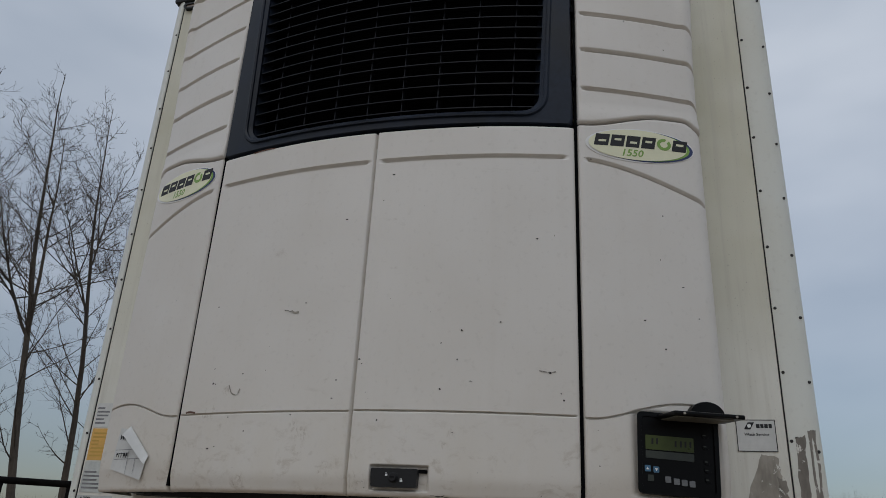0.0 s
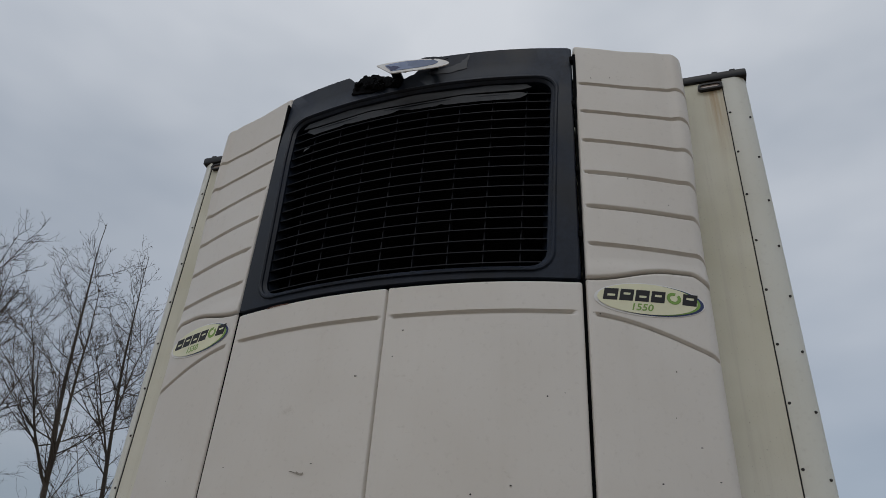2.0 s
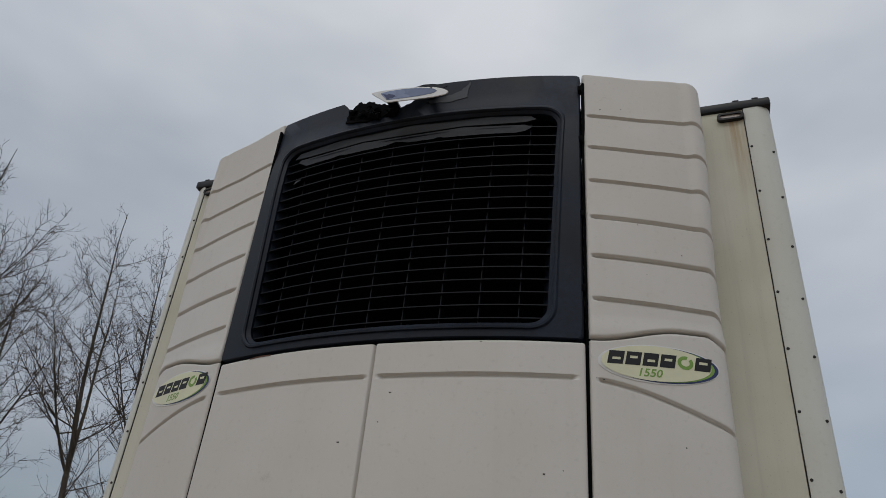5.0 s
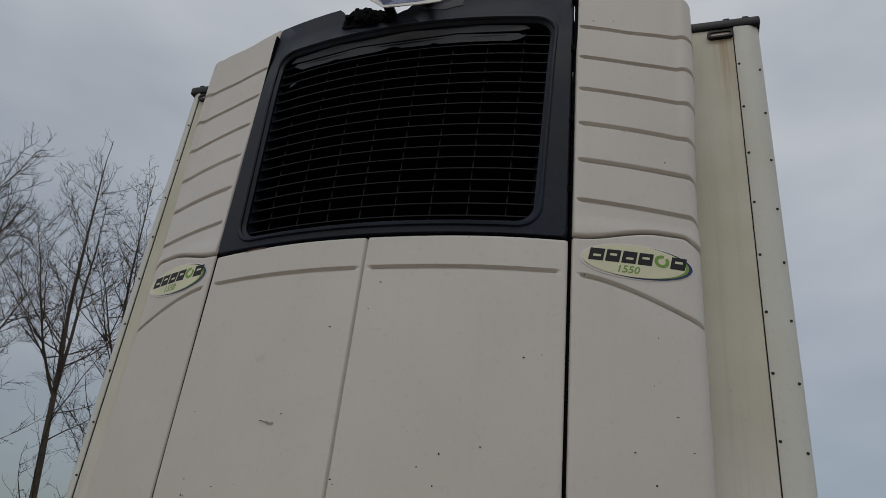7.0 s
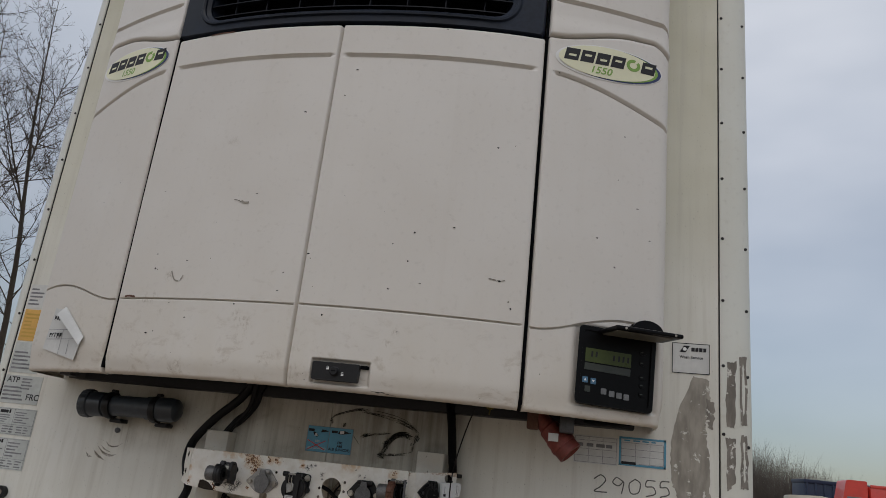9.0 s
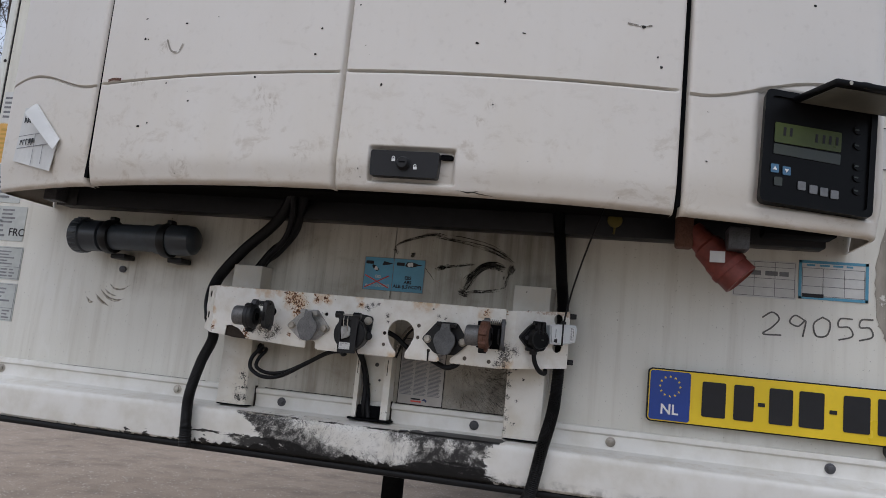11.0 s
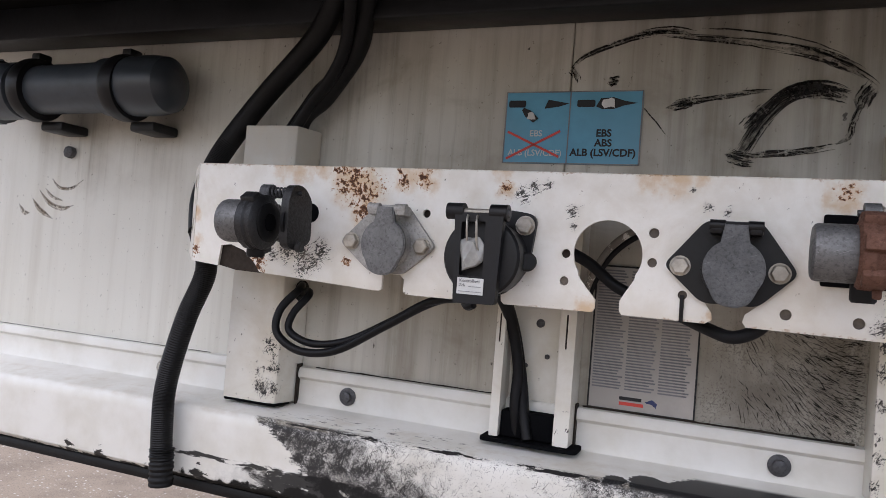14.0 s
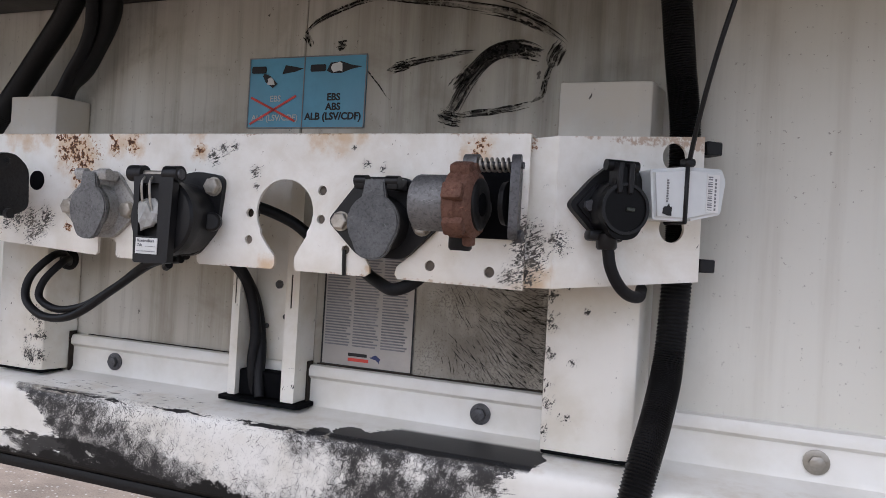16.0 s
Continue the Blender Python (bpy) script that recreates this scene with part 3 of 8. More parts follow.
    stripe = times(span(n, l, calc(n, l, "ABSOLUTE", plus(z, -1.1535, times(ragged, -0.02)), 0), 0.0022, 0.0034, 1, 0), span(n, l, torn, 0.44, 0.48), span(n, l, x, -0.45, -0.43), span(n, l, x, -0.29, -0.27, 1, 0), face)
    haze = times(span(n, l, reach, 0.0, 0.03, 0.0, 0.55), span(n, l, x, -0.46, -0.30), span(n, l, cloud, 0.40, 0.62), face)
    col = blend(n, l, haze, col, (0.09, 0.082, 0.075))
    black = calc(n, l, "MAXIMUM", calc(n, l, "MAXIMUM", solid, stripe), lines)
    col = blend(n, l, times(calc(n, l, "MAXIMUM", solid, stripe), 0.95), col, (0.014, 0.0135, 0.0135))
    # ragged dark lower edge
    mid = times(span(n, l, x, -0.50, -0.30), span(n, l, x, 0.22, 0.40, 1, 0))
    wear = span(n, l, plus(times(edge, 0.06), calc(n, l, "SUBTRACT", plus(1.146, times(mid, 0.012)), z)), 0.052, 0.056)
    col = blend(n, l, times(wear, face), col, (0.014, 0.0135, 0.013))
    # torn black patches further along the face
    patch = blobs(n, l, [(-0.40, Y, 1.132, 0.03), (-0.46, Y, 1.126, 0.022), (-0.52, Y, 1.124, 0.03), (-0.56, Y, 1.124, 0.028), (-0.61, Y, 1.122, 0.026)], 0.02, 30)
    patch = span(n, l, calc(n, l, "ADD", calc(n, l, "MULTIPLY", patch, 0.35), torn), 0.74, 0.77)
    col = blend(n, l, calc(n, l, "MULTIPLY", patch, face), col, (0.020, 0.019, 0.018))
    # greasy black sheet on the ledge top, thinning out along the front edge
    grease = span(n, l, calc(n, l, "ADD", blobs(n, l, [(0.235, -0.062, 1.213, 0.085), (0.17, -0.07, 1.213, 0.06), (0.28, -0.06, 1.213, 0.05), (0.12, -0.076, 1.213, 0.035), (0.085, -0.078, 1.213, 0.02)], 0.02, 35), calc(n, l, "MULTIPLY", edge, 0.35)), 0.42, 0.5)
    top = calc(n, l, "MULTIPLY", span(n, l, z, 1.204, 1.208), span(n, l, y, -0.03, -0.04))
    # warm dust lying on the ledge
    dust = calc(n, l, "MULTIPLY", span(n, l, cloud, 0.42, 0.7, 0, 0.5), top)
    col = blend(n, l, dust, col, (0.52, 0.46, 0.37))
    col = blend(n, l, calc(n, l, "MULTIPLY", grease, top), col, (0.02, 0.02, 0.021))
    along = calc(n, l, "MULTIPLY", span(n, l, x, -0.32, -0.27), span(n, l, x, 0.28, 0.34, 1, 0))
    drag = noise_of(n, l, coord(n, l, (38, 170, 170)), 1.0, 7, 0.7, 0.3)
    near = calc(n, l, "MULTIPLY", span(n, l, y, -0.070, -0.083), span(n, l, z, 1.200, 1.209))
    lip = span(n, l, calc(n, l, "ADD", calc(n, l, "MULTIPLY", near, along), calc(n, l, "MULTIPLY", calc(n, l, "SUBTRACT", drag, 0.5), 2.0)), 0.86, 0.94)
    col = blend(n, l, calc(n, l, "MULTIPLY", lip, calc(n, l, "MULTIPLY", span(n, l, near, 0, 0.2), along)), col, (0.020, 0.019, 0.019))
    # short dashes on the ledge top behind the edge
    dash = noise_of(n, l, coord(n, l, (70, 240, 1)), 1.0, 4, 0.6, 0.3)
    dz = calc(n, l, "MULTIPLY", calc(n, l, "MULTIPLY", span(n, l, dash, 0.60, 0.66), blobs(n, l, [(-0.24, -0.065, 1.213, 0.06), (-0.17, -0.07, 1.213, 0.06), (-0.30, -0.07, 1.213, 0.03), (-0.10, -0.075, 1.213, 0.05)])), top)
    col = blend(n, l, calc(n, l, "MINIMUM", calc(n, l, "MULTIPLY", dz, 2.5), 0.9), col, (0.05, 0.047, 0.044))
    few = span(n, l, noise_of(n, l, coord(n, l, (60, 60, 110), (0, 0.4, 0)), 1.0, 5, 0.7), 0.70, 0.74, 0, 0.7)
    col = blend(n, l, few, col, (0.10, 0.09, 0.08))
    l.new(col, b.inputs["Base Color"])
    l.new(span(n, l, grease, 0, 1, 0.42, 0.36), b.inputs["Roughness"])
    l.new(span(n, l, calc(n, l, "MAXIMUM", calc(n, l, "MAXIMUM", black, wear), lip), 0, 1, 0.5, 0.12), b.inputs["Specular IOR Level"])
    bump(n, l, b, calc(n, l, "ADD", mott, calc(n, l, "MULTIPLY", black, 0.25)), 0.12, 0.003)
    return m


def worn_cast(name, base, dirt, metal=0.5, rough=0.5, amount=0.6):
    """Handled cast metal: a mottled skin, dirt in the pores, fine bright scratches."""
    m, n, l, b = nodes_of(name)
    v = coord(n, l)
    broad, mid, fine = noise_of(n, l, v, 45, 5, 0.65, 0.4), noise_of(n, l, v, 380, 5, 0.7), noise_of(n, l, v, 900, 3, 0.6)
    col = blend(n, l, span(n, l, broad, 0.35, 0.65), tuple(c * 0.85 for c in base), tuple(min(1, c * 1.12) for c in base))
    col = blend(n, l, span(n, l, mid, 0.48, 0.72, 0, amount * 0.7), col, dirt)
    s = calc(n, l, "MAXIMUM", noise_of(n, l, grain_dir(n, l, 20, 0.020, 0.0011), 1.0, 2, 0.5), noise_of(n, l, grain_dir(n, l, -50, 0.018, 0.0011), 1.0, 2, 0.5))
    col = blend(n, l, span(n, l, s, 0.68, 0.74, 0, 0.5), col, tuple(min(1, c * 2.0) for c in base))
    l.new(col, b.inputs["Base Color"])
    l.new(span(n, l, mid, 0.35, 0.65, rough - 0.12, rough + 0.2), b.inputs["Roughness"])
    b.inputs["Metallic"].default_value = metal
    bump(n, l, b, calc(n, l, "ADD", broad, calc(n, l, "MULTIPLY", calc(n, l, "ADD", mid, calc(n, l, "MULTIPLY", fine, 0.4)), 0.5)), 0.55, 0.0012)
    return m


def smear_mat(name, base, cover_lo, cover_hi, most):
    """Dry black grease dragged over paint: breaks up where the paint shows through."""
    m, n, l, b = nodes_of(name)
    v = coord(n, l)
    dry = calc(n, l, "MAXIMUM", noise_of(n, l, v, 230, 6, 0.72, 0.4), calc(n, l, "SUBTRACT", noise_of(n, l, v, 70, 4, 0.6), 0.02))
    l.new(blend(n, l, span(n, l, dry, 0.4, 0.7), base, tuple(c * 1.8 for c in base)), b.inputs["Base Color"])
    l.new(span(n, l, dry, cover_lo, cover_hi, 0.0, most), b.inputs["Alpha"])
    b.inputs["Roughness"].default_value = 0.7
    b.inputs["Specular IOR Level"].default_value = 0.25
    return m


M["alu"] = worn_cast("worn_cast_aluminium", (0.165, 0.165, 0.165), (0.045, 0.043, 0.04), 0.6)
M["aludark"] = worn_cast("handled_dark_lid", (0.105, 0.107, 0.11), (0.03, 0.029, 0.028), 0.5)
M["alulight"] = worn_cast("pale_cast_aluminium", (0.40, 0.39, 0.37), (0.10, 0.095, 0.085), 0.45, 0.55, 0.5)
M["castdark"] = worn_cast("dirty_cast_metal", (0.085, 0.085, 0.09), (0.016, 0.015, 0.014), 0.45, 0.5, 0.7)
M["greasy"] = worn_cast("greasy_black_casting", (0.020, 0.020, 0.021), (0.008, 0.008, 0.008), 0.3, 0.42, 0.7)
M["rust"] = worn_cast("rusted_iron", (0.115, 0.052, 0.033), (0.03, 0.018, 0.012), 0.15, 0.75, 0.7)
M["grease_line"] = smear_mat("dry_grease_strokes", (0.013, 0.012, 0.011), 0.44, 0.56, 0.94)
M["grease_thin"] = smear_mat("thin_grease_streaks", (0.022, 0.020, 0.018), 0.36, 0.58, 0.80)
M["grease_haze"] = smear_mat("thin_grease_haze", (0.03, 0.028, 0.025), 0.42, 0.74, 0.50)
M["grime_haze"] = smear_mat("brown_grime_haze", (0.20, 0.15, 0.10), 0.36, 0.70, 0.50)
M["fineprint"] = simple("dark_fine_print", (0.17, 0.17, 0.18), 0.6, vary=0.3, scale=60, relief=0.05)


def ground_mat():
    m, n, l, b = nodes_of("gritty_yard_surface")
    v = coord(n, l)
    broad = noise_of(n, l, v, 0.35, 4)
    mid = noise_of(n, l, v, 3.0, 5)
    vo = n.new("ShaderNodeTexVoronoi")
    vo.inputs["Scale"].default_value = 34
    l.new(v, vo.inputs["Vector"])
    stone = span(n, l, vo.outputs["Distance"], 0.16, 0.26, 1, 0)
    few = span(n, l, noise_of(n, l, v, 9, 3), 0.44, 0.54)
    stones = calc(n, l, "MULTIPLY", stone, few)
    col = blend(n, l, span(n, l, broad, 0.3, 0.7), (0.27, 0.205, 0.15), (0.34, 0.265, 0.20))
    col = blend(n, l, span(n, l, mid, 0.4, 0.75, 0, 0.6), col, (0.13, 0.10, 0.075))
    grit = noise_of(n, l, v, 85, 5, 0.7)
    col = blend(n, l, span(n, l, grit, 0.52, 0.68, 0, 0.6), col, (0.11, 0.085, 0.065))
    col = blend(n, l, span(n, l, grit, 0.40, 0.30, 0, 0.6), col, (0.38, 0.32, 0.26))
    col = blend(n, l, calc(n, l, "MULTIPLY", stones, 0.9), col, (0.58, 0.54, 0.48))
    l.new(col, b.inputs["Base Color"])
    b.inputs["Roughness"].default_value = 0.9
    bump(n, l, b, calc(n, l, "ADD", calc(n, l, "ADD", mid, stones), grit), 0.5, 0.012)
    return m


M["wall"], M["rail"], M["post"], M["ledge"], M["ground"] = wall_paint(), rail_paint(), box_paint(), ledge_paint(), ground_mat()


# ---- mesh helpers ----
def part(name, bm, material, parent=None, label="", smooth=True):
    me = bpy.data.meshes.new(name)
    bmesh.ops.recalc_face_normals(bm, faces=bm.faces)
    bm.to_mesh(me)
    bm.free()
    return attach(name, me, material, parent, label, smooth)


def attach(name, me, material, parent=None, label="", smooth=True, crease=38):
    if material is not None and not me.materials:
        me.materials.append(M[material])
    if smooth:
        me.shade_smooth()
        me.set_sharp_from_angle(angle=radians(crease))
    ob = new(name, me)
    if parent is not None:
        ob.parent = parent
        ob.matrix_parent_inverse = world_of(parent).inverted()
    if label:
        ob["label"] = label
    return ob


def world_of(ob):
    m = ob.matrix_basis.copy()
    while ob.parent is not None:
        m = ob.parent.matrix_basis @ ob.matrix_parent_inverse @ m
        ob = ob.parent
    return m


def thing(name, base, label, category, group="", kind=""):
    e = new(name)
    e.empty_display_size = 0.05
    e.matrix_basis = Matrix.Translation(base)
    return tagged(e, label, category, group, kind)


def box(bm, lo, hi, r=0.0, seg=2):
    c = [(a + b) / 2 for a, b in zip(lo, hi)]
    s = [abs(b - a) for a, b in zip(lo, hi)]
    g = bmesh.ops.create_cube(bm, size=1.0, matrix=Matrix.Translation(c) @ Matrix.Diagonal((*s, 1)))
    if r > 0:
        vs = set(g["verts"])
        ed = [e for e in bm.edges if e.verts[0] in vs and e.verts[1] in vs]
        bmesh.ops.bevel(bm, geom=ed, offset=min(r, min(s) * 0.45), segments=seg, affect="EDGES", profile=0.5)
    return bm


def B(lo, hi, r=0.0, seg=2):
    return box(bmesh.new(), lo, hi, r, seg)


def lathe(bm, p, way, profile, seg=28):
    """Turns a profile of (distance along way, radius) about the line from p along way; closed at both ends."""
    q = Vector((0, 0, 1)).rotation_difference(Vector(way).normalized())
    rings = []
    for d, r in profile:
        ring = []
        for k in range(seg):
            a = 2 * math.pi * k / seg
            ring.append(bm.verts.new(Vector(p) + q @ Vector((r * math.cos(a), r * math.sin(a), d))))
        rings.append(ring)
    for a, b in zip(rings, rings[1:]):
        for k in range(seg):
            bm.faces.new((a[k], a[(k + 1) % seg], b[(k + 1) % seg], b[k]))
    bm.faces.new(rings[0])
    bm.faces.new(rings[-1])
    return bm


def L(p, way, profile, seg=28):
    return lathe(bmesh.new(), p, way, profile, seg)


def spline(pts, n):
    """Points along a smooth curve through pts."""
    P = [Vector(p) for p in pts]
    P = [P[0] * 2 - P[1], *P, P[-1] * 2 - P[-2]]
    out = []
    segs = len(P) - 3
    for k in range(n):
        u = k / (n - 1) * segs
        i = min(int(u), segs - 1)
        t = u - i
        a, b, c, d = P[i:i + 4]
        out.append(0.5 * ((2 * b) + (c - a) * t + (2 * a - 5 * b + 4 * c - d) * t * t + (3 * b - a - 3 * c + d) * t ** 3))
    return out


def sweep(bm, pts, radius, seg=10, n=40, ribs=0.0):
    """A tube along pts. radius: a number or a function of 0..1. ribs: depth of rings, one every other step."""
    path = spline(pts, n)
    up = Vector((0.13, 1, 0.07)).normalized()
    rings = []
    for k, p in enumerate(path):
        d = (path[min(k + 1, n - 1)] - path[max(k - 1, 0)]).normalized()
        s = d.cross(up).normalized()
        up2 = s.cross(d).normalized()
        r = radius(k / (n - 1)) if callable(radius) else radius
        if ribs and k % 2:
            r -= ribs
        rings.append([bm.verts.new(p + (s * math.cos(a) + up2 * math.sin(a)) * r) for a in (2 * math.pi * j / seg for j in range(seg))])
    for a, b in zip(rings, rings[1:]):
        for j in range(seg):
            bm.faces.new((a[j], a[(j + 1) % seg], b[(j + 1) % seg], b[j]))
    bm.faces.new(rings[0])
    bm.faces.new(rings[-1])
    return bm


def S(pts, radius, seg=10, n=40, ribs=0.0):
    return sweep(bmesh.new(), pts, radius, seg, n, ribs)


def ring_pts(cx, cz, rx, rz=None, n=28, a0=0.0, a1=2 * math.pi):
    rz = rx if rz is None else rz
    full = abs(a1 - a0 - 2 * math.pi) < 1e-6
    return [(cx + rx * math.cos(a0 + (a1 - a0) * k / (n if full else n - 1)), cz + rz * math.sin(a0 + (a1 - a0) * k / (n if full else n - 1))) for k in range(n)]


def round_rect(x0, z0, x1, z1, r, n=6):
    out = []
    for cx, cz, a in ((x1 - r, z1 - r, 0), (x0 + r, z1 - r, 90), (x0 + r, z0 + r, 180), (x1 - r, z0 + r, 270)):
        out += [(cx + r * math.cos(radians(a + 90 * k / n)), cz + r * math.sin(radians(a + 90 * k / n))) for k in range(n + 1)]
    return out


def rounded(poly, r, n=5):
    """A polygon with its corners rounded."""
    out = []
    for i, p in enumerate(poly):
        a, b, c = Vector(poly[i - 1]), Vector(p), Vector(poly[(i + 1) % len(poly)])
        da, dc = (a - b), (c - b)
        k = min(r, da.length * 0.45, dc.length * 0.45)
        s, e = b + da.normalized() * k, b + dc.normalized() * k
        for j in range(n + 1):
            t = j / n
            out.append(tuple((s * (1 - t) + b * t) * (1 - t) + (b * (1 - t) + e * t) * t))
    return out


def plate(bm, outline, y0, y1, holes=(), warp=None):
    """A flat piece with the outline (x, z), holes through it, between the depths y0 (front) and y1 (back)."""
    edges = []
    for loop in (outline, *holes):
        vs = [bm.verts.new((x, y0, z)) for x, z in loop]
        edges += [bm.edges.new((vs[k], vs[(k + 1) % len(vs)])) for k in range(len(vs))]
    g = bmesh.ops.triangle_fill(bm, use_beauty=True, use_dissolve=False, edges=edges)
    faces = [f for f in g["geom"] if isinstance(f, bmesh.types.BMFace)]
    e = bmesh.ops.extrude_face_region(bm, geom=faces)
    for v in e["geom"]:
        if isinstance(v, bmesh.types.BMVert):
            v.co.y += y1 - y0
    if warp:
        for v in bm.verts:
            v.co = warp(v.co)
    return bm


def P(outline, y0, y1, holes=(), warp=None):
    return plate(bmesh.new(), outline, y0, y1, holes, warp)


def grid_mesh(name, V, flip=False):
    """A mesh from an array of points [rows, columns, 3]."""
    a, b = V.shape[:2]
    idx = np.arange(a * b).reshape(a, b)
    q = np.stack([idx[:-1, :-1], idx[:-1, 1:], idx[1:, 1:], idx[1:, :-1]], -1).reshape(-1, 4)
    if flip:
        q = q[:, ::-1]
    me = bpy.data.meshes.new(name)
    me.from_pydata(V.reshape(-1, 3).tolist(), [], q.tolist())
    me.update()
    return me


def lettering(text, size, origin, material, parent, bold=0.0, slant=0.0, name="lettering", turn=None, align="CENTER"):
    """Words in the built-in font, standing upright and facing -y, centred on origin."""
    cu = bpy.data.curves.new("words", "FONT")
    cu.body, cu.size, cu.align_x, cu.align_y = text, size, align, "CENTER"
    cu.extrude, cu.offset, cu.shear, cu.resolution_u = 0.0002, bold, slant, 3
    tmp = new("words", cu)
    dg = bpy.context.evaluated_depsgraph_get()
    me = bpy.data.meshes.new_from_object(tmp.evaluated_get(dg))
    bpy.data.objects.remove(tmp)
    me.materials.clear()
    me.transform((turn or Matrix.Translation(origin)) @ pose(0, 0, 0, 90))
    return attach(name, me, material, parent, smooth=False)


def bars(rows, y, thick=0.0004):
    """Flat printed bars (x0, z0, x1, z1) on the plane y, in one mesh."""
    bm = bmesh.new()
    for x0, z0, x1, z1 in rows:
        box(bm, (x0, y - thick, z0), (x1, y, z1))
    return bm


R_PLAN, Y_FRONT = 2.33, -0.435


def bow(x):
    """The depth of the unit's bowed front at x."""
    return Y_FRONT + R_PLAN - math.sqrt(R_PLAN ** 2 - x * x)
def on_bow(co):
    return Vector((co.x, bow(co.x) + co.y, co.z))


def smooth01(v, a, b):
    t = np.clip((v - a) / (b - a), 0, 1)
    return t * t * (3 - 2 * t)


# ---- ground ----
gm = bmesh.new()
bmesh.ops.create_grid(gm, x_segments=80, y_segments=80, size=1.0)
for vtx in gm.verts:
    vtx.co.x = math.copysign(abs(vtx.co.x) ** 3.0, vtx.co.x) * 900
    vtx.co.y = math.copysign(abs(vtx.co.y) ** 3.0, vtx.co.y) * 900
    vtx.co.z = 0.02 * noise.noise(vtx.co * 0.7) if abs(vtx.co.x) < 30 and abs(vtx.co.y) < 30 else 0.0
ground = part("ground", gm, "ground")
tagged(ground, "dusty brown gritty yard surface with pale pebbles", "ground", kind="structure")

# ---- the trailer body ----
trailer = thing("trailer", (0, 0, 0), "white insulated box trailer with dirty front wall and riveted corners", "trailer")


def front_panel(name, x0, x1, z0, z1):
    bm = B((x0, 0.0, z0), (x1, 0.05, z1), 0.0015, 1)
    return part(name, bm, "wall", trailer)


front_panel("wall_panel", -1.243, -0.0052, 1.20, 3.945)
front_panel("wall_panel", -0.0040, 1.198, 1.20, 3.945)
part("wall_core", B((-1.24, 0.02, 1.16), (1.2, 0.09, 3.94)), "under", trailer)


def corner(side):
    """A riveted aluminium corner with a folded outer edge, as a closed extrusion."""
    inner = 1.2015 if side > 0 else 1.2465
    prof = [(inner, -0.004), (inner + 0.004, -0.0065), (1.252, -0.0065), (1.268, -0.002), (1.2885, 0.012), (1.2965, 0.03), (1.2965, 0.13), (1.286, 0.13), (1.286, 0.04), (1.26, 0.012), (inner, 0.012)]
    bm = bmesh.new()
    lo = [bm.verts.new((side * x, y, 1.13)) for x, y in prof]
    hi = [bm.verts.new((side * x, y, 3.955)) for x, y in prof]
    for k in range(len(prof)):
        j = (k + 1) % len(prof)
        bm.faces.new((lo[k], lo[j], hi[j], hi[k]))
    bm.faces.new(lo)
    bm.faces.new(hi)
    return part("corner_trim", bm, "trim", trailer)


corner(1)
corner(-1)
# thin dark sealant joints beside the corners
part("sealant_joint", B((1.1985, -0.0012, 1.26), (1.2012, 0.01, 3.945)), "ink", trailer)
part("sealant_joint", B((-1.2462, -0.0012, 1.26), (-1.2432, 0.01, 3.945)), "ink", trailer)

rivet_me = None
for side, rows in ((1, ((1.2095, -0.0065, 3.752), (1.281, 0.0055, 3.722))), (-1, ((1.2525, -0.0065, 3.752),))):
    for x, y, top in rows:
        for k in range(13):
            z = top - 0.2055 * k
            if z < 1.27:
                continue
            if rivet_me is None:
                rivet_me = bpy.data.meshes.new("rivet")
                rb = L((0, 0, 0), (0, -1, 0), [(0, 0.0050), (0.0012, 0.0050), (0.0024, 0.0036), (0.0028, 0.0016)], 10)
                rb.to_mesh(rivet_me)
                rb.free()
            rv = attach("rivet", rivet_me, "rivetdark", trailer)
            rv.matrix_basis = Matrix.Translation((side * x, y, z + random.uniform(-0.003, 0.003)))

# roof: black cap over the top of the front wall, white sides going back
cap = B((-1.302, -0.012, 3.945), (1.302, 0.22, 3.985), 0.008)
for x in (-1.25, 1.18, 1.25):
    box(cap, (x - 0.012, -0.006, 3.985), (x + 0.012, 0.02, 3.995), 0.003)
part("roof_cap", cap, "black", trailer)
part("roof", B((-1.295, 0.2, 3.90), (1.295, 13.4, 3.965), 0.02), "trim", trailer)
part("side_wall", B((1.255, 0.12, 1.13), (1.292, 13.4, 3.93)), "trim", trailer)
part("side_wall", B((-1.292, 0.12, 1.13), (-1.255, 13.4, 3.93)), "trim", trailer)
part("floor_pan", B((-1.25, 0.0, 1.115), (1.25, 13.4, 1.16)), "under", trailer)
part("kingpin_plate", B((-0.6, 0.05, 1.09), (0.6, 1.6, 1.114), 0.004), "under", trailer)

# what the trailer stands on: two landing legs and three axles far back
for x in (-0.85, 0.85):
    leg = part("landing_leg", B((x - 0.06, 3.14, 0.02), (x + 0.06, 3.26, 1.116), 0.008), "under", trailer)
    part("foot", B((x - 0.14, 3.06, -0.01), (x + 0.14, 3.34, 0.03), 0.01), "under", leg)
for y in (9.0, 10.3, 11.6):
    part("axle", L((-1.1, y, 0.5), (1, 0, 0), [(0, 0.065), (2.2, 0.065)], 14), "under", trailer)
    part("axle_hanger", B((-0.55, y - 0.06, 0.5), (0.55, y + 0.06, 1.116), 0.01), "under", trailer)
    for x in (-1.24, 0.86):
        wheel = part("wheel", L((x, y, 0.5), (1, 0, 0), [(0, 0.36), (0.03, 0.48), (0.06, 0.505), (0.32, 0.505), (0.35, 0.48), (0.38, 0.36)], 36), "rubber", trailer)
        part("rim", L((x - 0.01, y, 0.5), (1, 0, 0), [(0, 0.27), (0.03, 0.29), (0.37, 0.29), (0.40, 0.27)], 28), "castdark", wheel)

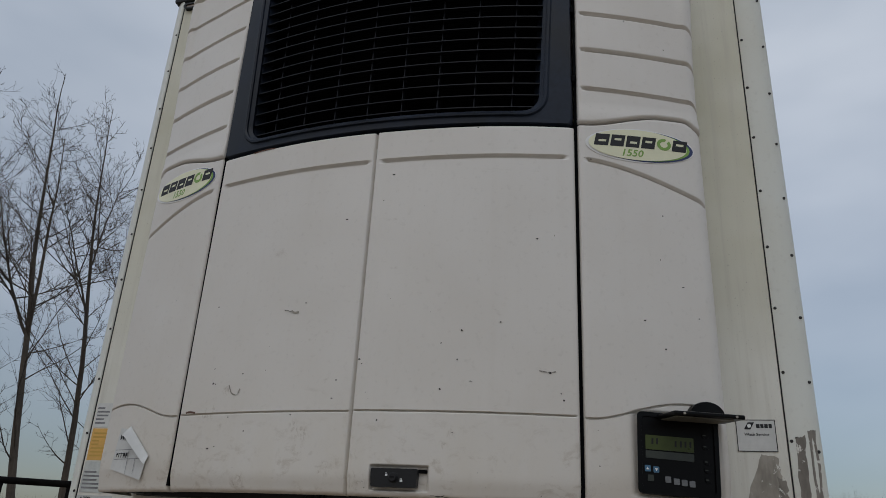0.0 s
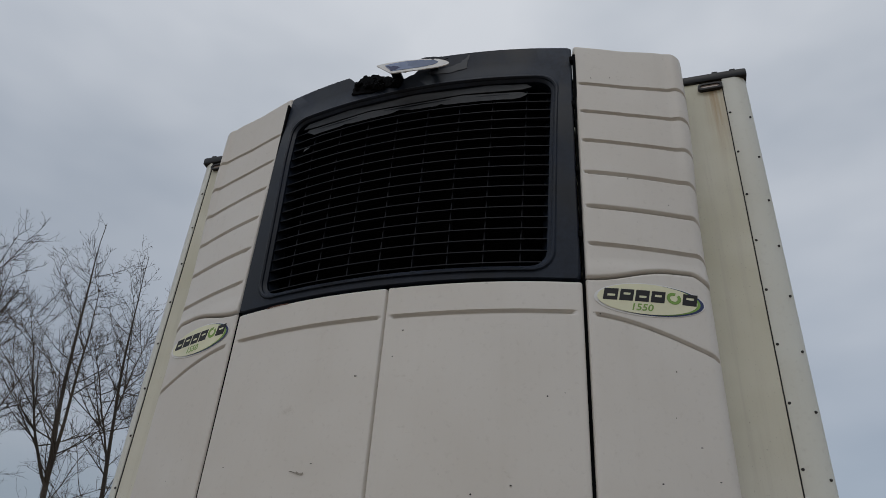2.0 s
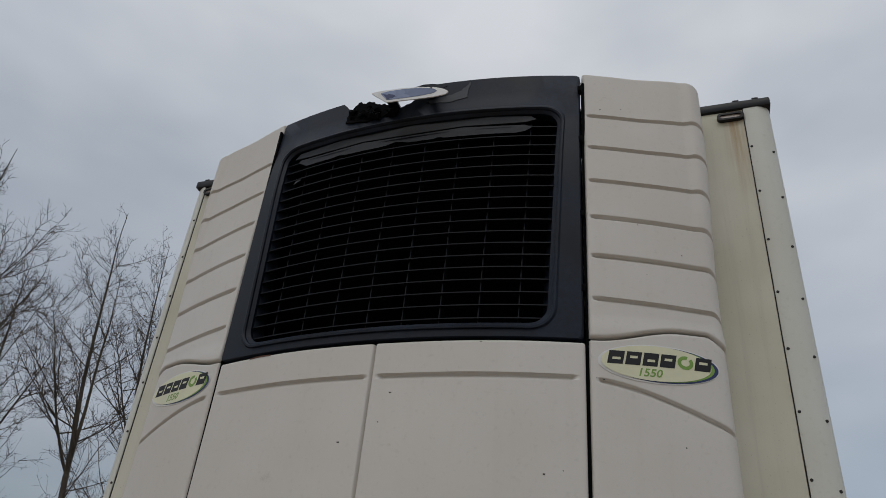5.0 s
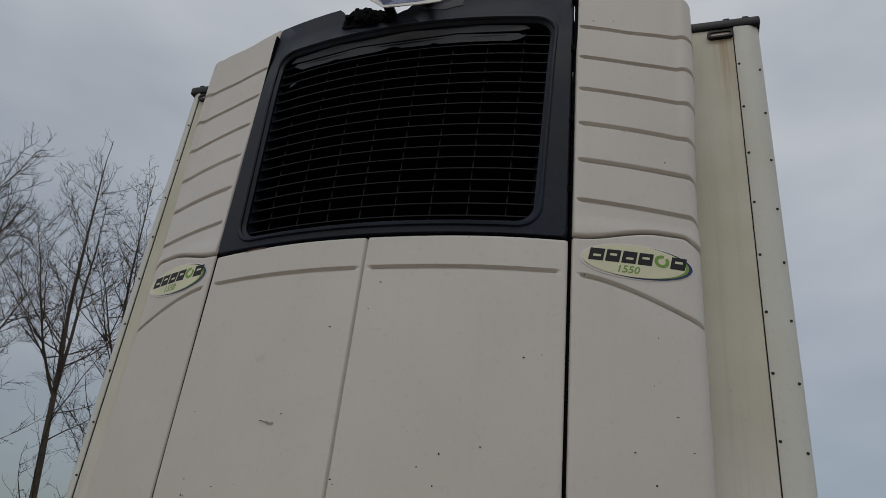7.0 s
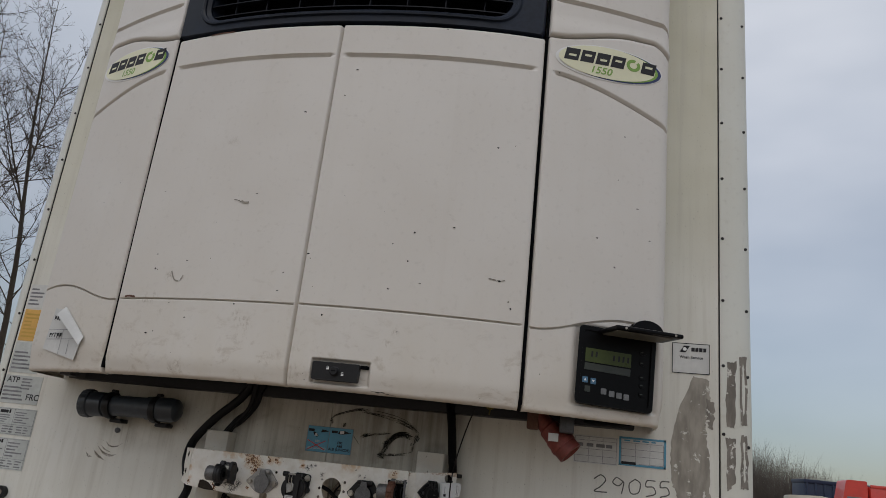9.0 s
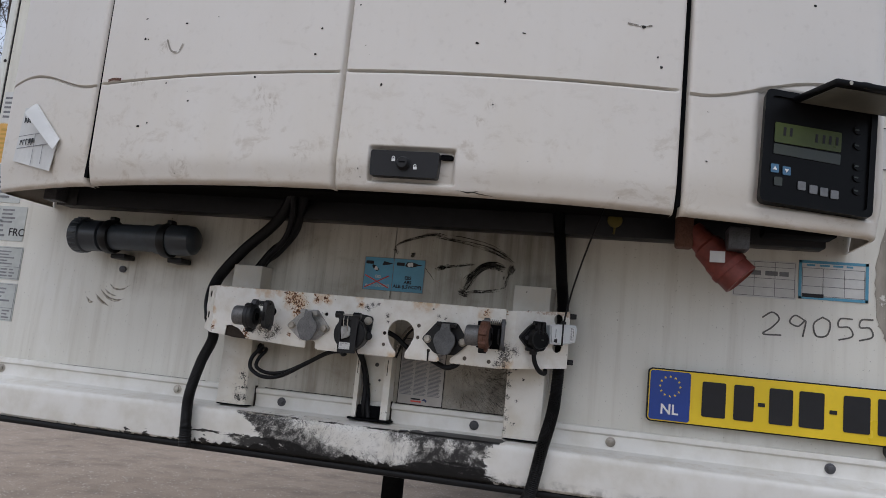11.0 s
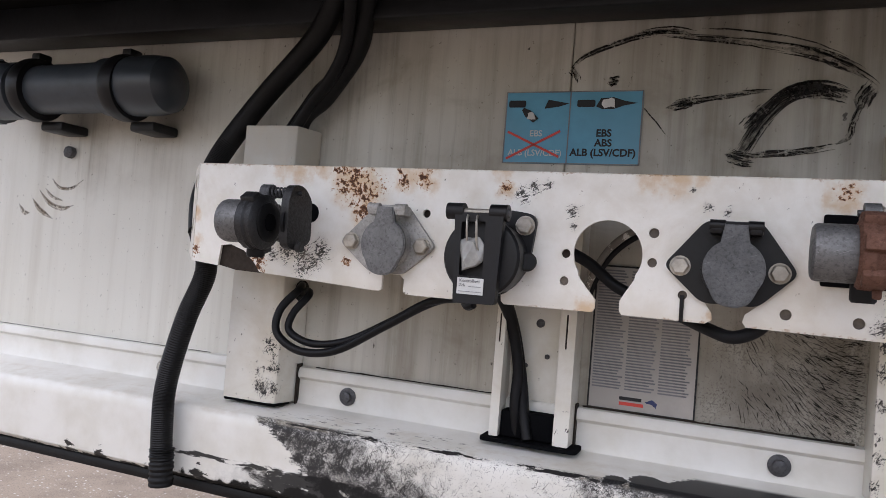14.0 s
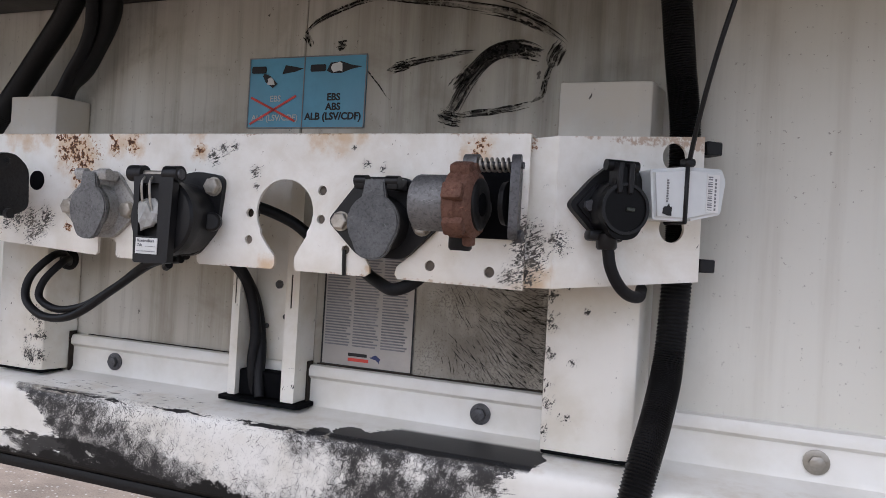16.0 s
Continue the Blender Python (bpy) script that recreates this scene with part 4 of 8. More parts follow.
# bottom rail: an upright bead strip, a shallow ledge and a deep front face
prof = [(-0.002, 1.263), (-0.010, 1.262), (-0.0125, 1.257), (-0.0125, 1.251), (-0.0075, 1.247), (-0.0075, 1.222), (-0.010, 1.2175), (-0.016, 1.2155), (-0.076, 1.2105), (-0.0815, 1.2085), (-0.085, 1.203), (-0.0855, 1.195), (-0.0855, 1.136), (-0.0845, 1.128), (-0.078, 1.122), (-0.03, 1.120), (0.02, 1.120), (0.02, 1.263)]
xs = np.linspace(-1.243, 1.243, 60)
LV = np.zeros((len(prof) + 1, len(xs), 3))
for i, (y, z) in enumerate(prof + prof[:1]):
    s = np.clip((np.abs(xs) - 0.5) / 0.75, 0, 1)
    LV[i, :, 0] = xs
    LV[i, :, 1] = y + (0.022 * s * s if y < -0.02 else 0)
    LV[i, :, 2] = z + (-0.010 * s if (y < -0.02 and z > 1.18) else 0)
attach("bottom_rail", grid_mesh("bottom_rail", LV), "ledge", trailer, "white bottom rail scraped black along its front")
part("rubber_edge", B((-1.22, -0.078, 1.106), (1.22, 0.0, 1.1215), 0.006), "rubber", trailer)

bolt_x = (-1.075, -0.537, -0.249, 0.232, 0.538, 0.98)
for x in bolt_x:
    bm = L((x, -0.0075, 1.2345), (0, -1, 0), [(0, 0.0108), (0.002, 0.0108), (0.0028, 0.0085)], 20)
    lathe(bm, (x, -0.0095, 1.2345), (0, -1, 0), [(0, 0.0068), (0.0050, 0.0068), (0.0058, 0.0055)], 6)
    part("bolt", bm, "castdark" if random.random() < 0.6 else "steel", trailer)

# black dirt caught where the base rail meets the wall
rnd = random.Random(12)
for x0, x1, thick_ in ((-0.300, -0.060, 0.0013), (0.036, 0.300, 0.0020), (-0.90, -0.46, 0.0006)):
    bm, last, x = bmesh.new(), None, x0
    while x < x1:
        h_ = thick_ * (0.35 + 0.9 * (0.5 + 0.5 * noise.noise(Vector((x * 45, 2.2, thick_ * 900)))) + 0.25 * rnd.random())
        row = (bm.verts.new((x, -0.0036, 1.2618)), bm.verts.new((x, -0.0032, 1.2630 + h_)))
        if last:
            bm.faces.new((last[0], row[0], row[1], last[1]))
        last = row
        x += 0.004
    part("dirt_shade_line", bm, "grimeshade", trailer, smooth=False)
# dark strips drawn for the shadow gaps beside the post and the channel
for x0, x1 in ((-0.3208, -0.3190), (0.0302, 0.0322)):
    part("dirt_shade_line", B((x0, -0.0142, 1.2165), (x1, -0.004, 1.2665)), "grimeshade", trailer)


def oval_lamp(x, z, w, h):
    body = thing("marker_lamp", (x, 0, z), "small oval marker lamp in a black bezel", "marker lamp", "marker lamps on the front wall")
    out = [(x + (w - h) / 2 * (1 if math.cos(a) > 0 else -1) + h / 2 * math.cos(a), z + h / 2 * math.sin(a)) for a in (2 * math.pi * k / 36 for k in range(36))]
    ins = [(x + (u - x) * 0.80, z + (v - z) * 0.52) for u, v in out]
    part("bezel", P(out, -0.018, -0.0005, [ins]), "black", body)
    part("lamp_lens", P(ins, -0.012, -0.002), "lens", body)


for x, z in ((1.152, 3.909), (-1.190, 3.909), (-1.165, 1.287), (1.135, 1.283)):
    oval_lamp(x, z, 0.098 if z > 3 else 0.112, 0.034 if z > 3 else 0.04)

# flat hatch pad low on one corner
part("corner_pad", P(round_rect(1.211, 1.318, 1.262, 1.43, 0.008), -0.0125, -0.0068), "trim", trailer)

# worn-through paint on the corner and wall: bare grey patches with torn outlines
def ragged(poly, amp, n=6, seed=1):
    rnd = random.Random(seed)
    out = []
    for i, p in enumerate(poly):
        q = poly[(i + 1) % len(poly)]
        for k in range(n):
            t = k / n
            out.append((p[0] + (q[0] - p[0]) * t + rnd.uniform(-amp, amp), p[1] + (q[1] - p[1]) * t + rnd.uniform(-amp, amp)))
    return out


def primer(name, base, cover):
    """Bare primer with islands of white paint left on it."""
    m, n, l, b = nodes_of(name)
    v = coord(n, l)
    grain = noise_of(n, l, coord(n, l, (40, 40, 12)), 1.0, 5)
    left = noise_of(n, l, v, 34, 7, 0.72, 0.3)
    col = blend(n, l, span(n, l, grain, 0.3, 0.7), tuple(c * 0.75 for c in base), tuple(c * 1.2 for c in base))
    col = blend(n, l, span(n, l, left, cover, cover + 0.03), col, (0.62, 0.61, 0.56))
    l.new(col, b.inputs["Base Color"])
    b.inputs["Roughness"].default_value = 0.7
    bump(n, l, b, left, 0.4, 0.002)
    return m


M["bare"] = primer("bare_weathered_primer", (0.29, 0.265, 0.225), 0.60)
M["bare2"] = primer("bare_dark_primer", (0.19, 0.17, 0.145), 0.57)
patches = [
    ([(1.122, 1.865), (1.166, 1.858), (1.172, 1.80), (1.160, 1.74), (1.165, 1.66), (1.172, 1.60), (1.168, 1.53), (1.185, 1.47), (1.160, 1.43), (1.13, 1.46), (1.085, 1.50), (1.066, 1.54), (1.058, 1.63), (1.075, 1.74)], -0.0012, "bare"),
    ([(1.162, 1.80), (1.186, 1.79), (1.182, 1.71), (1.158, 1.72)], -0.0014, "bare2"),
    ([(1.218, 1.912), (1.246, 1.918), (1.245, 1.80), (1.24, 1.72), (1.216, 1.72)], -0.0078, "bare2"),
    ([(1.216, 1.69), (1.243, 1.69), (1.240, 1.56), (1.218, 1.54)], -0.0078, "bare2"),
]
for k, (poly, y, mat) in enumerate(patches):
    part("bare_patch", P(ragged(poly, 0.0035, 7, k), y, y + 0.001), mat, trailer, "paint worn through to grey-brown primer", smooth=False)
# folded strip of the corner, worn along the chamfer
for k, (z0, z1) in enumerate(((1.73, 1.935), (1.55, 1.70), (1.33, 1.44), (1.44, 1.51))):
    bm = P(ragged([(1.258, z0), (1.279, z0), (1.279, z1), (1.258, z1)], 0.003, 6, 30 + k), 0, 0.001)
    for v in bm.verts:
        v.co.y += np.interp(v.co.x, [1.252, 1.268, 1.2885], [-0.0078, -0.0035, 0.0105])
    part("bare_patch", bm, "bare2", trailer, smooth=False)

# ---- the refrigeration unit on the front wall ----
unit = thing("refrigeration_unit", (0, 0, 1.685), "bowed white trailer refrigeration unit with dark louvred grille, chipped and dirty", "refrigeration unit")


def pod_plan(n_arc=34, x0=0.6400):
    """Plan of a side pod: along the bow, round the corner, back to the wall."""
    xs = np.concatenate([[x0, x0 + 0.0015, x0 + 0.004, x0 + 0.007], np.linspace(x0 + 0.012, 0.985, n_arc)])
    pts = [(x, bow(x)) for x in xs]
    a0 = math.atan2(pts[-1][1] - pts[-2][1], pts[-1][0] - pts[-2][0])
    r = 0.055
    cx, cy = pts[-1][0] - r * math.sin(a0), pts[-1][1] + r * math.cos(a0)
    for k in range(1, 11):
        b = a0 + (math.pi / 2 - a0) * k / 10
        pts.append((cx + r * math.sin(b), cy - r * math.cos(b)))
    for y in np.linspace(pts[-1][1] + 0.02, -0.004, 8):
        pts.append((pts[-1][0], y))
    return np.array(pts)


def plan_frame(pts):
    d = np.gradient(pts, axis=0)
    d /= np.linalg.norm(d, axis=1)[:, None]
    s = np.concatenate([[0], np.cumsum(np.linalg.norm(np.diff(pts, axis=0), axis=1))])
    return np.stack([-d[:, 1], d[:, 0]], 1), s      # inward normal, length along


def roll(e, r):
    t = np.clip(r - e, 0, r)
    return r - np.sqrt(np.maximum(r * r - t * t, 0))


def groove(X, Z, x0, x1, zf, hw, deep):
    dx = np.maximum(np.maximum(x0 - X, X - x1), 0)
    dist = np.hypot(dx, Z - zf)
    t = np.clip((hw - dist) / (hw * 0.38), 0, 1)
    return deep * t * t * (3 - 2 * t)


def fairing(name, pts, zb, zt, nz, sink, side=1, r=0.009, close_end=True, back=0.03, label="", r_top=None, flow=None, back_low=None):
    """A moulded panel over the plan pts between the edges zb(x) and zt(x), its surface pressed in by sink(X, Z, s)."""
    nrm, s = plan_frame(pts)
    e = np.array([0, 0.0015, 0.004, 0.0075])
    X = np.repeat(pts[None, :, 0], nz, 0)
    lo, hi = zb(pts[:, 0]), zt(pts[:, 0])
    u = np.linspace(0, 1, nz)[:, None]
    H = (hi - lo)[None, :]
    Z = lo[None, :] + u * H
    if flow is not None:
        # rows of the mesh run along the pressed grooves
        zc = lo[0] + u * (hi[0] - lo[0]) + 0 * X
        wb, wt = np.clip((zc - lo[0]) / 0.115, 0, 1), np.clip((hi[0] - zc) / 0.15, 0, 1)
        Z = zc + flow(X, zc, s[None, :] + 0 * Z) * wb * wt + (lo - lo[0])[None, :] * (1 - wb) + (hi - hi[0])[None, :] * (1 - wt)
    for k in range(4):
        Z[k] = lo + e[k]
        Z[-1 - k] = hi - e[k]
    s_end = s[-1] - s if close_end else s * 0 + 1
    d = sink(X, Z, s[None, :] + 0 * Z)
    d = d + roll(np.minimum(s, s_end)[None, :] + 0 * Z, r) + roll(Z - lo[None, :], r) + roll(hi[None, :] - Z, r_top or r)
    V = np.zeros((nz + 2, len(pts) + 2, 3))
    V[1:-1, 1:-1, 0] = X + nrm[None, :, 0] * d
    V[1:-1, 1:-1, 1] = pts[None, :, 1] + nrm[None, :, 1] * d
    V[1:-1, 1:-1, 2] = Z
    # the rim turns back behind the panel
    V[0, 1:-1], V[-1, 1:-1] = V[1, 1:-1], V[-2, 1:-1]
    V[0, 1:-1, :2] += nrm * (back if back_low is None else back_low)
    V[-1, 1:-1, :2] += nrm * back
    V[:, 0], V[:, -1] = V[:, 1], V[:, -2]
    V[:, 0, :2] += nrm[0] * back
    V[:, -1, :2] += nrm[-1] * (back if close_end else 0)
    V[..., 0] *= side
    return attach(name, grid_mesh(name, V, side < 0), "shell", unit, label, crease=75)


def step_z(x):
    x = np.asarray(x)
    return 2.846 + 0.043 * smooth01(x, 0.66, 0.90) - 0.030 * smooth01(x, 0.965, 1.02)


def upper_flow(X, Z, s):
    return -0.016 * np.clip((X - 0.66) / 0.31, 0, 1) - 0.030 * smooth01(s, 0.375, 0.445)


def upper_sink(X, Z, s):
    d = 0 * X
    for z in (3.738, 3.588, 3.437, 3.285, 3.135, 2.981):
        zf = z + upper_flow(X, Z, s)
        d += groove(s, Z, 0.028, 0.445, zf, 0.0088, 0.019)
    # the pod leans back a little towards its top, and flares at the lower rim
    d += 0.022 * smooth01(Z, 3.2, 3.95) * smooth01(X, 1.0, 0.8) - 0.022 * smooth01(Z, 3.0, 3.7) * smooth01(X, 0.97, 1.015) - 0.004 * smooth01(Z, 2.93, 2.87)
    return d


BADGE_LINE = np.polyfit([0.036, 0.11, 0.19, 0.27, 0.345, 0.41], [2.714, 2.700, 2.678, 2.645, 2.622, 2.592], 3)
WAIST_LINE = np.polyfit([0.0, 0.04, 0.08, 0.18, 0.27, 0.38, 0.45], [1.911, 1.912, 1.917, 1.949, 1.962, 1.953, 1.935], 4)


def lower_flow(X, Z, s):
    q = np.clip(s, 0, 0.46)
    a, b = np.polyval(WAIST_LINE, q) - 1.93, np.polyval(BADGE_LINE, q) - 2.66
    return np.where(Z < 1.93, a * smooth01(Z, 1.72, 1.85), a * smooth01(Z, 2.35, 2.02) + b * smooth01(Z, 2.30, 2.57))


def lower_sink(X, Z, s):
    zf = np.polyval(BADGE_LINE, np.clip(s, 0.0, 0.46))
    d = groove(s, Z, 0.036, 0.41, zf, 0.0082, 0.018)
    zl = np.polyval(WAIST_LINE, np.clip(s, 0.0, 0.46))
    d += groove(s, Z, 0.006, 0.43, zl, 0.0032, 0.011)
    return d + 0.010 * smooth01(Z, 1.80, 1.685) ** 2


flat = lambda z: (lambda x: np.full_like(np.asarray(x, float), z))
def crown_z(x):
    """The top edge of a side pod: nearly level, rounding down at its outer corner."""
    x = np.asarray(x)
    t = np.clip((x - 0.955) / 0.0775, 0, 1)
    return 3.956 - 0.020 * np.clip((x - 0.65) / 0.32, 0, 1) - 0.070 * (1 - np.sqrt(1 - 0.98 * t * t))


for side in (1, -1):
    fairing("upper_side_panel", pod_plan(), lambda x: step_z(x) + 0.004, crown_z, 420, upper_sink, side, close_end=False, back=0.05, r_top=0.014, flow=upper_flow)
    # the control panel sits in a hole of the lower panel on one side: the panel stays whole behind a shallow recess
    if side > 0:
        def ctrl_sink(X, Z, s):
            inside = smooth01(X, 0.762, 0.772) * smooth01(X, 1.004, 0.994) * smooth01(Z, 1.712, 1.722) * smooth01(Z, 1.942, 1.932)
            return lower_sink(X, Z, s) + 0.012 * inside
        fairing("lower_side_panel", pod_plan(), flat(1.682), lambda x: step_z(x) - 0.004, 480, ctrl_sink, side, close_end=False, back=0.014, flow=lower_flow, back_low=0.002)
    else:
        fairing("lower_side_panel", pod_plan(), flat(1.682), lambda x: step_z(x) - 0.004, 480, lower_sink, side, close_end=False, back=0.014, flow=lower_flow, back_low=0.002)
    # lid over the pod
    pl = pod_plan()
    edge_x = pl[:, 0].copy()
    pl = pl + plan_frame(pl)[0] * 0.034
    lid = np.zeros((2, len(pl), 3))
    lid[0, :, 0], lid[0, :, 1] = pl[:, 0] * side, pl[:, 1]
    lid[1, :, 0], lid[1, :, 1] = pl[:, 0] * side, -0.004
    lid[..., 2] = crown_z(edge_x)[None, :] - 0.010
    attach("lid", grid_mesh("lid", lid, side < 0), "shell", unit)

# the middle door
door_xs = np.concatenate([[-0.629, -0.6275, -0.625, -0.6215], np.linspace(-0.616, -0.02, 56), [-0.017, -0.0145, -0.012, -0.01, -0.008, -0.0055, -0.003], np.linspace(0.001, 0.614, 56), [0.6205, 0.6245, 0.6272, 0.6288]])
door_xs = np.unique(np.round(np.concatenate([door_xs, np.linspace(0.055, 0.069, 6), np.linspace(0.217, 0.231, 6)]), 4))
door_pts = np.array([(x, bow(x)) for x in door_xs])


def door_sink(X, Z, s):
    seam = np.clip(1 - np.abs(X + 0.01) / 0.0065, 0, 1)
    d = 0.015 * seam * seam * (3 - 2 * seam)
    d += groove(X, Z, -0.597, -0.038, 2.719 + 0 * X, 0.0082, 0.018) + groove(X, Z, 0.020, 0.588, 2.719 + 0 * X, 0.0082, 0.018)
    d += groove(X, Z, -0.615, -0.022, 1.912 + 0 * X, 0.0032, 0.011) + groove(X, Z, 0.002, 0.612, 1.914 + 0 * X, 0.0032, 0.011)
    # recess of the latch
    pocket = smooth01(X, 0.058, 0.066) * smooth01(X, 0.228, 0.220) * smooth01(Z, 1.698, 1.704) * smooth01(Z, 1.768, 1.762)
    d += 0.016 * pocket
    # notches worn into the top rim by the seam
    d += 0.012 * np.clip(1 - np.hypot((X + 0.012) / 0.009, (Z - 2.833) / 0.010), 0, 1)
    # shallow dents
    d += 0.0015 * np.sin(X * 9 + 1) * np.sin(Z * 5)
    return d + 0.010 * smooth01(Z, 1.76, 1.682) ** 2


fairing("door", door_pts, flat(1.683), flat(2.832), 540, door_sink, back=0.012, r=0.011, back_low=0.002, label="white door panel with dents and scuffs")

# carcass behind the panels, and the dark steel under it
inner = bmesh.new()
plan_in = [(x, bow(x) + 0.034) for x in np.linspace(-0.98, 0.98, 50)] + [(0.985, -0.002), (-0.985, -0.002)]
lo = [inner.verts.new((x, y, 1.742)) for x, y in plan_in]
hi = [inner.verts.new((x, y, 2.86)) for x, y in plan_in]
for k in range(len(plan_in)):
    j = (k + 1) % len(plan_in)
    inner.faces.new((lo[k], lo[j], hi[j], hi[k]))
inner.faces.new(lo)
inner.faces.new(hi)
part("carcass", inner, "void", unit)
part("support_beam", B((-0.945, -0.055, 1.684), (0.95, -0.002, 1.80), 0.004), "beam", unit)
part("beam_flange", B((-0.975, -0.064, 1.764), (0.95, -0.0555, 1.774), 0.002), "beam", unit)
part("beam_end", B((-0.947, -0.0575, 1.683), (-0.885, -0.0555, 1.745), 0.002), "beamend", unit, "beam end worn to grey metal")
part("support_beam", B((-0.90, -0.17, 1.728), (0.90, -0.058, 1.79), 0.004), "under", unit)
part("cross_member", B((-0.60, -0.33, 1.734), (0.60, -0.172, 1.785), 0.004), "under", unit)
part("beam_foot", B((-0.955, -0.10, 1.688), (-0.915, -0.057, 1.74), 0.004), "castdark", unit)
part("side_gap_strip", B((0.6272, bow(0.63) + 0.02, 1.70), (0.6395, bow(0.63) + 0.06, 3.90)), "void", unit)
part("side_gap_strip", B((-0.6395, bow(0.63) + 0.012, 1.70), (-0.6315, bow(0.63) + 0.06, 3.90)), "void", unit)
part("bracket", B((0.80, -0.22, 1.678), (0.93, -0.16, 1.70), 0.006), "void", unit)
part("pipe_clip", B((0.735, -0.22, 1.645), (0.775, -0.17, 1.69), 0.004), "castdark", unit)

# ---- dark grille surround, as rings from the outer edge to the window ----
NR = 320


def loop_at(n, x0, z0, x1, z1, r, lean=0.0):
    """n points evenly along a rounded rectangle whose lower corners draw in by lean."""
    raw = round_rect(x0, z0, x1, z1, r, 10)
    raw = raw + raw[:1]
    a = np.array(raw)
    # start where the top right corner begins, walk by the angle so that loops match
    ang = np.unwrap(np.arctan2((a[:, 1] - (z0 + z1) / 2) / (z1 - z0), (a[:, 0] - (x0 + x1) / 2) / (x1 - x0)))
    want = np.linspace(ang[0], ang[0] + 2 * math.pi, n, endpoint=False)
    x = np.interp(want, ang, a[:, 0])
    z = np.interp(want, ang, a[:, 1])
    t = (z1 - z) / (z1 - z0)
    return x * (1 - lean * t), z


ox, oz = loop_at(NR, -0.632, 2.842, 0.622, 3.950, 0.006)
rx_, rz_ = loop_at(NR, -0.585, 2.868, 0.573, 3.775, 0.075, 0.055)
ix, iz = loop_at(NR, -0.558, 2.893, 0.546, 3.752, 0.058, 0.055)
# the broken bite out of the top edge
rnd = random.Random(5)
bite = np.interp(ox, [-0.325, -0.312, -0.30, -0.288, -0.25, -0.20, -0.14, -0.07, 0.0, 0.022, 0.034], [0, 0.025, 0.012, 0.075, 0.098, 0.088, 0.100, 0.095, 0.075, 0.04, 0.0])
jag = np.array([rnd.uniform(-0.012, 0.012) for _ in ox])
top_row = oz > 3.92
oz = np.where(top_row & (bite > 0.001), oz - bite + jag * (bite > 0.02), oz)
# the top edge bulges forward and droops to its ends
steps = [(0.0, 0.022), (0.0, 0.006), (0.04, 0.0), (0.5, 0.0), (0.93, 0.0), (0.96, -0.003), (1.0, -0.0075), (1.2, -0.0080), (1.42, -0.0035), (1.5, 0.003), (1.7, 0.006), (2.0, 0.012), (2.0, 0.055)]
GV = np.zeros((len(steps), NR + 1, 3))
for k, (t, dy) in enumerate(steps):
    if t <= 1:
        x, z = ox + (rx_ - ox) * t, oz + (rz_ - oz) * t
    else:
        x, z = rx_ + (ix - rx_) * (t - 1), rz_ + (iz - rz_) * (t - 1)
    y = Y_FRONT + R_PLAN - np.sqrt(R_PLAN ** 2 - x * x) + dy + 0.026 * smooth01(z, 3.5, 3.95)
    GV[k, :NR] = np.stack([x, y, z], 1)
    GV[k, NR] = GV[k, 0]
attach("grille_surround", grid_mesh("grille_surround", GV, True), "dark", unit, "dark grey surround with a broken top edge")

# back of the grille: a near-black sheet stands in for the shade of the hollow behind
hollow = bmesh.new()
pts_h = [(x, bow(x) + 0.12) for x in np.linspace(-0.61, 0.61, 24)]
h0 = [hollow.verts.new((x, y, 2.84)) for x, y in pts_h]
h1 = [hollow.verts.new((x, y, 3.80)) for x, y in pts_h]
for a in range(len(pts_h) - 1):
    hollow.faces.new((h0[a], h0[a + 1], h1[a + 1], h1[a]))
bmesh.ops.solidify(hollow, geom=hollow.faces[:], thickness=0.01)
part("hollow_shade", hollow, "void", unit)
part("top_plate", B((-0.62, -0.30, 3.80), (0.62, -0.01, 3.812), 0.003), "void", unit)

# louvres: bowed horizontal slats and thin upright ribs
def slat(z, x0, x1):
    bm = bmesh.new()
    rows = []
    for x in np.linspace(x0, x1, 26):
        y = bow(x) + 0.026 * float(smooth01(z, 3.5, 3.95))
        rows.append([bm.verts.new((x, y + dy, z + dz)) for dy, dz in ((0.019, 0.0), (0.0195, 0.0038), (0.062, 0.019), (0.060, 0.0150))])
    for a, b in zip(rows, rows[1:]):
        for j in range(4):
            bm.faces.new((a[j], a[(j + 1) % 4], b[(j + 1) % 4], b[j]))
    bm.faces.new(rows[0])
    bm.faces.new(rows[-1])
    return bm


zs = np.linspace(2.912, 3.692, 18)
for z in zs:
    t = (3.752 - z) / (3.752 - 2.893)
    w = 1 - 0.055 * t
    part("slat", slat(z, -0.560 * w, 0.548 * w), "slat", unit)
for x in np.linspace(-0.46, 0.45, 8):
    bm = bmesh.new()
    y = bow(x)
    box(bm, (x - 0.002, y + 0.028, 2.895), (x + 0.002, y + 0.062, 3.72))
    for v in bm.verts:
        v.co.y += 0.026 * float(smooth01(v.co.z, 3.5, 3.95))
        v.co.x *= 1 - 0.055 * (3.752 - v.co.z) / 0.859
    part("rib", bm, "slat", unit)
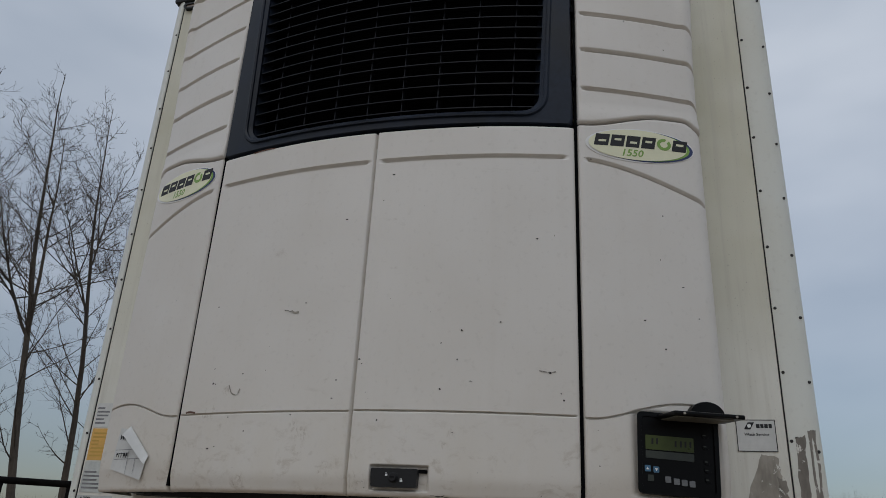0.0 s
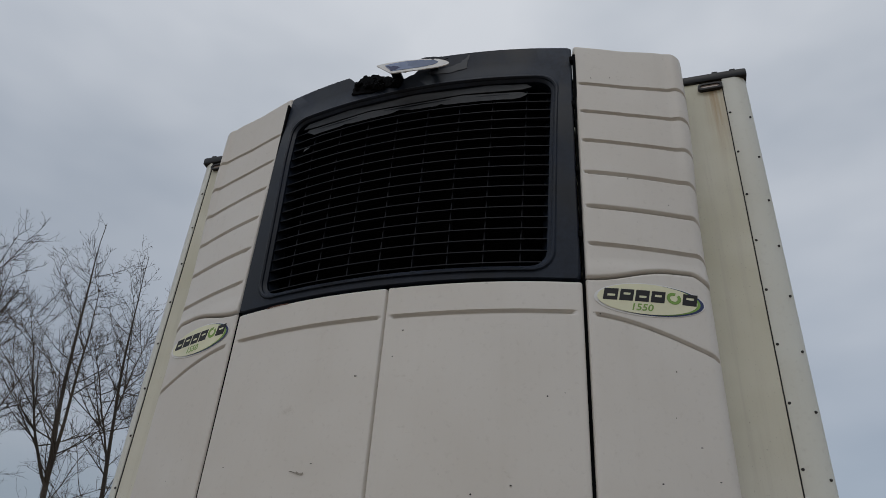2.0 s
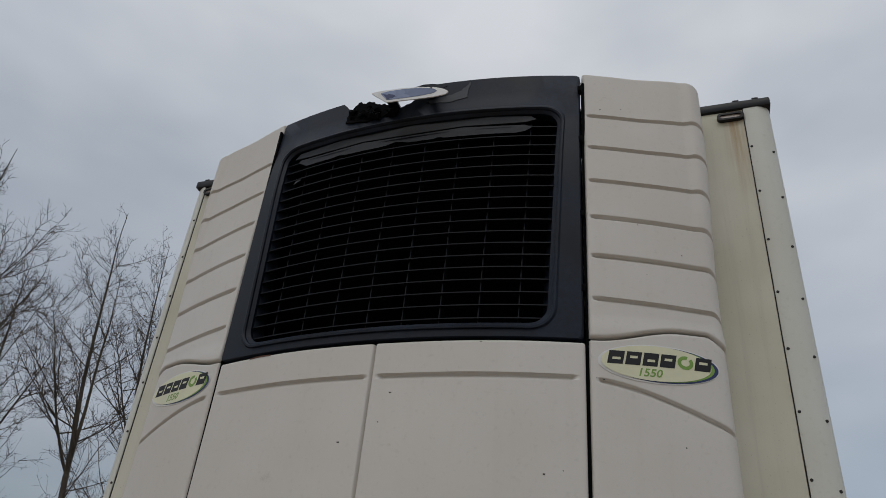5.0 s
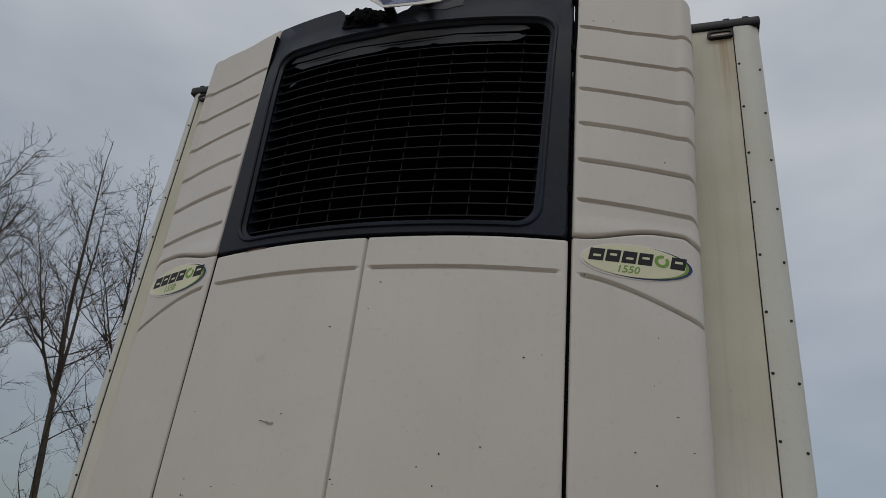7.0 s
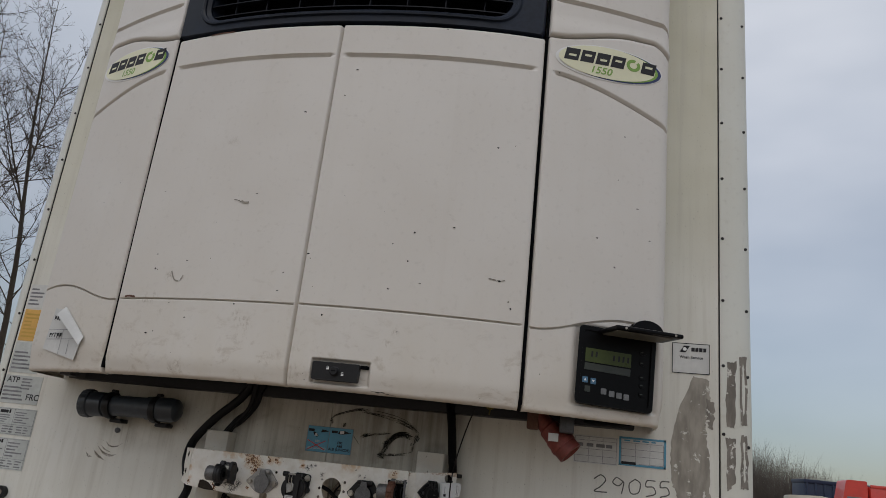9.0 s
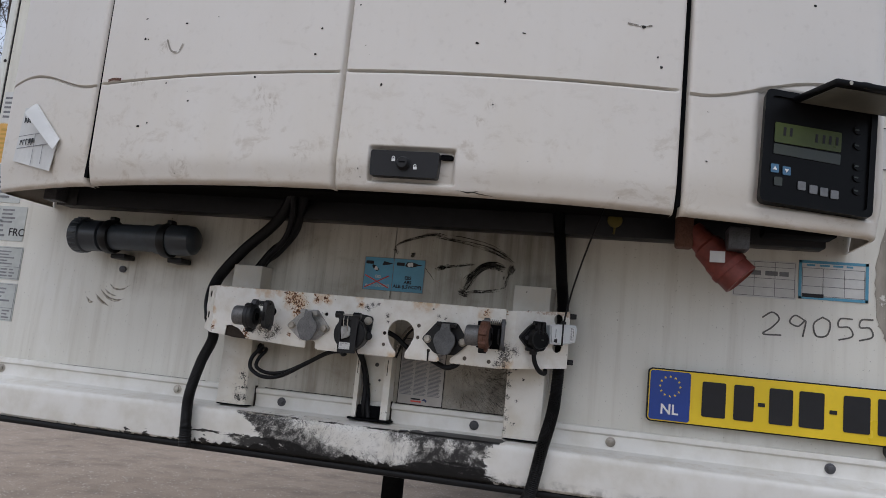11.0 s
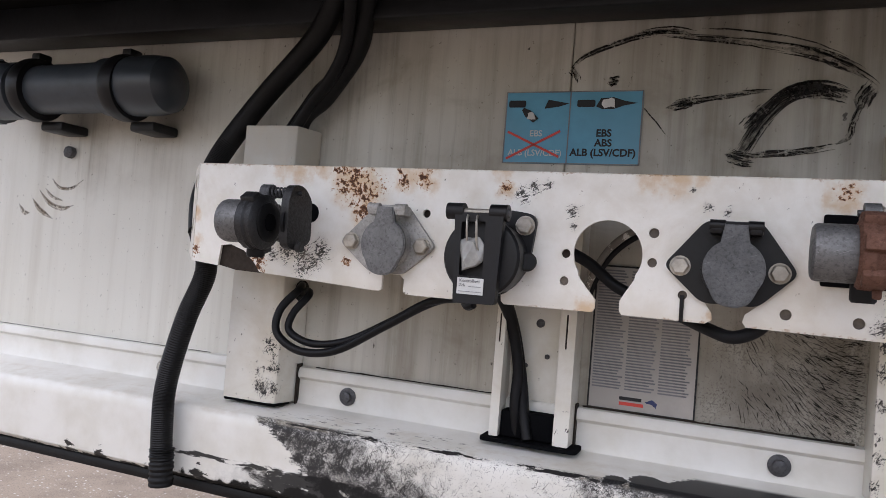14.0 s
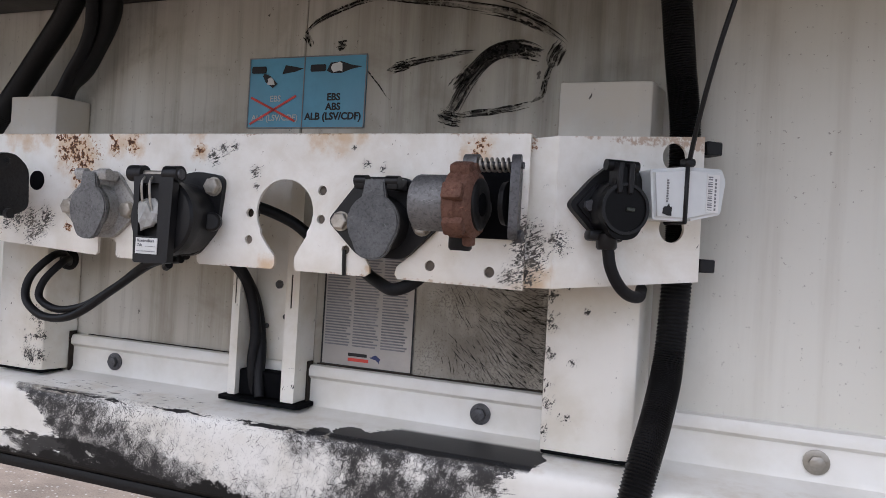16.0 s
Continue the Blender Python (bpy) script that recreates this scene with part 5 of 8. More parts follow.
# slanting jambs at both ends of the louvres
for side in (-1, 1):
    bm, last = bmesh.new(), None
    for z in np.linspace(2.905, 3.715, 24):
        w = (0.556 if side < 0 else 0.545) * (1 - 0.055 * (3.752 - z) / 0.859)
        back = 0.026 * float(smooth01(z, 3.5, 3.95))
        row = [bm.verts.new((side * (w - dx), bow(w) + back + dy, z)) for dx, dy in ((-0.006, 0.021), (0.024, 0.058), (0.020, 0.064), (-0.010, 0.026))]
        if last:
            for j in range(4):
                bm.faces.new((last[j], last[(j + 1) % 4], row[(j + 1) % 4], row[j]))
        else:
            bm.faces.new(row)
        last = row
    bm.faces.new(last)
    bmesh.ops.recalc_face_normals(bm, faces=bm.faces)
    part("jamb", bm, "dark", unit)
# two blanking strips across the top of the louvres, the lower one chipped along its edge
def on_bow_in(co):
    return Vector((co.x, bow(co.x) + co.y + 0.018 + 0.026 * float(smooth01(co.z, 3.5, 3.95)), co.z))


edge_pts = []
for x in np.linspace(0.40, -0.455, 90):
    chip = 0.013 * math.exp(-((x + 0.055) / 0.035) ** 2) + 0.008 * math.exp(-((x - 0.115) / 0.012) ** 2) + 0.006 * math.exp(-((x + 0.30) / 0.02) ** 2)
    edge_pts.append((x, 3.664 + chip + 0.0016 * noise.noise(Vector((x * 60, 0, 0)))))
part("blanking_strip", P([(-0.50, 3.694), (-0.49, 3.7055), (-0.2, 3.7075), (0.2, 3.7075), (0.43, 3.7035), (0.455, 3.690), (0.43, 3.672)] + edge_pts, 0.0, 0.003, warp=on_bow_in), "strip", unit, "grey blanking strip with a chipped lower edge")
part("blanking_strip", P([(-0.525, 3.718), (-0.50, 3.742), (-0.3, 3.751), (0.0, 3.753), (0.3, 3.751), (0.45, 3.746), (0.47, 3.729), (0.43, 3.7155), (0.2, 3.7125), (-0.2, 3.7125), (-0.45, 3.7095)], -0.002, 0.003, warp=on_bow_in), "strip", unit)
part("torn_leaf", P(ragged([(-0.497, 3.585), (-0.468, 3.594), (-0.470, 3.604), (-0.487, 3.602)], 0.002, 3, 4), 0.004, 0.006, warp=on_bow_in), "faded", unit, "pale leaf caught in the louvres", smooth=False)

# clips along the gap beside the grille
for z in (3.86, 3.62, 3.30, 3.02):
    part("clip", B((0.618, bow(0.625) + 0.002, z - 0.012), (0.632, bow(0.625) + 0.03, z + 0.012), 0.003), "void", unit)

# broken pieces in the bite and a torn round badge lifted above them
on_crown = lambda d: (lambda co: Vector((co.x, bow(co.x) + co.y + d + 0.026 * float(smooth01(co.z, 3.5, 3.95)), co.z)))
shard = P(ragged([(-0.290, 3.822), (-0.288, 3.880), (-0.264, 3.888), (-0.260, 3.912), (-0.236, 3.922), (-0.216, 3.908), (-0.196, 3.914), (-0.160, 3.890), (-0.12, 3.874), (-0.085, 3.850), (-0.058, 3.830), (-0.11, 3.812), (-0.2, 3.804)], 0.004, 4, 21), -0.006, 0.024, warp=on_crown(0.0))
for k in range(16):
    rr = random.Random(40 + k)
    cx = rr.uniform(-0.275, -0.075)
    cz = 3.815 + rr.uniform(0, 0.055) * float(np.interp(cx, [-0.29, -0.25, -0.17, -0.12, -0.055], [1.1, 1.1, 0.8, 0.40, 0.18]))
    g = bmesh.ops.create_icosphere(shard, subdivisions=1, radius=rr.uniform(0.012, 0.024), matrix=Matrix.Translation((cx, bow(cx) + 0.012 + rr.uniform(-0.01, 0.01), cz)) @ Euler((rr.random() * 3, rr.random() * 3, 0)).to_matrix().to_4x4())
    for v in g["verts"]:
        v.co += Vector((rr.uniform(-1, 1), rr.uniform(-1, 1), rr.uniform(-1, 1))) * 0.008
part("broken_edge", shard, "void", unit, "crumbled black plastic in the broken top edge", smooth=False)
flap = P(ragged([(-0.10, 3.885), (-0.06, 3.912), (0.02, 3.925), (0.10, 3.918), (0.14, 3.90), (0.08, 3.868), (0.02, 3.868), (-0.04, 3.862)], 0.004, 4, 9), 0.0, 0.004, warp=on_bow)
part("torn_flap", flap, "dark", unit, smooth=False)
fb = P(ragged([(0.05, 3.858), (0.10, 3.866), (0.155, 3.872), (0.195, 3.900), (0.222, 3.934), (0.214, 3.885), (0.210, 3.850), (0.14, 3.834), (0.07, 3.840)], 0.003, 4, 12), -0.002, 0.0, warp=lambda c: Vector((c.x, bow(c.x) + c.y + 0.026 * float(smooth01(c.z, 3.5, 3.95)), c.z)))
part("faded_patch", fb, "faded", unit, smooth=False)

# ---- emblems on the unit ----
oval = thing("oval_badge", (-0.02, -0.46, 3.88), "torn white oval badge with blue centre on the broken grille", "badge")
tilt = Matrix.Translation((0.000, -0.466, 3.852)) @ pose(0, 0, 0, -4, 2, 3)
bm = P(rounded([(-0.1625, 0.029), (-0.118, 0.036), (-0.04, 0.039), (0.041, 0.035), (0.098, 0.026), (0.138, 0.010), (0.158, -0.008), (0.145, -0.020), (0.10, -0.027), (0.041, -0.029), (-0.087, -0.031)], 0.010), -0.002, 0.002)
bm.transform(tilt)
part("badge_rim", bm, "white", oval, "white rim torn off at one end")
bm = P(rounded([(-0.122, 0.021), (-0.083, 0.029), (-0.02, 0.032), (0.041, 0.029), (0.090, 0.019), (0.112, 0.004), (0.095, -0.008), (0.041, -0.015), (-0.086, -0.019)], 0.008), -0.0035, -0.0022)
bm.transform(tilt)
part("badge_centre", bm, "oval", oval)
bm = P(ragged([(-0.115, 0.044), (0.035, 0.047), (0.05, 0.030), (-0.10, 0.028)], 0.002, 4, 9), 0.006, 0.009)
bm.transform(tilt)
part("torn_backing", bm, "dark", oval, smooth=False)
bm = P(ragged([(-0.112, 0.013), (-0.07, 0.009), (-0.05, -0.006), (-0.088, -0.016)], 0.003, 4, 3), -0.0045, -0.0037)
bm.transform(tilt)
part("badge_clip", B((-0.10, -0.462, 3.850), (-0.06, -0.40, 3.862), 0.002), "dark", oval)
part("badge_clip", B((0.06, -0.462, 3.868), (0.09, -0.40, 3.880), 0.002), "dark", oval)
part("badge_tear", bm, "navy", oval, smooth=False)


def vector_badge(side):
    """A cream oval with a blue and green edge, a row of slanted dark block shapes and a short green row below."""
    base = thing("model_badge", (side * 0.83, bow(0.83), 2.777), "cream oval badge with dark and green blocks, blue edged", "badge", "badges on the side panels")
    cx, cz = side * 0.827, 2.777
    ell = lambda ax, az, ox=0.0, oz=0.0: ring_pts(cx + ox, cz + oz, ax, az, 48)
    lift = lambda d: (lambda co: Vector((co.x, bow(co.x) + co.y - d, co.z)))
    part("badge_back", P(ell(0.166, 0.060), -0.002, 0.001, warp=lift(0.0)), "white", base)
    # the crescent always sits on the right-hand end
    part("blue_edge", P(ell(0.152, 0.056, 0.011, -0.001), -0.0028, -0.0022, warp=lift(0)), "navy", base)
    part("green_edge", P(ell(0.147, 0.0535, 0.006, 0.0), -0.0036, -0.003, warp=lift(0)), "green", base)
    part("cream_face", P(ell(0.150, 0.0545, -0.006, 0.001), -0.0046, -0.0038, warp=lift(0)), "cream", base)
    w, gap, x = 0.041, 0.006, cx - 0.140
    for k in range(6):
        z0, z1, sl = cz - 0.009, cz + 0.032, 0.008
        wide = w * (1.05 if k in (0, 5) else 1.0)
        if k == 4:
            # open green ring
            o = [(x + wide / 2 + 0.0215 * math.cos(a) + sl / 2, cz + 0.0115 + 0.021 * math.sin(a)) for a in np.linspace(radians(70), radians(400), 26)]
            i = [(x + wide / 2 + 0.0115 * math.cos(a) + sl / 2, cz + 0.0115 + 0.011 * math.sin(a)) for a in np.linspace(radians(400), radians(70), 26)]
            part("ring_mark", P(o + i, -0.0055, -0.0048, warp=lift(0)), "green", base)
        else:
            q = [(x, z0), (x + wide, z0), (x + wide + sl, z1), (x + sl, z1)]
            zc, slot = z0 + (z1 - z0) * (0.60 if k % 2 else 0.42), 0.0042
            hole = [(x + 0.011 + sl * 0.4, zc - slot), (x + wide - 0.009 + sl * 0.4, zc - slot), (x + wide - 0.009 + sl * 0.6, zc + slot), (x + 0.011 + sl * 0.6, zc + slot)]
            part("block_mark", P(q, -0.0055, -0.0048, [hole], warp=lift(0)), "ink", base, smooth=False)
        x += wide + gap
    num = lettering("1550", 0.034, (cx - 0.026, 0, cz - 0.031), "green", base, 0.0006, 0.25, "number_mark")
    for v in num.data.vertices:
        v.co = lift(0.0052)(v.co)


vector_badge(1)
vector_badge(-1)

# ---- latch in the door ----
latch = thing("door_latch", (0.14, -0.42, 1.73), "black plastic rotary lock plate in a recess", "latch")
lf = lambda co: Vector((co.x, bow(co.x) + co.y, co.z))
part("lock_plate", P(rounded([(0.068, 1.708), (0.196, 1.708), (0.198, 1.757), (0.066, 1.757)], 0.005), -0.006, 0.012, warp=lf), "black", latch)
part("hook_slot", P(round_rect(0.196, 1.7475, 0.220, 1.757, 0.004), 0.008, 0.0158, warp=lf), "void", latch)
kn = L((0.131, bow(0.131) - 0.005, 1.733), (0, -1, 0), [(0, 0.0135), (0.003, 0.0135), (0.004, 0.0118), (0.010, 0.0110), (0.0115, 0.0095)], 24)
part("knob", kn, "black", latch)
part("key_slot", B((0.125, bow(0.131) - 0.0172, 1.7320), (0.137, bow(0.131) - 0.0164, 1.7345)), "void", latch)
for x, z in ((0.1115, 1.741), (0.154, 1.727)):
    yk = bow(x) - 0.0062
    pad = P(round_rect(x - 0.0035, z - 0.0045, x + 0.0035, z + 0.0005, 0.0006), yk - 0.0006, yk)
    plate(pad, ring_pts(x - 0.0005, z + 0.0022, 0.0030, n=14), yk - 0.0006, yk, [ring_pts(x - 0.0005, z + 0.0022, 0.0019, n=14)])
    part("lock_symbol", pad, "white", latch, smooth=False)

# ---- control panel ----
ctrl = thing("control_panel", (0.88, -0.27, 1.72), "black refrigeration controller with green display under a raised lid", "control panel")
# the panel lies on a chord of the bowed side
xa, xb = 0.772, 0.992
ya, yb = bow(xa) + 0.004, bow(xb) + 0.004
slope = (yb - ya) / (xb - xa)
def on_chord(co):
    return Vector((co.x, ya + slope * (co.x - xa) + co.y, co.z))
part("housing", P(rounded([(xa, 1.722), (xb - 0.008, 1.716), (xb, 1.930), (xa + 0.006, 1.936)], 0.014), -0.012, 0.016, warp=on_chord), "panelblack", ctrl)
part("rim", P(rounded([(xa, 1.722), (xb - 0.008, 1.716), (xb, 1.930), (xa + 0.006, 1.936)], 0.014), -0.017, -0.010, [rounded([(xa + 0.012, 1.733), (xb - 0.019, 1.728), (xb - 0.012, 1.918), (xa + 0.017, 1.924)], 0.010)], warp=on_chord), "panelblack", ctrl)
part("display", P(rounded([(0.796, 1.836), (0.922, 1.834), (0.923, 1.872), (0.797, 1.874)], 0.003), -0.0145, -0.0122, warp=on_chord), "lcd", ctrl, "green liquid crystal display")
part("display_band", P(rounded([(0.795, 1.814), (0.921, 1.810), (0.922, 1.830), (0.796, 1.833)], 0.002), -0.0140, -0.0122, warp=on_chord), "panelgrey", ctrl)
seg_rows = [(0.812 + 0.0, 1.850), (0.824, 1.850), (0.872, 1.846), (0.886, 1.846), (0.898, 1.846), (0.911, 1.846)]
for x, z in seg_rows:
    part("digit_bar", P([(x, z), (x + 0.005, z), (x + 0.006, z + 0.016), (x + 0.001, z + 0.016)], -0.0152, -0.0147, warp=on_chord), "ink", ctrl, smooth=False)
for x, z, mat in ((0.799, 1.786, "keys"), (0.821, 1.784, "keys"), (0.806, 1.762, "panelgrey"), (0.850, 1.760, "greykeys"), (0.872, 1.756, "greykeys"), (0.892, 1.754, "greykeys"), (0.912, 1.752, "greykeys")):
    part("key", P(round_rect(x - 0.0075, z - 0.008, x + 0.0075, z + 0.008, 0.002), -0.0145, -0.012, warp=on_chord), mat, ctrl)
for x, z in ((0.799, 1.786), (0.821, 1.784)):
    up = 1 if x < 0.81 else -1
    part("key_arrow", P([(x - 0.004, z - 0.003 * up), (x + 0.004, z - 0.003 * up), (x, z + 0.004 * up)], -0.0155, -0.0148, warp=on_chord), "white", ctrl, smooth=False)
for z in (1.882, 1.852, 1.812, 1.790, 1.765):
    part("side_key", P(ring_pts(0.956, z, 0.0095, 0.008, 16), -0.0150, -0.012, warp=on_chord), "panelblack", ctrl)
    part("key_print", P(round_rect(0.948, z - 0.0015, 0.956, z + 0.0015, 0.001), -0.0160, -0.0153, warp=on_chord), "panelgrey", ctrl, smooth=False)
# the lid is hinged at the top and stands out towards the viewer, tilted
lidm = Matrix.Translation((0.905, ya + slope * 0.13 - 0.012, 1.925)) @ pose(0, 0, 0, 3, 0, math.degrees(math.atan(slope)))
bm = bmesh.new()
box(bm, (-0.082, -0.120, -0.008), (0.112, 0.0, 0.004), 0.004)
bm.transform(lidm)
lid_ob = part("lid", bm, "panelblack", ctrl)
bm = B((-0.074, -0.108, -0.0105), (0.085, -0.012, -0.0085))
bm.transform(lidm)
part("lid_lining", bm, "lidgrey", lid_ob, "dull grey inner face")
for dx in (-0.055, 0.088):
    bm = L((dx, -0.118, -0.002), (0, -1, 0), [(0, 0.0035), (0.003, 0.0035)], 12)
    bm.transform(lidm)
    part("screw", bm, "steel", lid_ob)
bm = P(ring_pts(0, 0, 0.05, 0.034, 28, 0, math.pi), -0.02, 0.004)
bm.transform(Matrix.Translation((0.958, bow(0.958) - 0.004, 1.938)) @ pose(0, 0, 0, 0, 0, 26))
part("hinge_hump", bm, "panelblack", ctrl)

# ---- red power plug hanging under the unit ----
plug = thing("power_plug", (0.72, -0.15, 1.62), "dirty red industrial power inlet hanging under the unit", "power plug")
d = Vector((0.70, -0.10, -0.70)).normalized()
p = Vector((0.672, -0.15, 1.690))
part("plug_body", L(p, d, [(0, 0.023), (0.04, 0.026), (0.045, 0.031), (0.075, 0.033), (0.08, 0.036), (0.138, 0.037), (0.140, 0.031), (0.125, 0.029)], 26), "red", plug)
part("collar", L(p + d * 0.10, d, [(0, 0.039), (0.012, 0.039)], 26), "red", plug)
part("rating_label", B((0.705, -0.201, 1.620), (0.733, -0.196, 1.642)), "paper", plug)
part("hinge", B((0.64, -0.175, 1.65), (0.675, -0.14, 1.7277), 0.006), "rust", plug)


# ---- stickers and papers ----
def sticker(name, x0, z0, x1, z1, label, material="paper", y=-0.0004, thick=0.0012):
    t = thing(name, ((x0 + x1) / 2, 0, z0), label, "sticker")
    part("sheet", P(round_rect(x0, z0, x1, z1, 0.002, 2), y - thick, y), material, t, smooth=False)
    return t, y - thick - 0.0003


def print_lines(x0, z0, x1, z1, n, seed, y, material, parent, cols=1, h=0.45, short=0.45):
    rnd = random.Random(seed)
    rows, dz = [], (z1 - z0) / n
    for k in range(n):
        z = z1 - (k + 0.75) * dz
        for c in range(cols):
            a = x0 + (x1 - x0) * c / cols
            b = x0 + (x1 - x0) * (c + 0.92) / cols
            rows.append((a, z, a + (b - a) * rnd.uniform(short, 1.0), z + dz * h))
    part("print", bars(rows, y), material, parent, smooth=False)


def frame_lines(x0, z0, x1, z1, w, y, material, parent, xs=(), zs=()):
    rows = [(x0, z0, x1, z0 + w), (x0, z1 - w, x1, z1), (x0, z0, x0 + w, z1), (x1 - w, z0, x1, z1)]
    rows += [(x, z0, x + w, z1) for x in xs] + [(x0, z, x1, z + w) for z in zs]
    for row in rows:
        part("rule_line", bars([row], y), material, parent, smooth=False)


# left column of certificates on the wall
t, y = sticker("certificate_label", -1.236, 1.926, -1.158, 2.016, "small white certificate label with grey print", "paper")
print_lines(-1.23, 1.935, -1.165, 2.005, 5, 1, y, "greyink", t)
t, y = sticker("certificate_label", -1.234, 1.805, -1.150, 1.921, "orange certificate label with dark print", "orange")
print_lines(-1.226, 1.815, -1.158, 1.91, 7, 2, y, "machine_yellow", t)
t, y = sticker("certificate_label", -1.236, 1.690, -1.120, 1.800, "faded white certificate label", "paperdim")
print_lines(-1.23, 1.70, -1.13, 1.77, 5, 3, y, "greyink", t)
t, y = sticker("transport_certificate", -1.240, 1.582, -1.088, 1.680, "weathered food transport certificate with printed lines", "paperdim")
lettering("ATP", 0.028, (-1.205, y, 1.664), "ink", t, 0.0004)
lettering("FRC", 0.030, (-1.112, y, 1.606), "ink", t, 0.0004)
print_lines(-1.17, 1.63, -1.095, 1.675, 4, 4, y, "greyink", t)
print_lines(-1.235, 1.59, -1.14, 1.645, 4, 5, y, "greyink", t)
for z0, z1, sd in ((1.474, 1.566, 6), (1.360, 1.464, 8)):
    t, y = sticker("approval_label", -1.236, z0, -1.078, z1, "weathered approval label with table and small logo", "paperdim")
    frame_lines(-1.233, z0 + 0.003, -1.081, z1 - 0.003, 0.001, y, "greyink", t, xs=(-1.165,), zs=(z0 + 0.035,))
    part("logo_bar", bars([(-1.222, z1 - 0.018, -1.19, z1 - 0.008), (-1.187, z1 - 0.018, -1.180, z1 - 0.006)], y), "ink", t, smooth=False)
    print_lines(-1.228, z0 + 0.04, -1.17, z1 - 0.022, 4, sd, y, "greyink", t)
    print_lines(-1.16, z0 + 0.04, -1.085, z1 - 0.01, 5, sd + 1, y, "greyink", t)
    print_lines(-1.228, z0 + 0.006, -1.085, z0 + 0.033, 3, sd + 2, y, "greyink", t, 5)

# service label beside the controller
t, y = sticker("service_label", 1.060, 1.872, 1.171, 1.966, "white wash service label with black rim and logo shape", "paper")
frame_lines(1.060, 1.872, 1.171, 1.966, 0.0022, y, "ink", t)
part("logo_shape", P([(1.082, 1.937), (1.100, 1.937), (1.113, 1.958), (1.095, 1.958)], y - 0.0004, y), "ink", t, smooth=False)
part("logo_dot", P(ring_pts(1.0975, 1.9475, 0.0055, n=14), y - 0.0009, y - 0.0005), "white", t, smooth=False)
part("logo_bars", bars([(1.117, 1.941, 1.127, 1.953), (1.129, 1.941, 1.138, 1.953), (1.140, 1.941, 1.150, 1.953), (1.152, 1.941, 1.161, 1.953)], y), "ink", t, smooth=False)
lettering("Wash Service", 0.0125, (1.117, y, 1.922), "ink", t, 0.0002)

# two form labels under the unit
t, y = sticker("form_label", 0.776, 1.578, 0.906, 1.660, "white form label with hand-filled boxes", "paper")
frame_lines(0.779, 1.581, 0.903, 1.657, 0.0010, y, "greyink", t, xs=(0.82, 0.862), zs=(1.60, 1.62, 1.645))
print_lines(0.785, 1.622, 0.90, 1.642, 1, 11, y, "greyink", t, 4, 0.5)
t, y = sticker("form_label", 0.910, 1.582, 1.047, 1.666, "blue-edged white inspection label", "paper")
frame_lines(0.910, 1.582, 1.047, 1.666, 0.006, y, "blue", t)
frame_lines(0.917, 1.589, 1.040, 1.650, 0.0010, y, "greyink", t, xs=(0.958, 1.0), zs=(1.61, 1.63))
print_lines(0.925, 1.652, 1.03, 1.660, 1, 12, y, "blue", t, 4, 0.5)
part("tape", bars([(0.918, 1.586, 0.960, 1.594)], y - 0.0006), "ink", t, smooth=False)

# handwritten figures on the wall
hand = thing("marker_writing", (0.98, 0, 1.5), "faded black handwritten figures on the wall", "writing")
def stroke(pts, w, parent, y=-0.0006, n=28, name="stroke", material="ink", taper=False):
    path = spline([(x, y, z) for x, z in pts], n)
    bm = bmesh.new()
    rows = []
    for k, p in enumerate(path):
        d2 = (path[min(k + 1, n - 1)] - path[max(k - 1, 0)]).normalized()
        s2 = Vector((d2.z, 0, -d2.x)) * (w / 2 * (max(0.12, min(1.0, 3.5 * k / n, 3.5 * (n - 1 - k) / n)) if taper else 1.0))
        rows.append((bm.verts.new(p + s2), bm.verts.new(p - s2), bm.verts.new(p - s2 + Vector((0, -0.0003, 0))), bm.verts.new(p + s2 + Vector((0, -0.0003, 0)))))
    for a, b in zip(rows, rows[1:]):
        for j in range(4):
            bm.faces.new((a[j], a[(j + 1) % 4], b[(j + 1) % 4], b[j]))
    return part(name, bm, material, parent, smooth=False)
wide = lambda pts: [(0.84 + (x - 0.84) * 1.32, z) for x, z in pts]
stroke(wide([(0.84, 1.535), (0.855, 1.548), (0.866, 1.535), (0.855, 1.515), (0.842, 1.50), (0.870, 1.50)]), 0.0034, hand, material="faint")
stroke(wide([(0.905, 1.535), (0.89, 1.545), (0.882, 1.53), (0.895, 1.522), (0.906, 1.535), (0.902, 1.50)]), 0.0034, hand, material="faint")
stroke(wide([(0.93, 1.545), (0.918, 1.53), (0.922, 1.505), (0.938, 1.508), (0.942, 1.535), (0.93, 1.546)]), 0.0034, hand, material="faint")
stroke(wide([(0.975, 1.546), (0.957, 1.545), (0.955, 1.528), (0.97, 1.528), (0.975, 1.51), (0.955, 1.50)]), 0.0034, hand, material="faint")
stroke(wide([(1.005, 1.548), (0.988, 1.546), (0.986, 1.53), (1.0, 1.53), (1.004, 1.512), (0.985, 1.502)]), 0.0034, hand, material="faint")

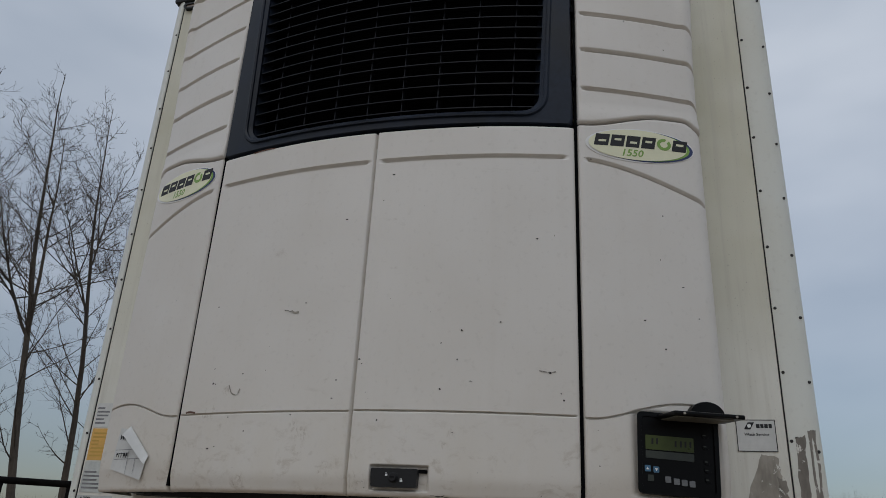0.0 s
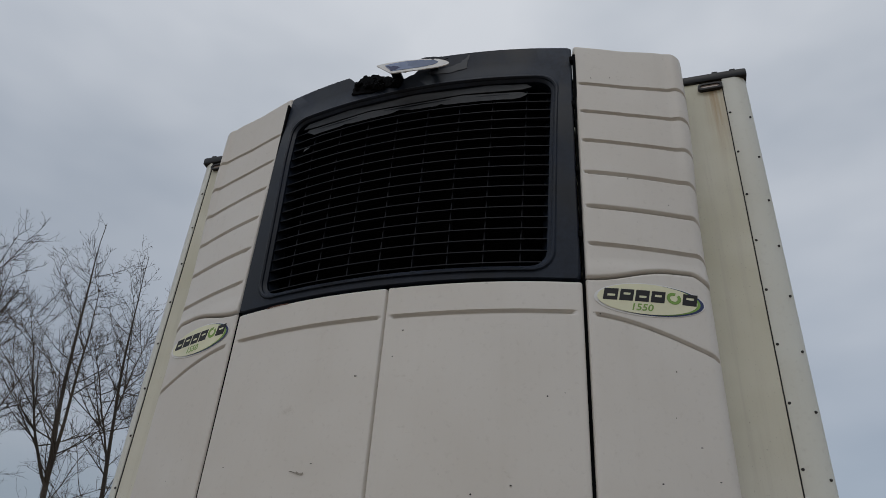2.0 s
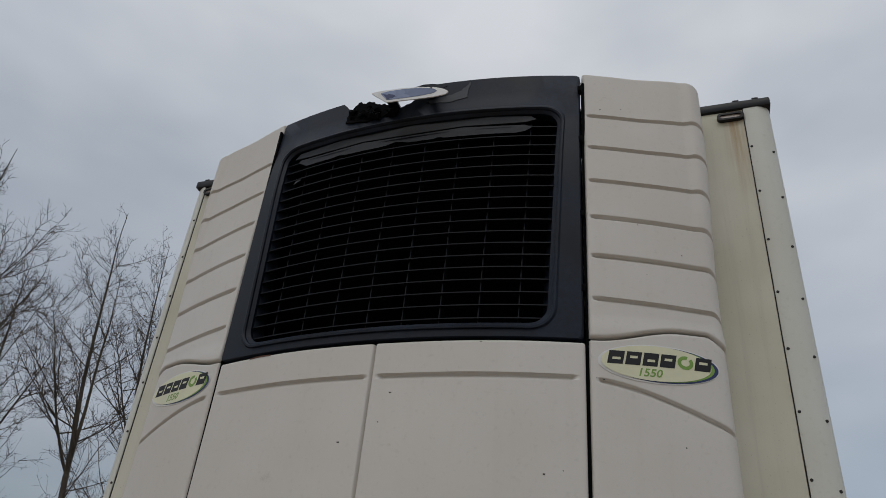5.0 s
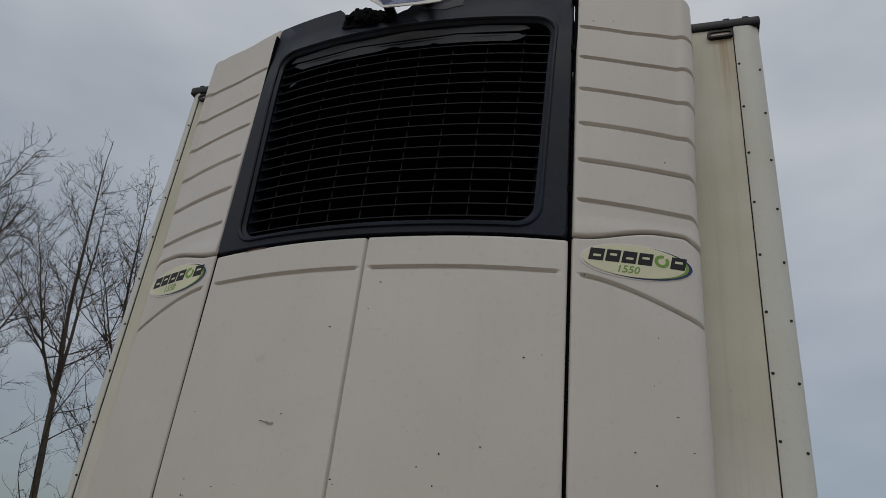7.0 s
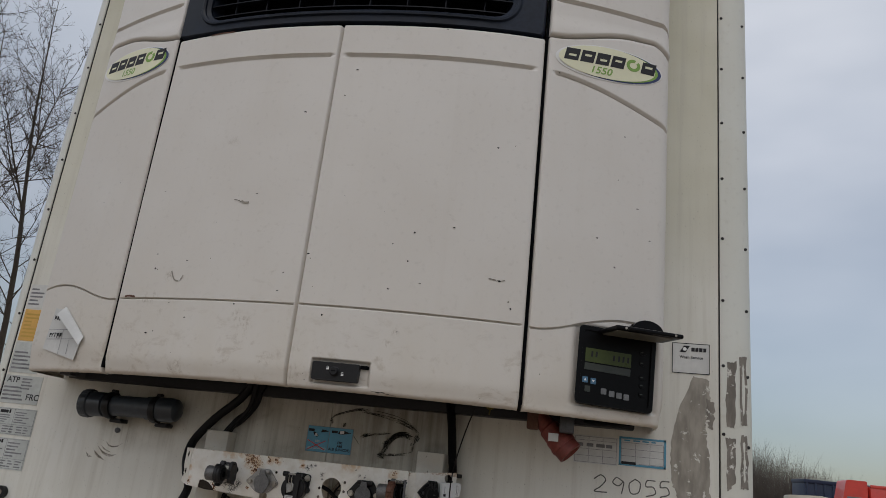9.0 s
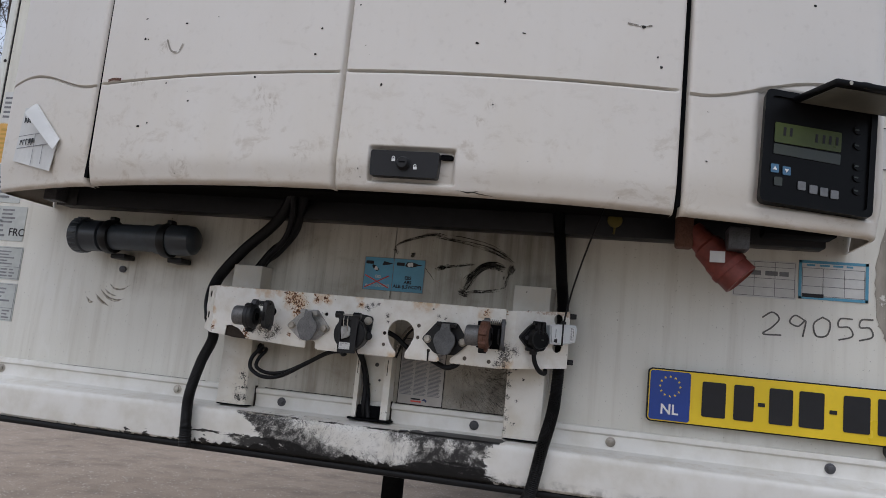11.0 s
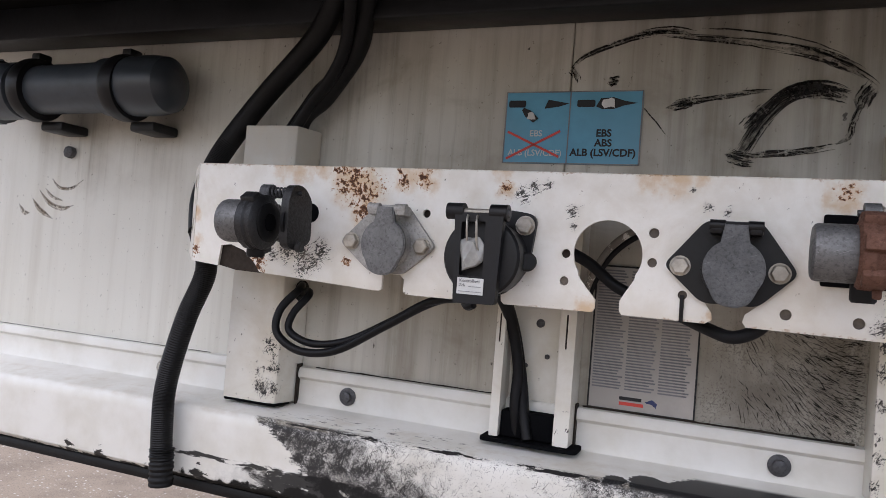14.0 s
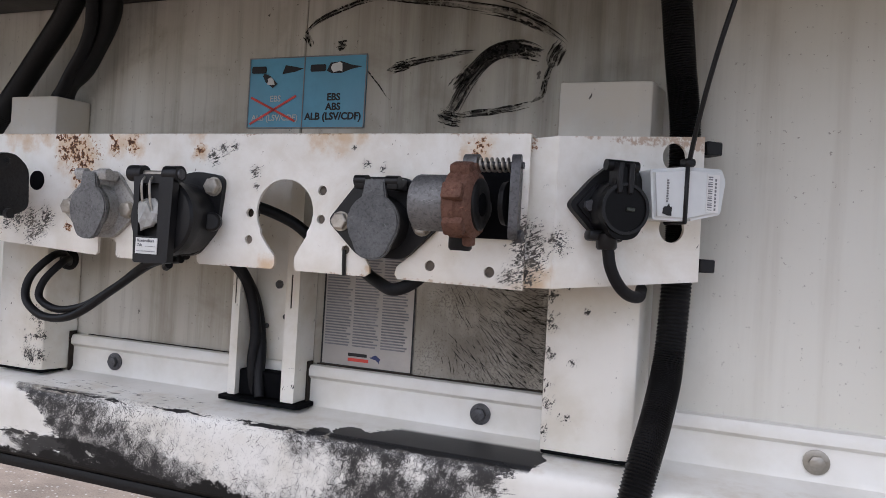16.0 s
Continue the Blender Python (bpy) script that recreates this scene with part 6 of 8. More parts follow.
# peeling paper on the lower side panel
pp = thing("peeling_label", (-0.84, bow(0.84), 1.72), "white shipping label peeling off at one corner", "sticker")
bm = P([(-0.925, 1.752), (-0.908, 1.885), (-0.862, 1.878), (-0.742, 1.788), (-0.757, 1.716)], -0.003, -0.001, warp=on_bow)
part("sheet", bm, "paper", pp, smooth=False)
curl = np.zeros((9, 2, 3))
for k, a in enumerate(np.linspace(0, 2.6, 9)):
    for j, (x, z) in enumerate(((-0.862, 1.878), (-0.738, 1.790))):
        off = 0.028 * math.sin(a) * (0.4 + 0.6 * (1 - j))
        out = 0.020 * (1 - math.cos(a)) * (0.5 + 0.5 * (1 - j))
        curl[k, j] = (x + off * 0.55, bow(x) - 0.003 - out, z + off * 0.75 - 0.018 * (1 - math.cos(a)))
attach("curled_corner", grid_mesh("curled_corner", curl), "paper", pp)
bm = bars([(-0.915, 1.812, -0.762, 1.8135), (-0.915, 1.782, -0.762, 1.7835), (-0.84, 1.735, -0.8385, 1.812), (-0.80, 1.735, -0.7985, 1.782)], -0.0034)
for v in bm.verts:
    v.co = on_bow(v.co)
part("rule_lines", bm, "greyink", pp, smooth=False)
for k, (xa_, za_) in enumerate(((-0.90, 1.845), (-0.905, 1.79))):
    bm = bmesh.new()
    rr = random.Random(70 + k)
    for j in range(5):
        x = xa_ + j * 0.013
        box(bm, (x, -0.004, za_ - 0.004 * j * 0.3), (x + 0.0025, -0.0034, za_ + rr.uniform(0.010, 0.018) - 0.0015 * j))
        box(bm, (x, -0.004, za_ + rr.uniform(0, 0.01)), (x + 0.009, -0.0034, za_ + 0.0125))
    for v in bm.verts:
        v.co = on_bow(v.co)
    part("scribbled_bars", bm, "ink", pp, smooth=False)

# blue warning label behind the couplings
t, y = sticker("warning_label", -0.0775, 1.5265, 0.0765, 1.6085, "blue trailer brake connection label with pictograms", "blue")
part("label_rim", bars([(-0.0775, 1.5265, 0.0765, 1.5278), (-0.0775, 1.6072, 0.0765, 1.6085), (-0.0775, 1.5265, -0.0762, 1.6085), (0.0752, 1.5265, 0.0765, 1.6085), (-0.0035, 1.5265, -0.0022, 1.6085)], y), "greyink", t, smooth=False)
for k, word in enumerate(("EBS", "ABS", "ALB (LSV/CDF)")):
    lettering(word, 0.0112, (0.0365, y, 1.5612 - 0.0108 * k), "ink", t, 0.00035)
lettering("EBS", 0.0098, (-0.040, y, 1.5605), "paperdim", t, 0.0001)
lettering("ALB (LSV/CDF)", 0.0098, (-0.040, y, 1.5385), "paperdim", t, 0.0001)
for a, b in (((-0.073, 1.5315), (-0.012, 1.5635)), ((-0.073, 1.5625), (-0.012, 1.5345))):
    dx, dz = b[0] - a[0], b[1] - a[1]
    q = Vector((-dz, dx)).normalized() * 0.0013
    part("red_cross", P([(a[0] + q.x, a[1] + q.y), (a[0] - q.x, a[1] - q.y), (b[0] - q.x, b[1] - q.y), (b[0] + q.x, b[1] + q.y)], y - 0.0008, y - 0.0004), "redink", t, smooth=False)
for x0, tip in ((-0.074, 1), (0.005, 0)):
    bm = bmesh.new()
    plate(bm, round_rect(x0, 1.5905, x0 + 0.020, 1.5985, 0.002), y - 0.0004, y)
    if tip:
        plate(bm, [(x0 + 0.018, 1.590), (x0 + 0.026, 1.587), (x0 + 0.036, 1.578), (x0 + 0.030, 1.573), (x0 + 0.020, 1.580), (x0 + 0.016, 1.587)], y - 0.0008, y - 0.0004)
        plate(bm, [(x0 + 0.042, 1.589), (x0 + 0.046, 1.599), (x0 + 0.058, 1.597), (x0 + 0.070, 1.5945), (x0 + 0.058, 1.591)], y - 0.0004, y)
    else:
        plate(bm, [(x0 + 0.021, 1.591), (x0 + 0.026, 1.600), (x0 + 0.040, 1.601), (x0 + 0.052, 1.597), (x0 + 0.066, 1.5945), (x0 + 0.052, 1.592), (x0 + 0.040, 1.588), (x0 + 0.028, 1.588)], y - 0.0004, y)
    part("pictogram", bm, "ink", t, smooth=False)
part("pictogram_inset", P(ragged([(0.032, 1.590), (0.046, 1.590), (0.046, 1.599), (0.034, 1.599)], 0.0015, 3, 2), y - 0.0012, y - 0.0009), "paper", t, smooth=False)
part("pictogram_inset", P(ragged([(-0.051, 1.578), (-0.042, 1.576), (-0.043, 1.584), (-0.050, 1.585)], 0.001, 3, 4), y - 0.0014, y - 0.0010), "paper", t, smooth=False)

# data plate behind the rail
t, y = sticker("data_plate", 0.040, 1.2635, 0.151, 1.418, "grey data plate full of small print, logo at bottom", "plategrey")
print_lines(0.044, 1.286, 0.147, 1.414, 42, 21, y, "fineprint", t, 3, 0.5, 0.8)
frame_lines(0.040, 1.2635, 0.151, 1.418, 0.0018, y, "ink", t)
part("logo_bars", bars([(0.074, 1.2760, 0.097, 1.2795)], y), "ink", t, smooth=False)
part("logo_bars", bars([(0.074, 1.2705, 0.099, 1.2740)], y), "redink", t, smooth=False)
part("logo_figure", P(ragged([(0.100, 1.2765), (0.108, 1.2795), (0.113, 1.276), (0.112, 1.271), (0.108, 1.2745)], 0.0006, 3, 6), y - 0.0004, y), "navy", t, smooth=False)

# number plate
pl_ = thing("number_plate", (0.875, 0, 1.29), "yellow registration plate with blue band, characters as dark bars", "number plate")
part("plate_body", P(round_rect(0.612, 1.2935, 1.131, 1.4025, 0.008), -0.024, -0.0205), "yellow", pl_)
part("holder", P(round_rect(0.609, 1.2905, 1.134, 1.4055, 0.010), -0.0200, -0.003), "black", pl_)
part("blue_band", P(round_rect(0.614, 1.2955, 0.698, 1.4005, 0.006), -0.0252, -0.0243), "bluedark", pl_)
for k in range(12):
    a = 2 * math.pi * k / 12
    part("star", P([(0.656 + 0.021 * math.cos(a) + 0.0030 * (1 if j % 2 == 0 else 0.45) * math.sin(2 * math.pi * j / 10), 1.368 + 0.021 * math.sin(a) + 0.0030 * (1 if j % 2 == 0 else 0.45) * math.cos(2 * math.pi * j / 10)) for j in range(10)], -0.0258, -0.0254), "yellow", pl_, smooth=False)
lettering("NL", 0.030, (0.656, -0.0256, 1.318), "white", pl_, 0.0006)
for x0, x1 in ((0.722, 0.770), (0.786, 0.826), (0.856, 0.902), (0.914, 0.962), (0.998, 1.048), (1.062, 1.108)):
    part("dark_bar", P(round_rect(x0, 1.312, x1, 1.386, 0.004), -0.0256, -0.0244), "ink", pl_, smooth=False)
for x in (0.834, 0.972):
    part("dash_bar", P(round_rect(x, 1.345, x + 0.014, 1.353, 0.001), -0.0256, -0.0244), "ink", pl_, smooth=False)

# greasy scrawl on the wall: bundles of thin smears
scrawl = thing("grease_scrawl", (0.15, 0, 1.6), "black greasy rub marks smeared across the wall", "smear")
def smear(pts, width, lines, seed, haze=0.0):
    """A dragged smear: thin dry strokes of uneven length side by side, over a soft haze."""
    rnd = random.Random(seed)
    path = spline([(x, 0, z) for x, z in pts], 60)
    side = [Vector((-(path[min(k + 1, 59)] - path[max(k - 1, 0)]).z, 0, (path[min(k + 1, 59)] - path[max(k - 1, 0)]).x)).normalized() for k in range(60)]
    if haze:
        stroke([(p.x, p.z) for p in path[::6]], haze, scrawl, -0.0002, 40, "smear_haze", "grease_haze", True)
    for k in range(int(lines * 1.7)):
        off = (rnd.random() - 0.5) * width * 1.15
        a = rnd.uniform(0, 0.6)
        b = min(1.0, a + rnd.uniform(0.25, 0.75))
        i0, i1 = int(a * 59), int(b * 59)
        q = [(path[i].x + side[i].x * off + rnd.uniform(-0.0005, 0.0005), path[i].z + side[i].z * off + rnd.uniform(-0.0005, 0.0005)) for i in range(i0, i1, 4)]
        if len(q) > 2:
            stroke(q, rnd.uniform(0.0005, 0.0016), scrawl, -0.0005 - 0.00022 * (k % 5), 30, "smear_line", "grease_line", True)


smear([(-0.006, 1.632), (0.006, 1.646), (0.030, 1.657), (0.060, 1.666), (0.09, 1.671)], 0.006, 5, 1, 0.005)
smear([(0.045, 1.664), (0.075, 1.671), (0.105, 1.672), (0.125, 1.667)], 0.008, 7, 2, 0.006)
smear([(0.09, 1.668), (0.13, 1.662), (0.17, 1.657), (0.22, 1.646)], 0.005, 4, 14, 0.004)
smear([(0.20, 1.652), (0.24, 1.642), (0.27, 1.628), (0.298, 1.607)], 0.012, 8, 3, 0.008)
smear([(0.10, 1.589), (0.112, 1.592), (0.125, 1.595), (0.14, 1.598)], 0.009, 9, 10, 0.009)
smear([(0.108, 1.592), (0.145, 1.599), (0.18, 1.604), (0.205, 1.605)], 0.005, 5, 4, 0.005)
smear([(0.172, 1.537), (0.182, 1.553), (0.192, 1.572), (0.205, 1.589), (0.222, 1.602), (0.25, 1.607), (0.272, 1.598)], 0.016, 18, 5, 0.014)
smear([(0.196, 1.580), (0.212, 1.597), (0.232, 1.607), (0.255, 1.609)], 0.012, 22, 6, 0.014)
smear([(0.225, 1.601), (0.25, 1.604), (0.275, 1.597)], 0.012, 16, 15, 0.014)
smear([(0.205, 1.596), (0.222, 1.607), (0.238, 1.611), (0.252, 1.611)], 0.009, 26, 17, 0.010)
smear([(0.178, 1.566), (0.188, 1.578), (0.200, 1.590)], 0.012, 16, 18, 0.008)
smear([(0.06, 1.669), (0.12, 1.667), (0.18, 1.660), (0.24, 1.646), (0.285, 1.622)], 0.003, 3, 19)
smear([(0.11, 1.673), (0.17, 1.668), (0.23, 1.655), (0.275, 1.634)], 0.004, 2, 20)
smear([(0.176, 1.538), (0.203, 1.541), (0.235, 1.545), (0.266, 1.551)], 0.006, 8, 7, 0.006)
smear([(0.262, 1.551), (0.274, 1.560), (0.277, 1.575), (0.284, 1.595)], 0.005, 4, 16, 0.006)
smear([(0.162, 1.541), (0.176, 1.536), (0.192, 1.534)], 0.013, 14, 8, 0.012)
smear([(0.280, 1.585), (0.286, 1.600), (0.294, 1.611)], 0.013, 14, 9, 0.016)
smear([(0.036, 1.617), (0.043, 1.619), (0.050, 1.619)], 0.009, 9, 11, 0.008)
smear([(-0.006, 1.636), (0.000, 1.628), (0.004, 1.618)], 0.008, 6, 12, 0.006)
smear([(0.045, 1.618), (0.075, 1.592), (0.109, 1.553)], 0.0006, 1, 13)

# short dark streaks brushed onto the wall behind the couplings, turning from steep to level
brush = thing("brush_streaks", (0.23, 0, 1.3), "fine dark grease streaks brushed across the wall", "smear")
rnd = random.Random(31)
bm = bmesh.new()
for k in range(950):
    u = rnd.random() ** 0.45
    x0, z0 = 0.165 + 0.132 * u, 1.262 + 0.106 * rnd.random()
    if u < 0.45 and rnd.random() < 0.45 and z0 > 1.31:
        continue
    ang = radians(np.interp(x0, [0.165, 0.23, 0.262, 0.30], [-62, -46, -30, -6]) + 26 * (z0 - 1.315) / 0.05 * (0.5 if x0 > 0.22 else 0.1) + rnd.gauss(0, 11))
    ln, w = 0.003 + 0.016 * rnd.random() ** 1.8, 0.00014 + 0.00040 * rnd.random() ** 2
    turn_ = rnd.uniform(-0.18, 0.22)
    pts_, a_ = [(x0, z0)], ang
    for j in range(4):
        a_ += turn_ / 4
        pts_.append((pts_[-1][0] + ln / 4 * math.cos(a_), pts_[-1][1] + ln / 4 * math.sin(a_)))
    if pts_[-1][0] > 0.3035 or not 1.262 < pts_[-1][1] < 1.372:
        continue
    y_ = -0.0005 - 0.0002 * (k % 4)
    rows_ = []
    for j, (px_, pz_) in enumerate(pts_):
        hw = w * (0.25, 0.9, 1.0, 0.8, 0.2)[j]
        rows_.append((bm.verts.new((px_ - hw * math.sin(ang), y_, pz_ + hw * math.cos(ang))), bm.verts.new((px_ + hw * math.sin(ang), y_, pz_ - hw * math.cos(ang)))))
    for p_, q_ in zip(rows_, rows_[1:]):
        bm.faces.new((p_[0], p_[1], q_[1], q_[0]))
tagged(part("streak", bm, "grease_thin", brush, smooth=False), kind="stuff")

# five curved rub marks under the storage tube
rub = thing("rub_marks", (-0.8, 0, 1.45), "dark curved rub marks on the wall", "smear")
for pts, w in (([(-0.789, 1.488), (-0.771, 1.475), (-0.747, 1.475), (-0.724, 1.488)], 0.0028), ([(-0.801, 1.473), (-0.785, 1.461), (-0.762, 1.455)], 0.0026),
               ([(-0.812, 1.469), (-0.790, 1.451), (-0.764, 1.444), (-0.740, 1.449)], 0.0044), ([(-0.826, 1.456), (-0.808, 1.440), (-0.780, 1.427)], 0.0044), ([(-0.854, 1.447), (-0.842, 1.435), (-0.829, 1.434)], 0.0040)):
    stroke(pts, w * 1.7, rub, -0.0004, 22, "rub_mark", "grime_haze", True)
    stroke([(x + 0.001, z + 0.001) for x, z in pts], w * 0.5, rub, -0.0009, 22, "rub_mark", "grime_haze", True)

# storage tube in two clamps
tube = thing("document_tube", (-0.69, -0.06, 1.6), "dark grey plastic document tube clamped to the wall", "storage tube")
tz, ty = 1.605, -0.066
part("tube_body", L((-0.79, ty, tz), (1, 0, 0.012), [(0, 0.034), (0.17, 0.034), (0.172, 0.0385), (0.255, 0.0395), (0.275, 0.036), (0.284, 0.026), (0.287, 0.010)], 36), "tube", tube)
cap_ = L((-0.862, ty, tz - 0.001), (1, 0, 0.012), [(0, 0.030), (0.004, 0.040), (0.008, 0.0455), (0.034, 0.0455), (0.037, 0.041), (0.085, 0.040), (0.088, 0.034)], 40)
part("screw_cap", cap_, "tube", tube)
for k in range(20):
    a = 2 * math.pi * k / 20
    part("grip_rib", B((-0.853, ty + 0.0455 * math.cos(a) - 0.002, tz + 0.0455 * math.sin(a) - 0.002), (-0.830, ty + 0.0455 * math.cos(a) + 0.002, tz + 0.0455 * math.sin(a) + 0.002), 0.001, 1), "tube", tube)
for x in (-0.765, -0.597):
    cl = L((x, ty, tz), (1, 0, 0.012), [(0, 0.0425), (0.006, 0.0445), (0.016, 0.0445), (0.022, 0.0425)], 36)
    clamp = part("clamp", cl, "black", tube)
    part("clamp_foot", B((x + 0.002, -0.050, tz - 0.054), (x + 0.044, -0.001, tz - 0.040), 0.004), "black", clamp)
    part("clamp_ear", B((x + 0.004, ty - 0.010, tz + 0.040), (x + 0.02, ty + 0.012, tz + 0.052), 0.003), "black", clamp)
part("loose_screw", L((-0.752, -0.001, 1.528), (0, -1, 0), [(0, 0.009), (0.008, 0.009), (0.010, 0.006)], 8), "castdark", tube)


# chips and nicks in the white panels
rnd = random.Random(77)
nicks = [(-0.197, 2.245), (0.243, 2.109), (0.966, 2.218), (-0.203, 1.903), (0.133, 2.104), (0.246, 1.976), (0.332, 2.0), (0.55, 2.03), (0.586, 1.955), (0.286, 1.857), (0.676, 1.785), (0.867, 2.118), (0.928, 2.311), (0.514, 2.437), (0.564, 2.449), (-0.085, 2.518), (0.034, 2.575), (0.327, 2.823), (0.06, 2.666), (-0.534, 2.26), (0.868, 2.392)]
nicks += [(rnd.uniform(-0.6, 0.6), 1.70 + 0.5 * rnd.random() ** 2) for _ in range(26)] + [(rnd.uniform(0.66, 0.95), rnd.uniform(1.75, 3.8)) for _ in range(9)]
for k, (x, z) in enumerate(nicks):
    if 0.05 < x < 0.24 and z < 1.78 or x > 0.74 and 1.70 < z < 1.95:
        continue
    a, b = rnd.uniform(0.0012, 0.0042), rnd.uniform(0.0010, 0.0034)
    if z < 1.8:
        a, b = a * 0.55, b * 0.55
    sink_ = 0.010 * float(smooth01(z, 1.76, 1.682)) ** 2
    lean_ = 0.022 * float(smooth01(z, 3.2, 3.95))
    bm = P([(x + a * math.cos(q) * rnd.uniform(0.5, 1.3), z + b * math.sin(q) * rnd.uniform(0.5, 1.3)) for q in np.linspace(0, 5.6, 8)], -0.0010 + sink_ + lean_, 0.001 + sink_ + lean_, warp=on_bow)
    part("paint_chip", bm, "scuff", unit, smooth=False)


def bow_stroke(pts, w, material, name="scratch"):
    ob = stroke(pts, w, unit, -0.0006, 24, name, material)
    for v in ob.data.vertices:
        v.co = on_bow(v.co)
    return ob


bow_stroke([(-0.44, 1.998), (-0.425, 1.972), (-0.405, 1.968), (-0.395, 1.985)], 0.004, "bare")
bow_stroke([(-0.245, 2.222), (-0.232, 2.216), (-0.218, 2.217)], 0.006, "bare")
bow_stroke([(-0.27, 2.226), (-0.255, 2.223), (-0.245, 2.219)], 0.0025, "bare2")
bow_stroke([(0.52, 2.035), (0.545, 2.032), (0.565, 2.034)], 0.003, "bare2")
bow_stroke([(-0.60, 1.918), (-0.585, 1.920), (-0.56, 1.917)], 0.006, "rust")
bow_stroke([(-0.49, 2.826), (-0.45, 2.829), (-0.40, 2.828)], 0.005, "rust")


# a crack along the door's lower lip
def lip_stroke(pts, w, material):
    ob = stroke(pts, w, unit, 0.0, 40, "crack", material, True)
    for v in ob.data.vertices:
        z = v.co.z
        press = 0.010 * float(smooth01(z, 1.76, 1.682)) ** 2 + float(roll(np.array(z - 1.683), 0.011))
        v.co = on_bow(v.co) + Vector((0, press - 0.0006, 0))


lip_stroke([(0.228, 1.6915), (0.240, 1.6905), (0.250, 1.6893), (0.262, 1.6900), (0.275, 1.6875), (0.290, 1.6862), (0.305, 1.6842)], 0.0012, "scuff")
lip_stroke([(0.258, 1.6897), (0.266, 1.6912), (0.273, 1.6925)], 0.0008, "scuff")
lip_stroke([(0.246, 1.6888), (0.253, 1.6880), (0.259, 1.6892)], 0.0010, "scuff")
# ---- posts, channel and coupling rail ----
def post(x0, x1, label):
    t = thing("mounting_post", ((x0 + x1) / 2, 0, 1.218), label, "post", "posts behind the coupling rail")
    bm = bmesh.new()
    vs = [(x0, -0.050), (x1 - 0.018, -0.050), (x1 - 0.006, -0.047), (x1, -0.006), (x1, -0.001), (x0, -0.001)]
    lo_ = [bm.verts.new((x, y, 1.2195)) for x, y in vs]
    hi_ = [bm.verts.new((x, y, 1.5595)) for x, y in vs]
    for k in range(len(vs)):
        j = (k + 1) % len(vs)
        bm.faces.new((lo_[k], lo_[j], hi_[j], hi_[k]))
    bm.faces.new(lo_)
    bm.faces.new(hi_)
    bmesh.ops.bevel(bm, geom=bm.edges[:], offset=0.0016, segments=2, affect="EDGES", profile=0.5)
    part("post_body", bm, "post", t)
    # near-black strip added to draw the thin shaded gap under the post
    part("gap_shade", B((x0 + 0.001, -0.0495, 1.2165), (x1 - 0.004, -0.0165, 1.2200), 0.001, 1), "void", t)
    return t


pL = post(-0.402, -0.321, "white boxed steel post with black scuffs, standing on the bottom rail")
post(0.304, 0.393, "white boxed steel post with sprayed scuffs, standing on the bottom rail")
part("side_hole", L((-0.317, -0.026, 1.358), (1, 0, 0), [(0, 0.013), (0.004, 0.013), (0.006, 0.010)], 20), "rubber", pL)
part("wall_grommet", L((-0.414, -0.001, 1.318), (0, -1, 0), [(0, 0.0075), (0.003, 0.0075), (0.004, 0.004)], 16), "tagbox", pL)

chan = thing("cable_channel", (-0.012, 0, 1.218), "white open steel channel with slotted flanges holding cables", "cable channel")
part("back_plate", B((-0.050, -0.006, 1.225), (0.016, -0.001, 1.47), 0.001, 1), "post", chan)
part("flange", P(round_rect(-0.0575, 1.2235, -0.0475, 1.40, 0.001, 2), -0.036, -0.0015, [round_rect(-0.0540, 1.325, -0.0522, 1.357, 0.0008, 3)]), "post", chan)
part("flange", P(round_rect(0.0135, 1.2235, 0.0300, 1.47, 0.001, 2), -0.038, -0.0015, [round_rect(0.0195, 1.325, 0.0215, 1.362, 0.0008, 3)]), "post", chan)
foot = P(round_rect(-0.066, 0.0, 0.040, 0.036, 0.006), 0.0, 0.004)
foot.transform(Matrix.Translation((0, -0.008, 1.2185)) @ Matrix(((1, 0, 0, 0), (0, 0, -1, 0), (0, 1, 0, 0), (0, 0, 0, 1))))
# dark fillers give the flange slots their shade
part("slot", B((-0.0542, -0.0352, 1.3255), (-0.0520, -0.0330, 1.3565)), "grimeshade", chan)
part("slot", B((0.0193, -0.0372, 1.3255), (0.0217, -0.0350, 1.3615)), "grimeshade", chan)
part("foot_plate", foot, "void", chan)
part("foot_block", B((-0.047, -0.030, 1.2235), (0.013, -0.007, 1.252), 0.002), "void", chan)
for x, z, r in ((-0.016, 1.348, 0.0048), (-0.006, 1.312, 0.0028), (-0.030, 1.300, 0.0028)):
    part("screw", L((x, -0.006, z), (0, -1, 0), [(0, r), (0.002, r), (0.003, r * 0.6)], 14), "castdark", chan)
part("channel_cable", S([(-0.052, -0.075, 1.39), (-0.044, -0.030, 1.35), (-0.034, -0.022, 1.30), (-0.033, -0.026, 1.26), (-0.030, -0.024, 1.226)], 0.0062, 10, 30), "cable", chan)
part("channel_cable", S([(-0.046, -0.060, 1.385), (-0.040, -0.020, 1.335), (-0.030, -0.016, 1.285), (-0.020, -0.030, 1.245), (-0.014, -0.036, 1.2245)], 0.0058, 10, 30), "cable", chan)

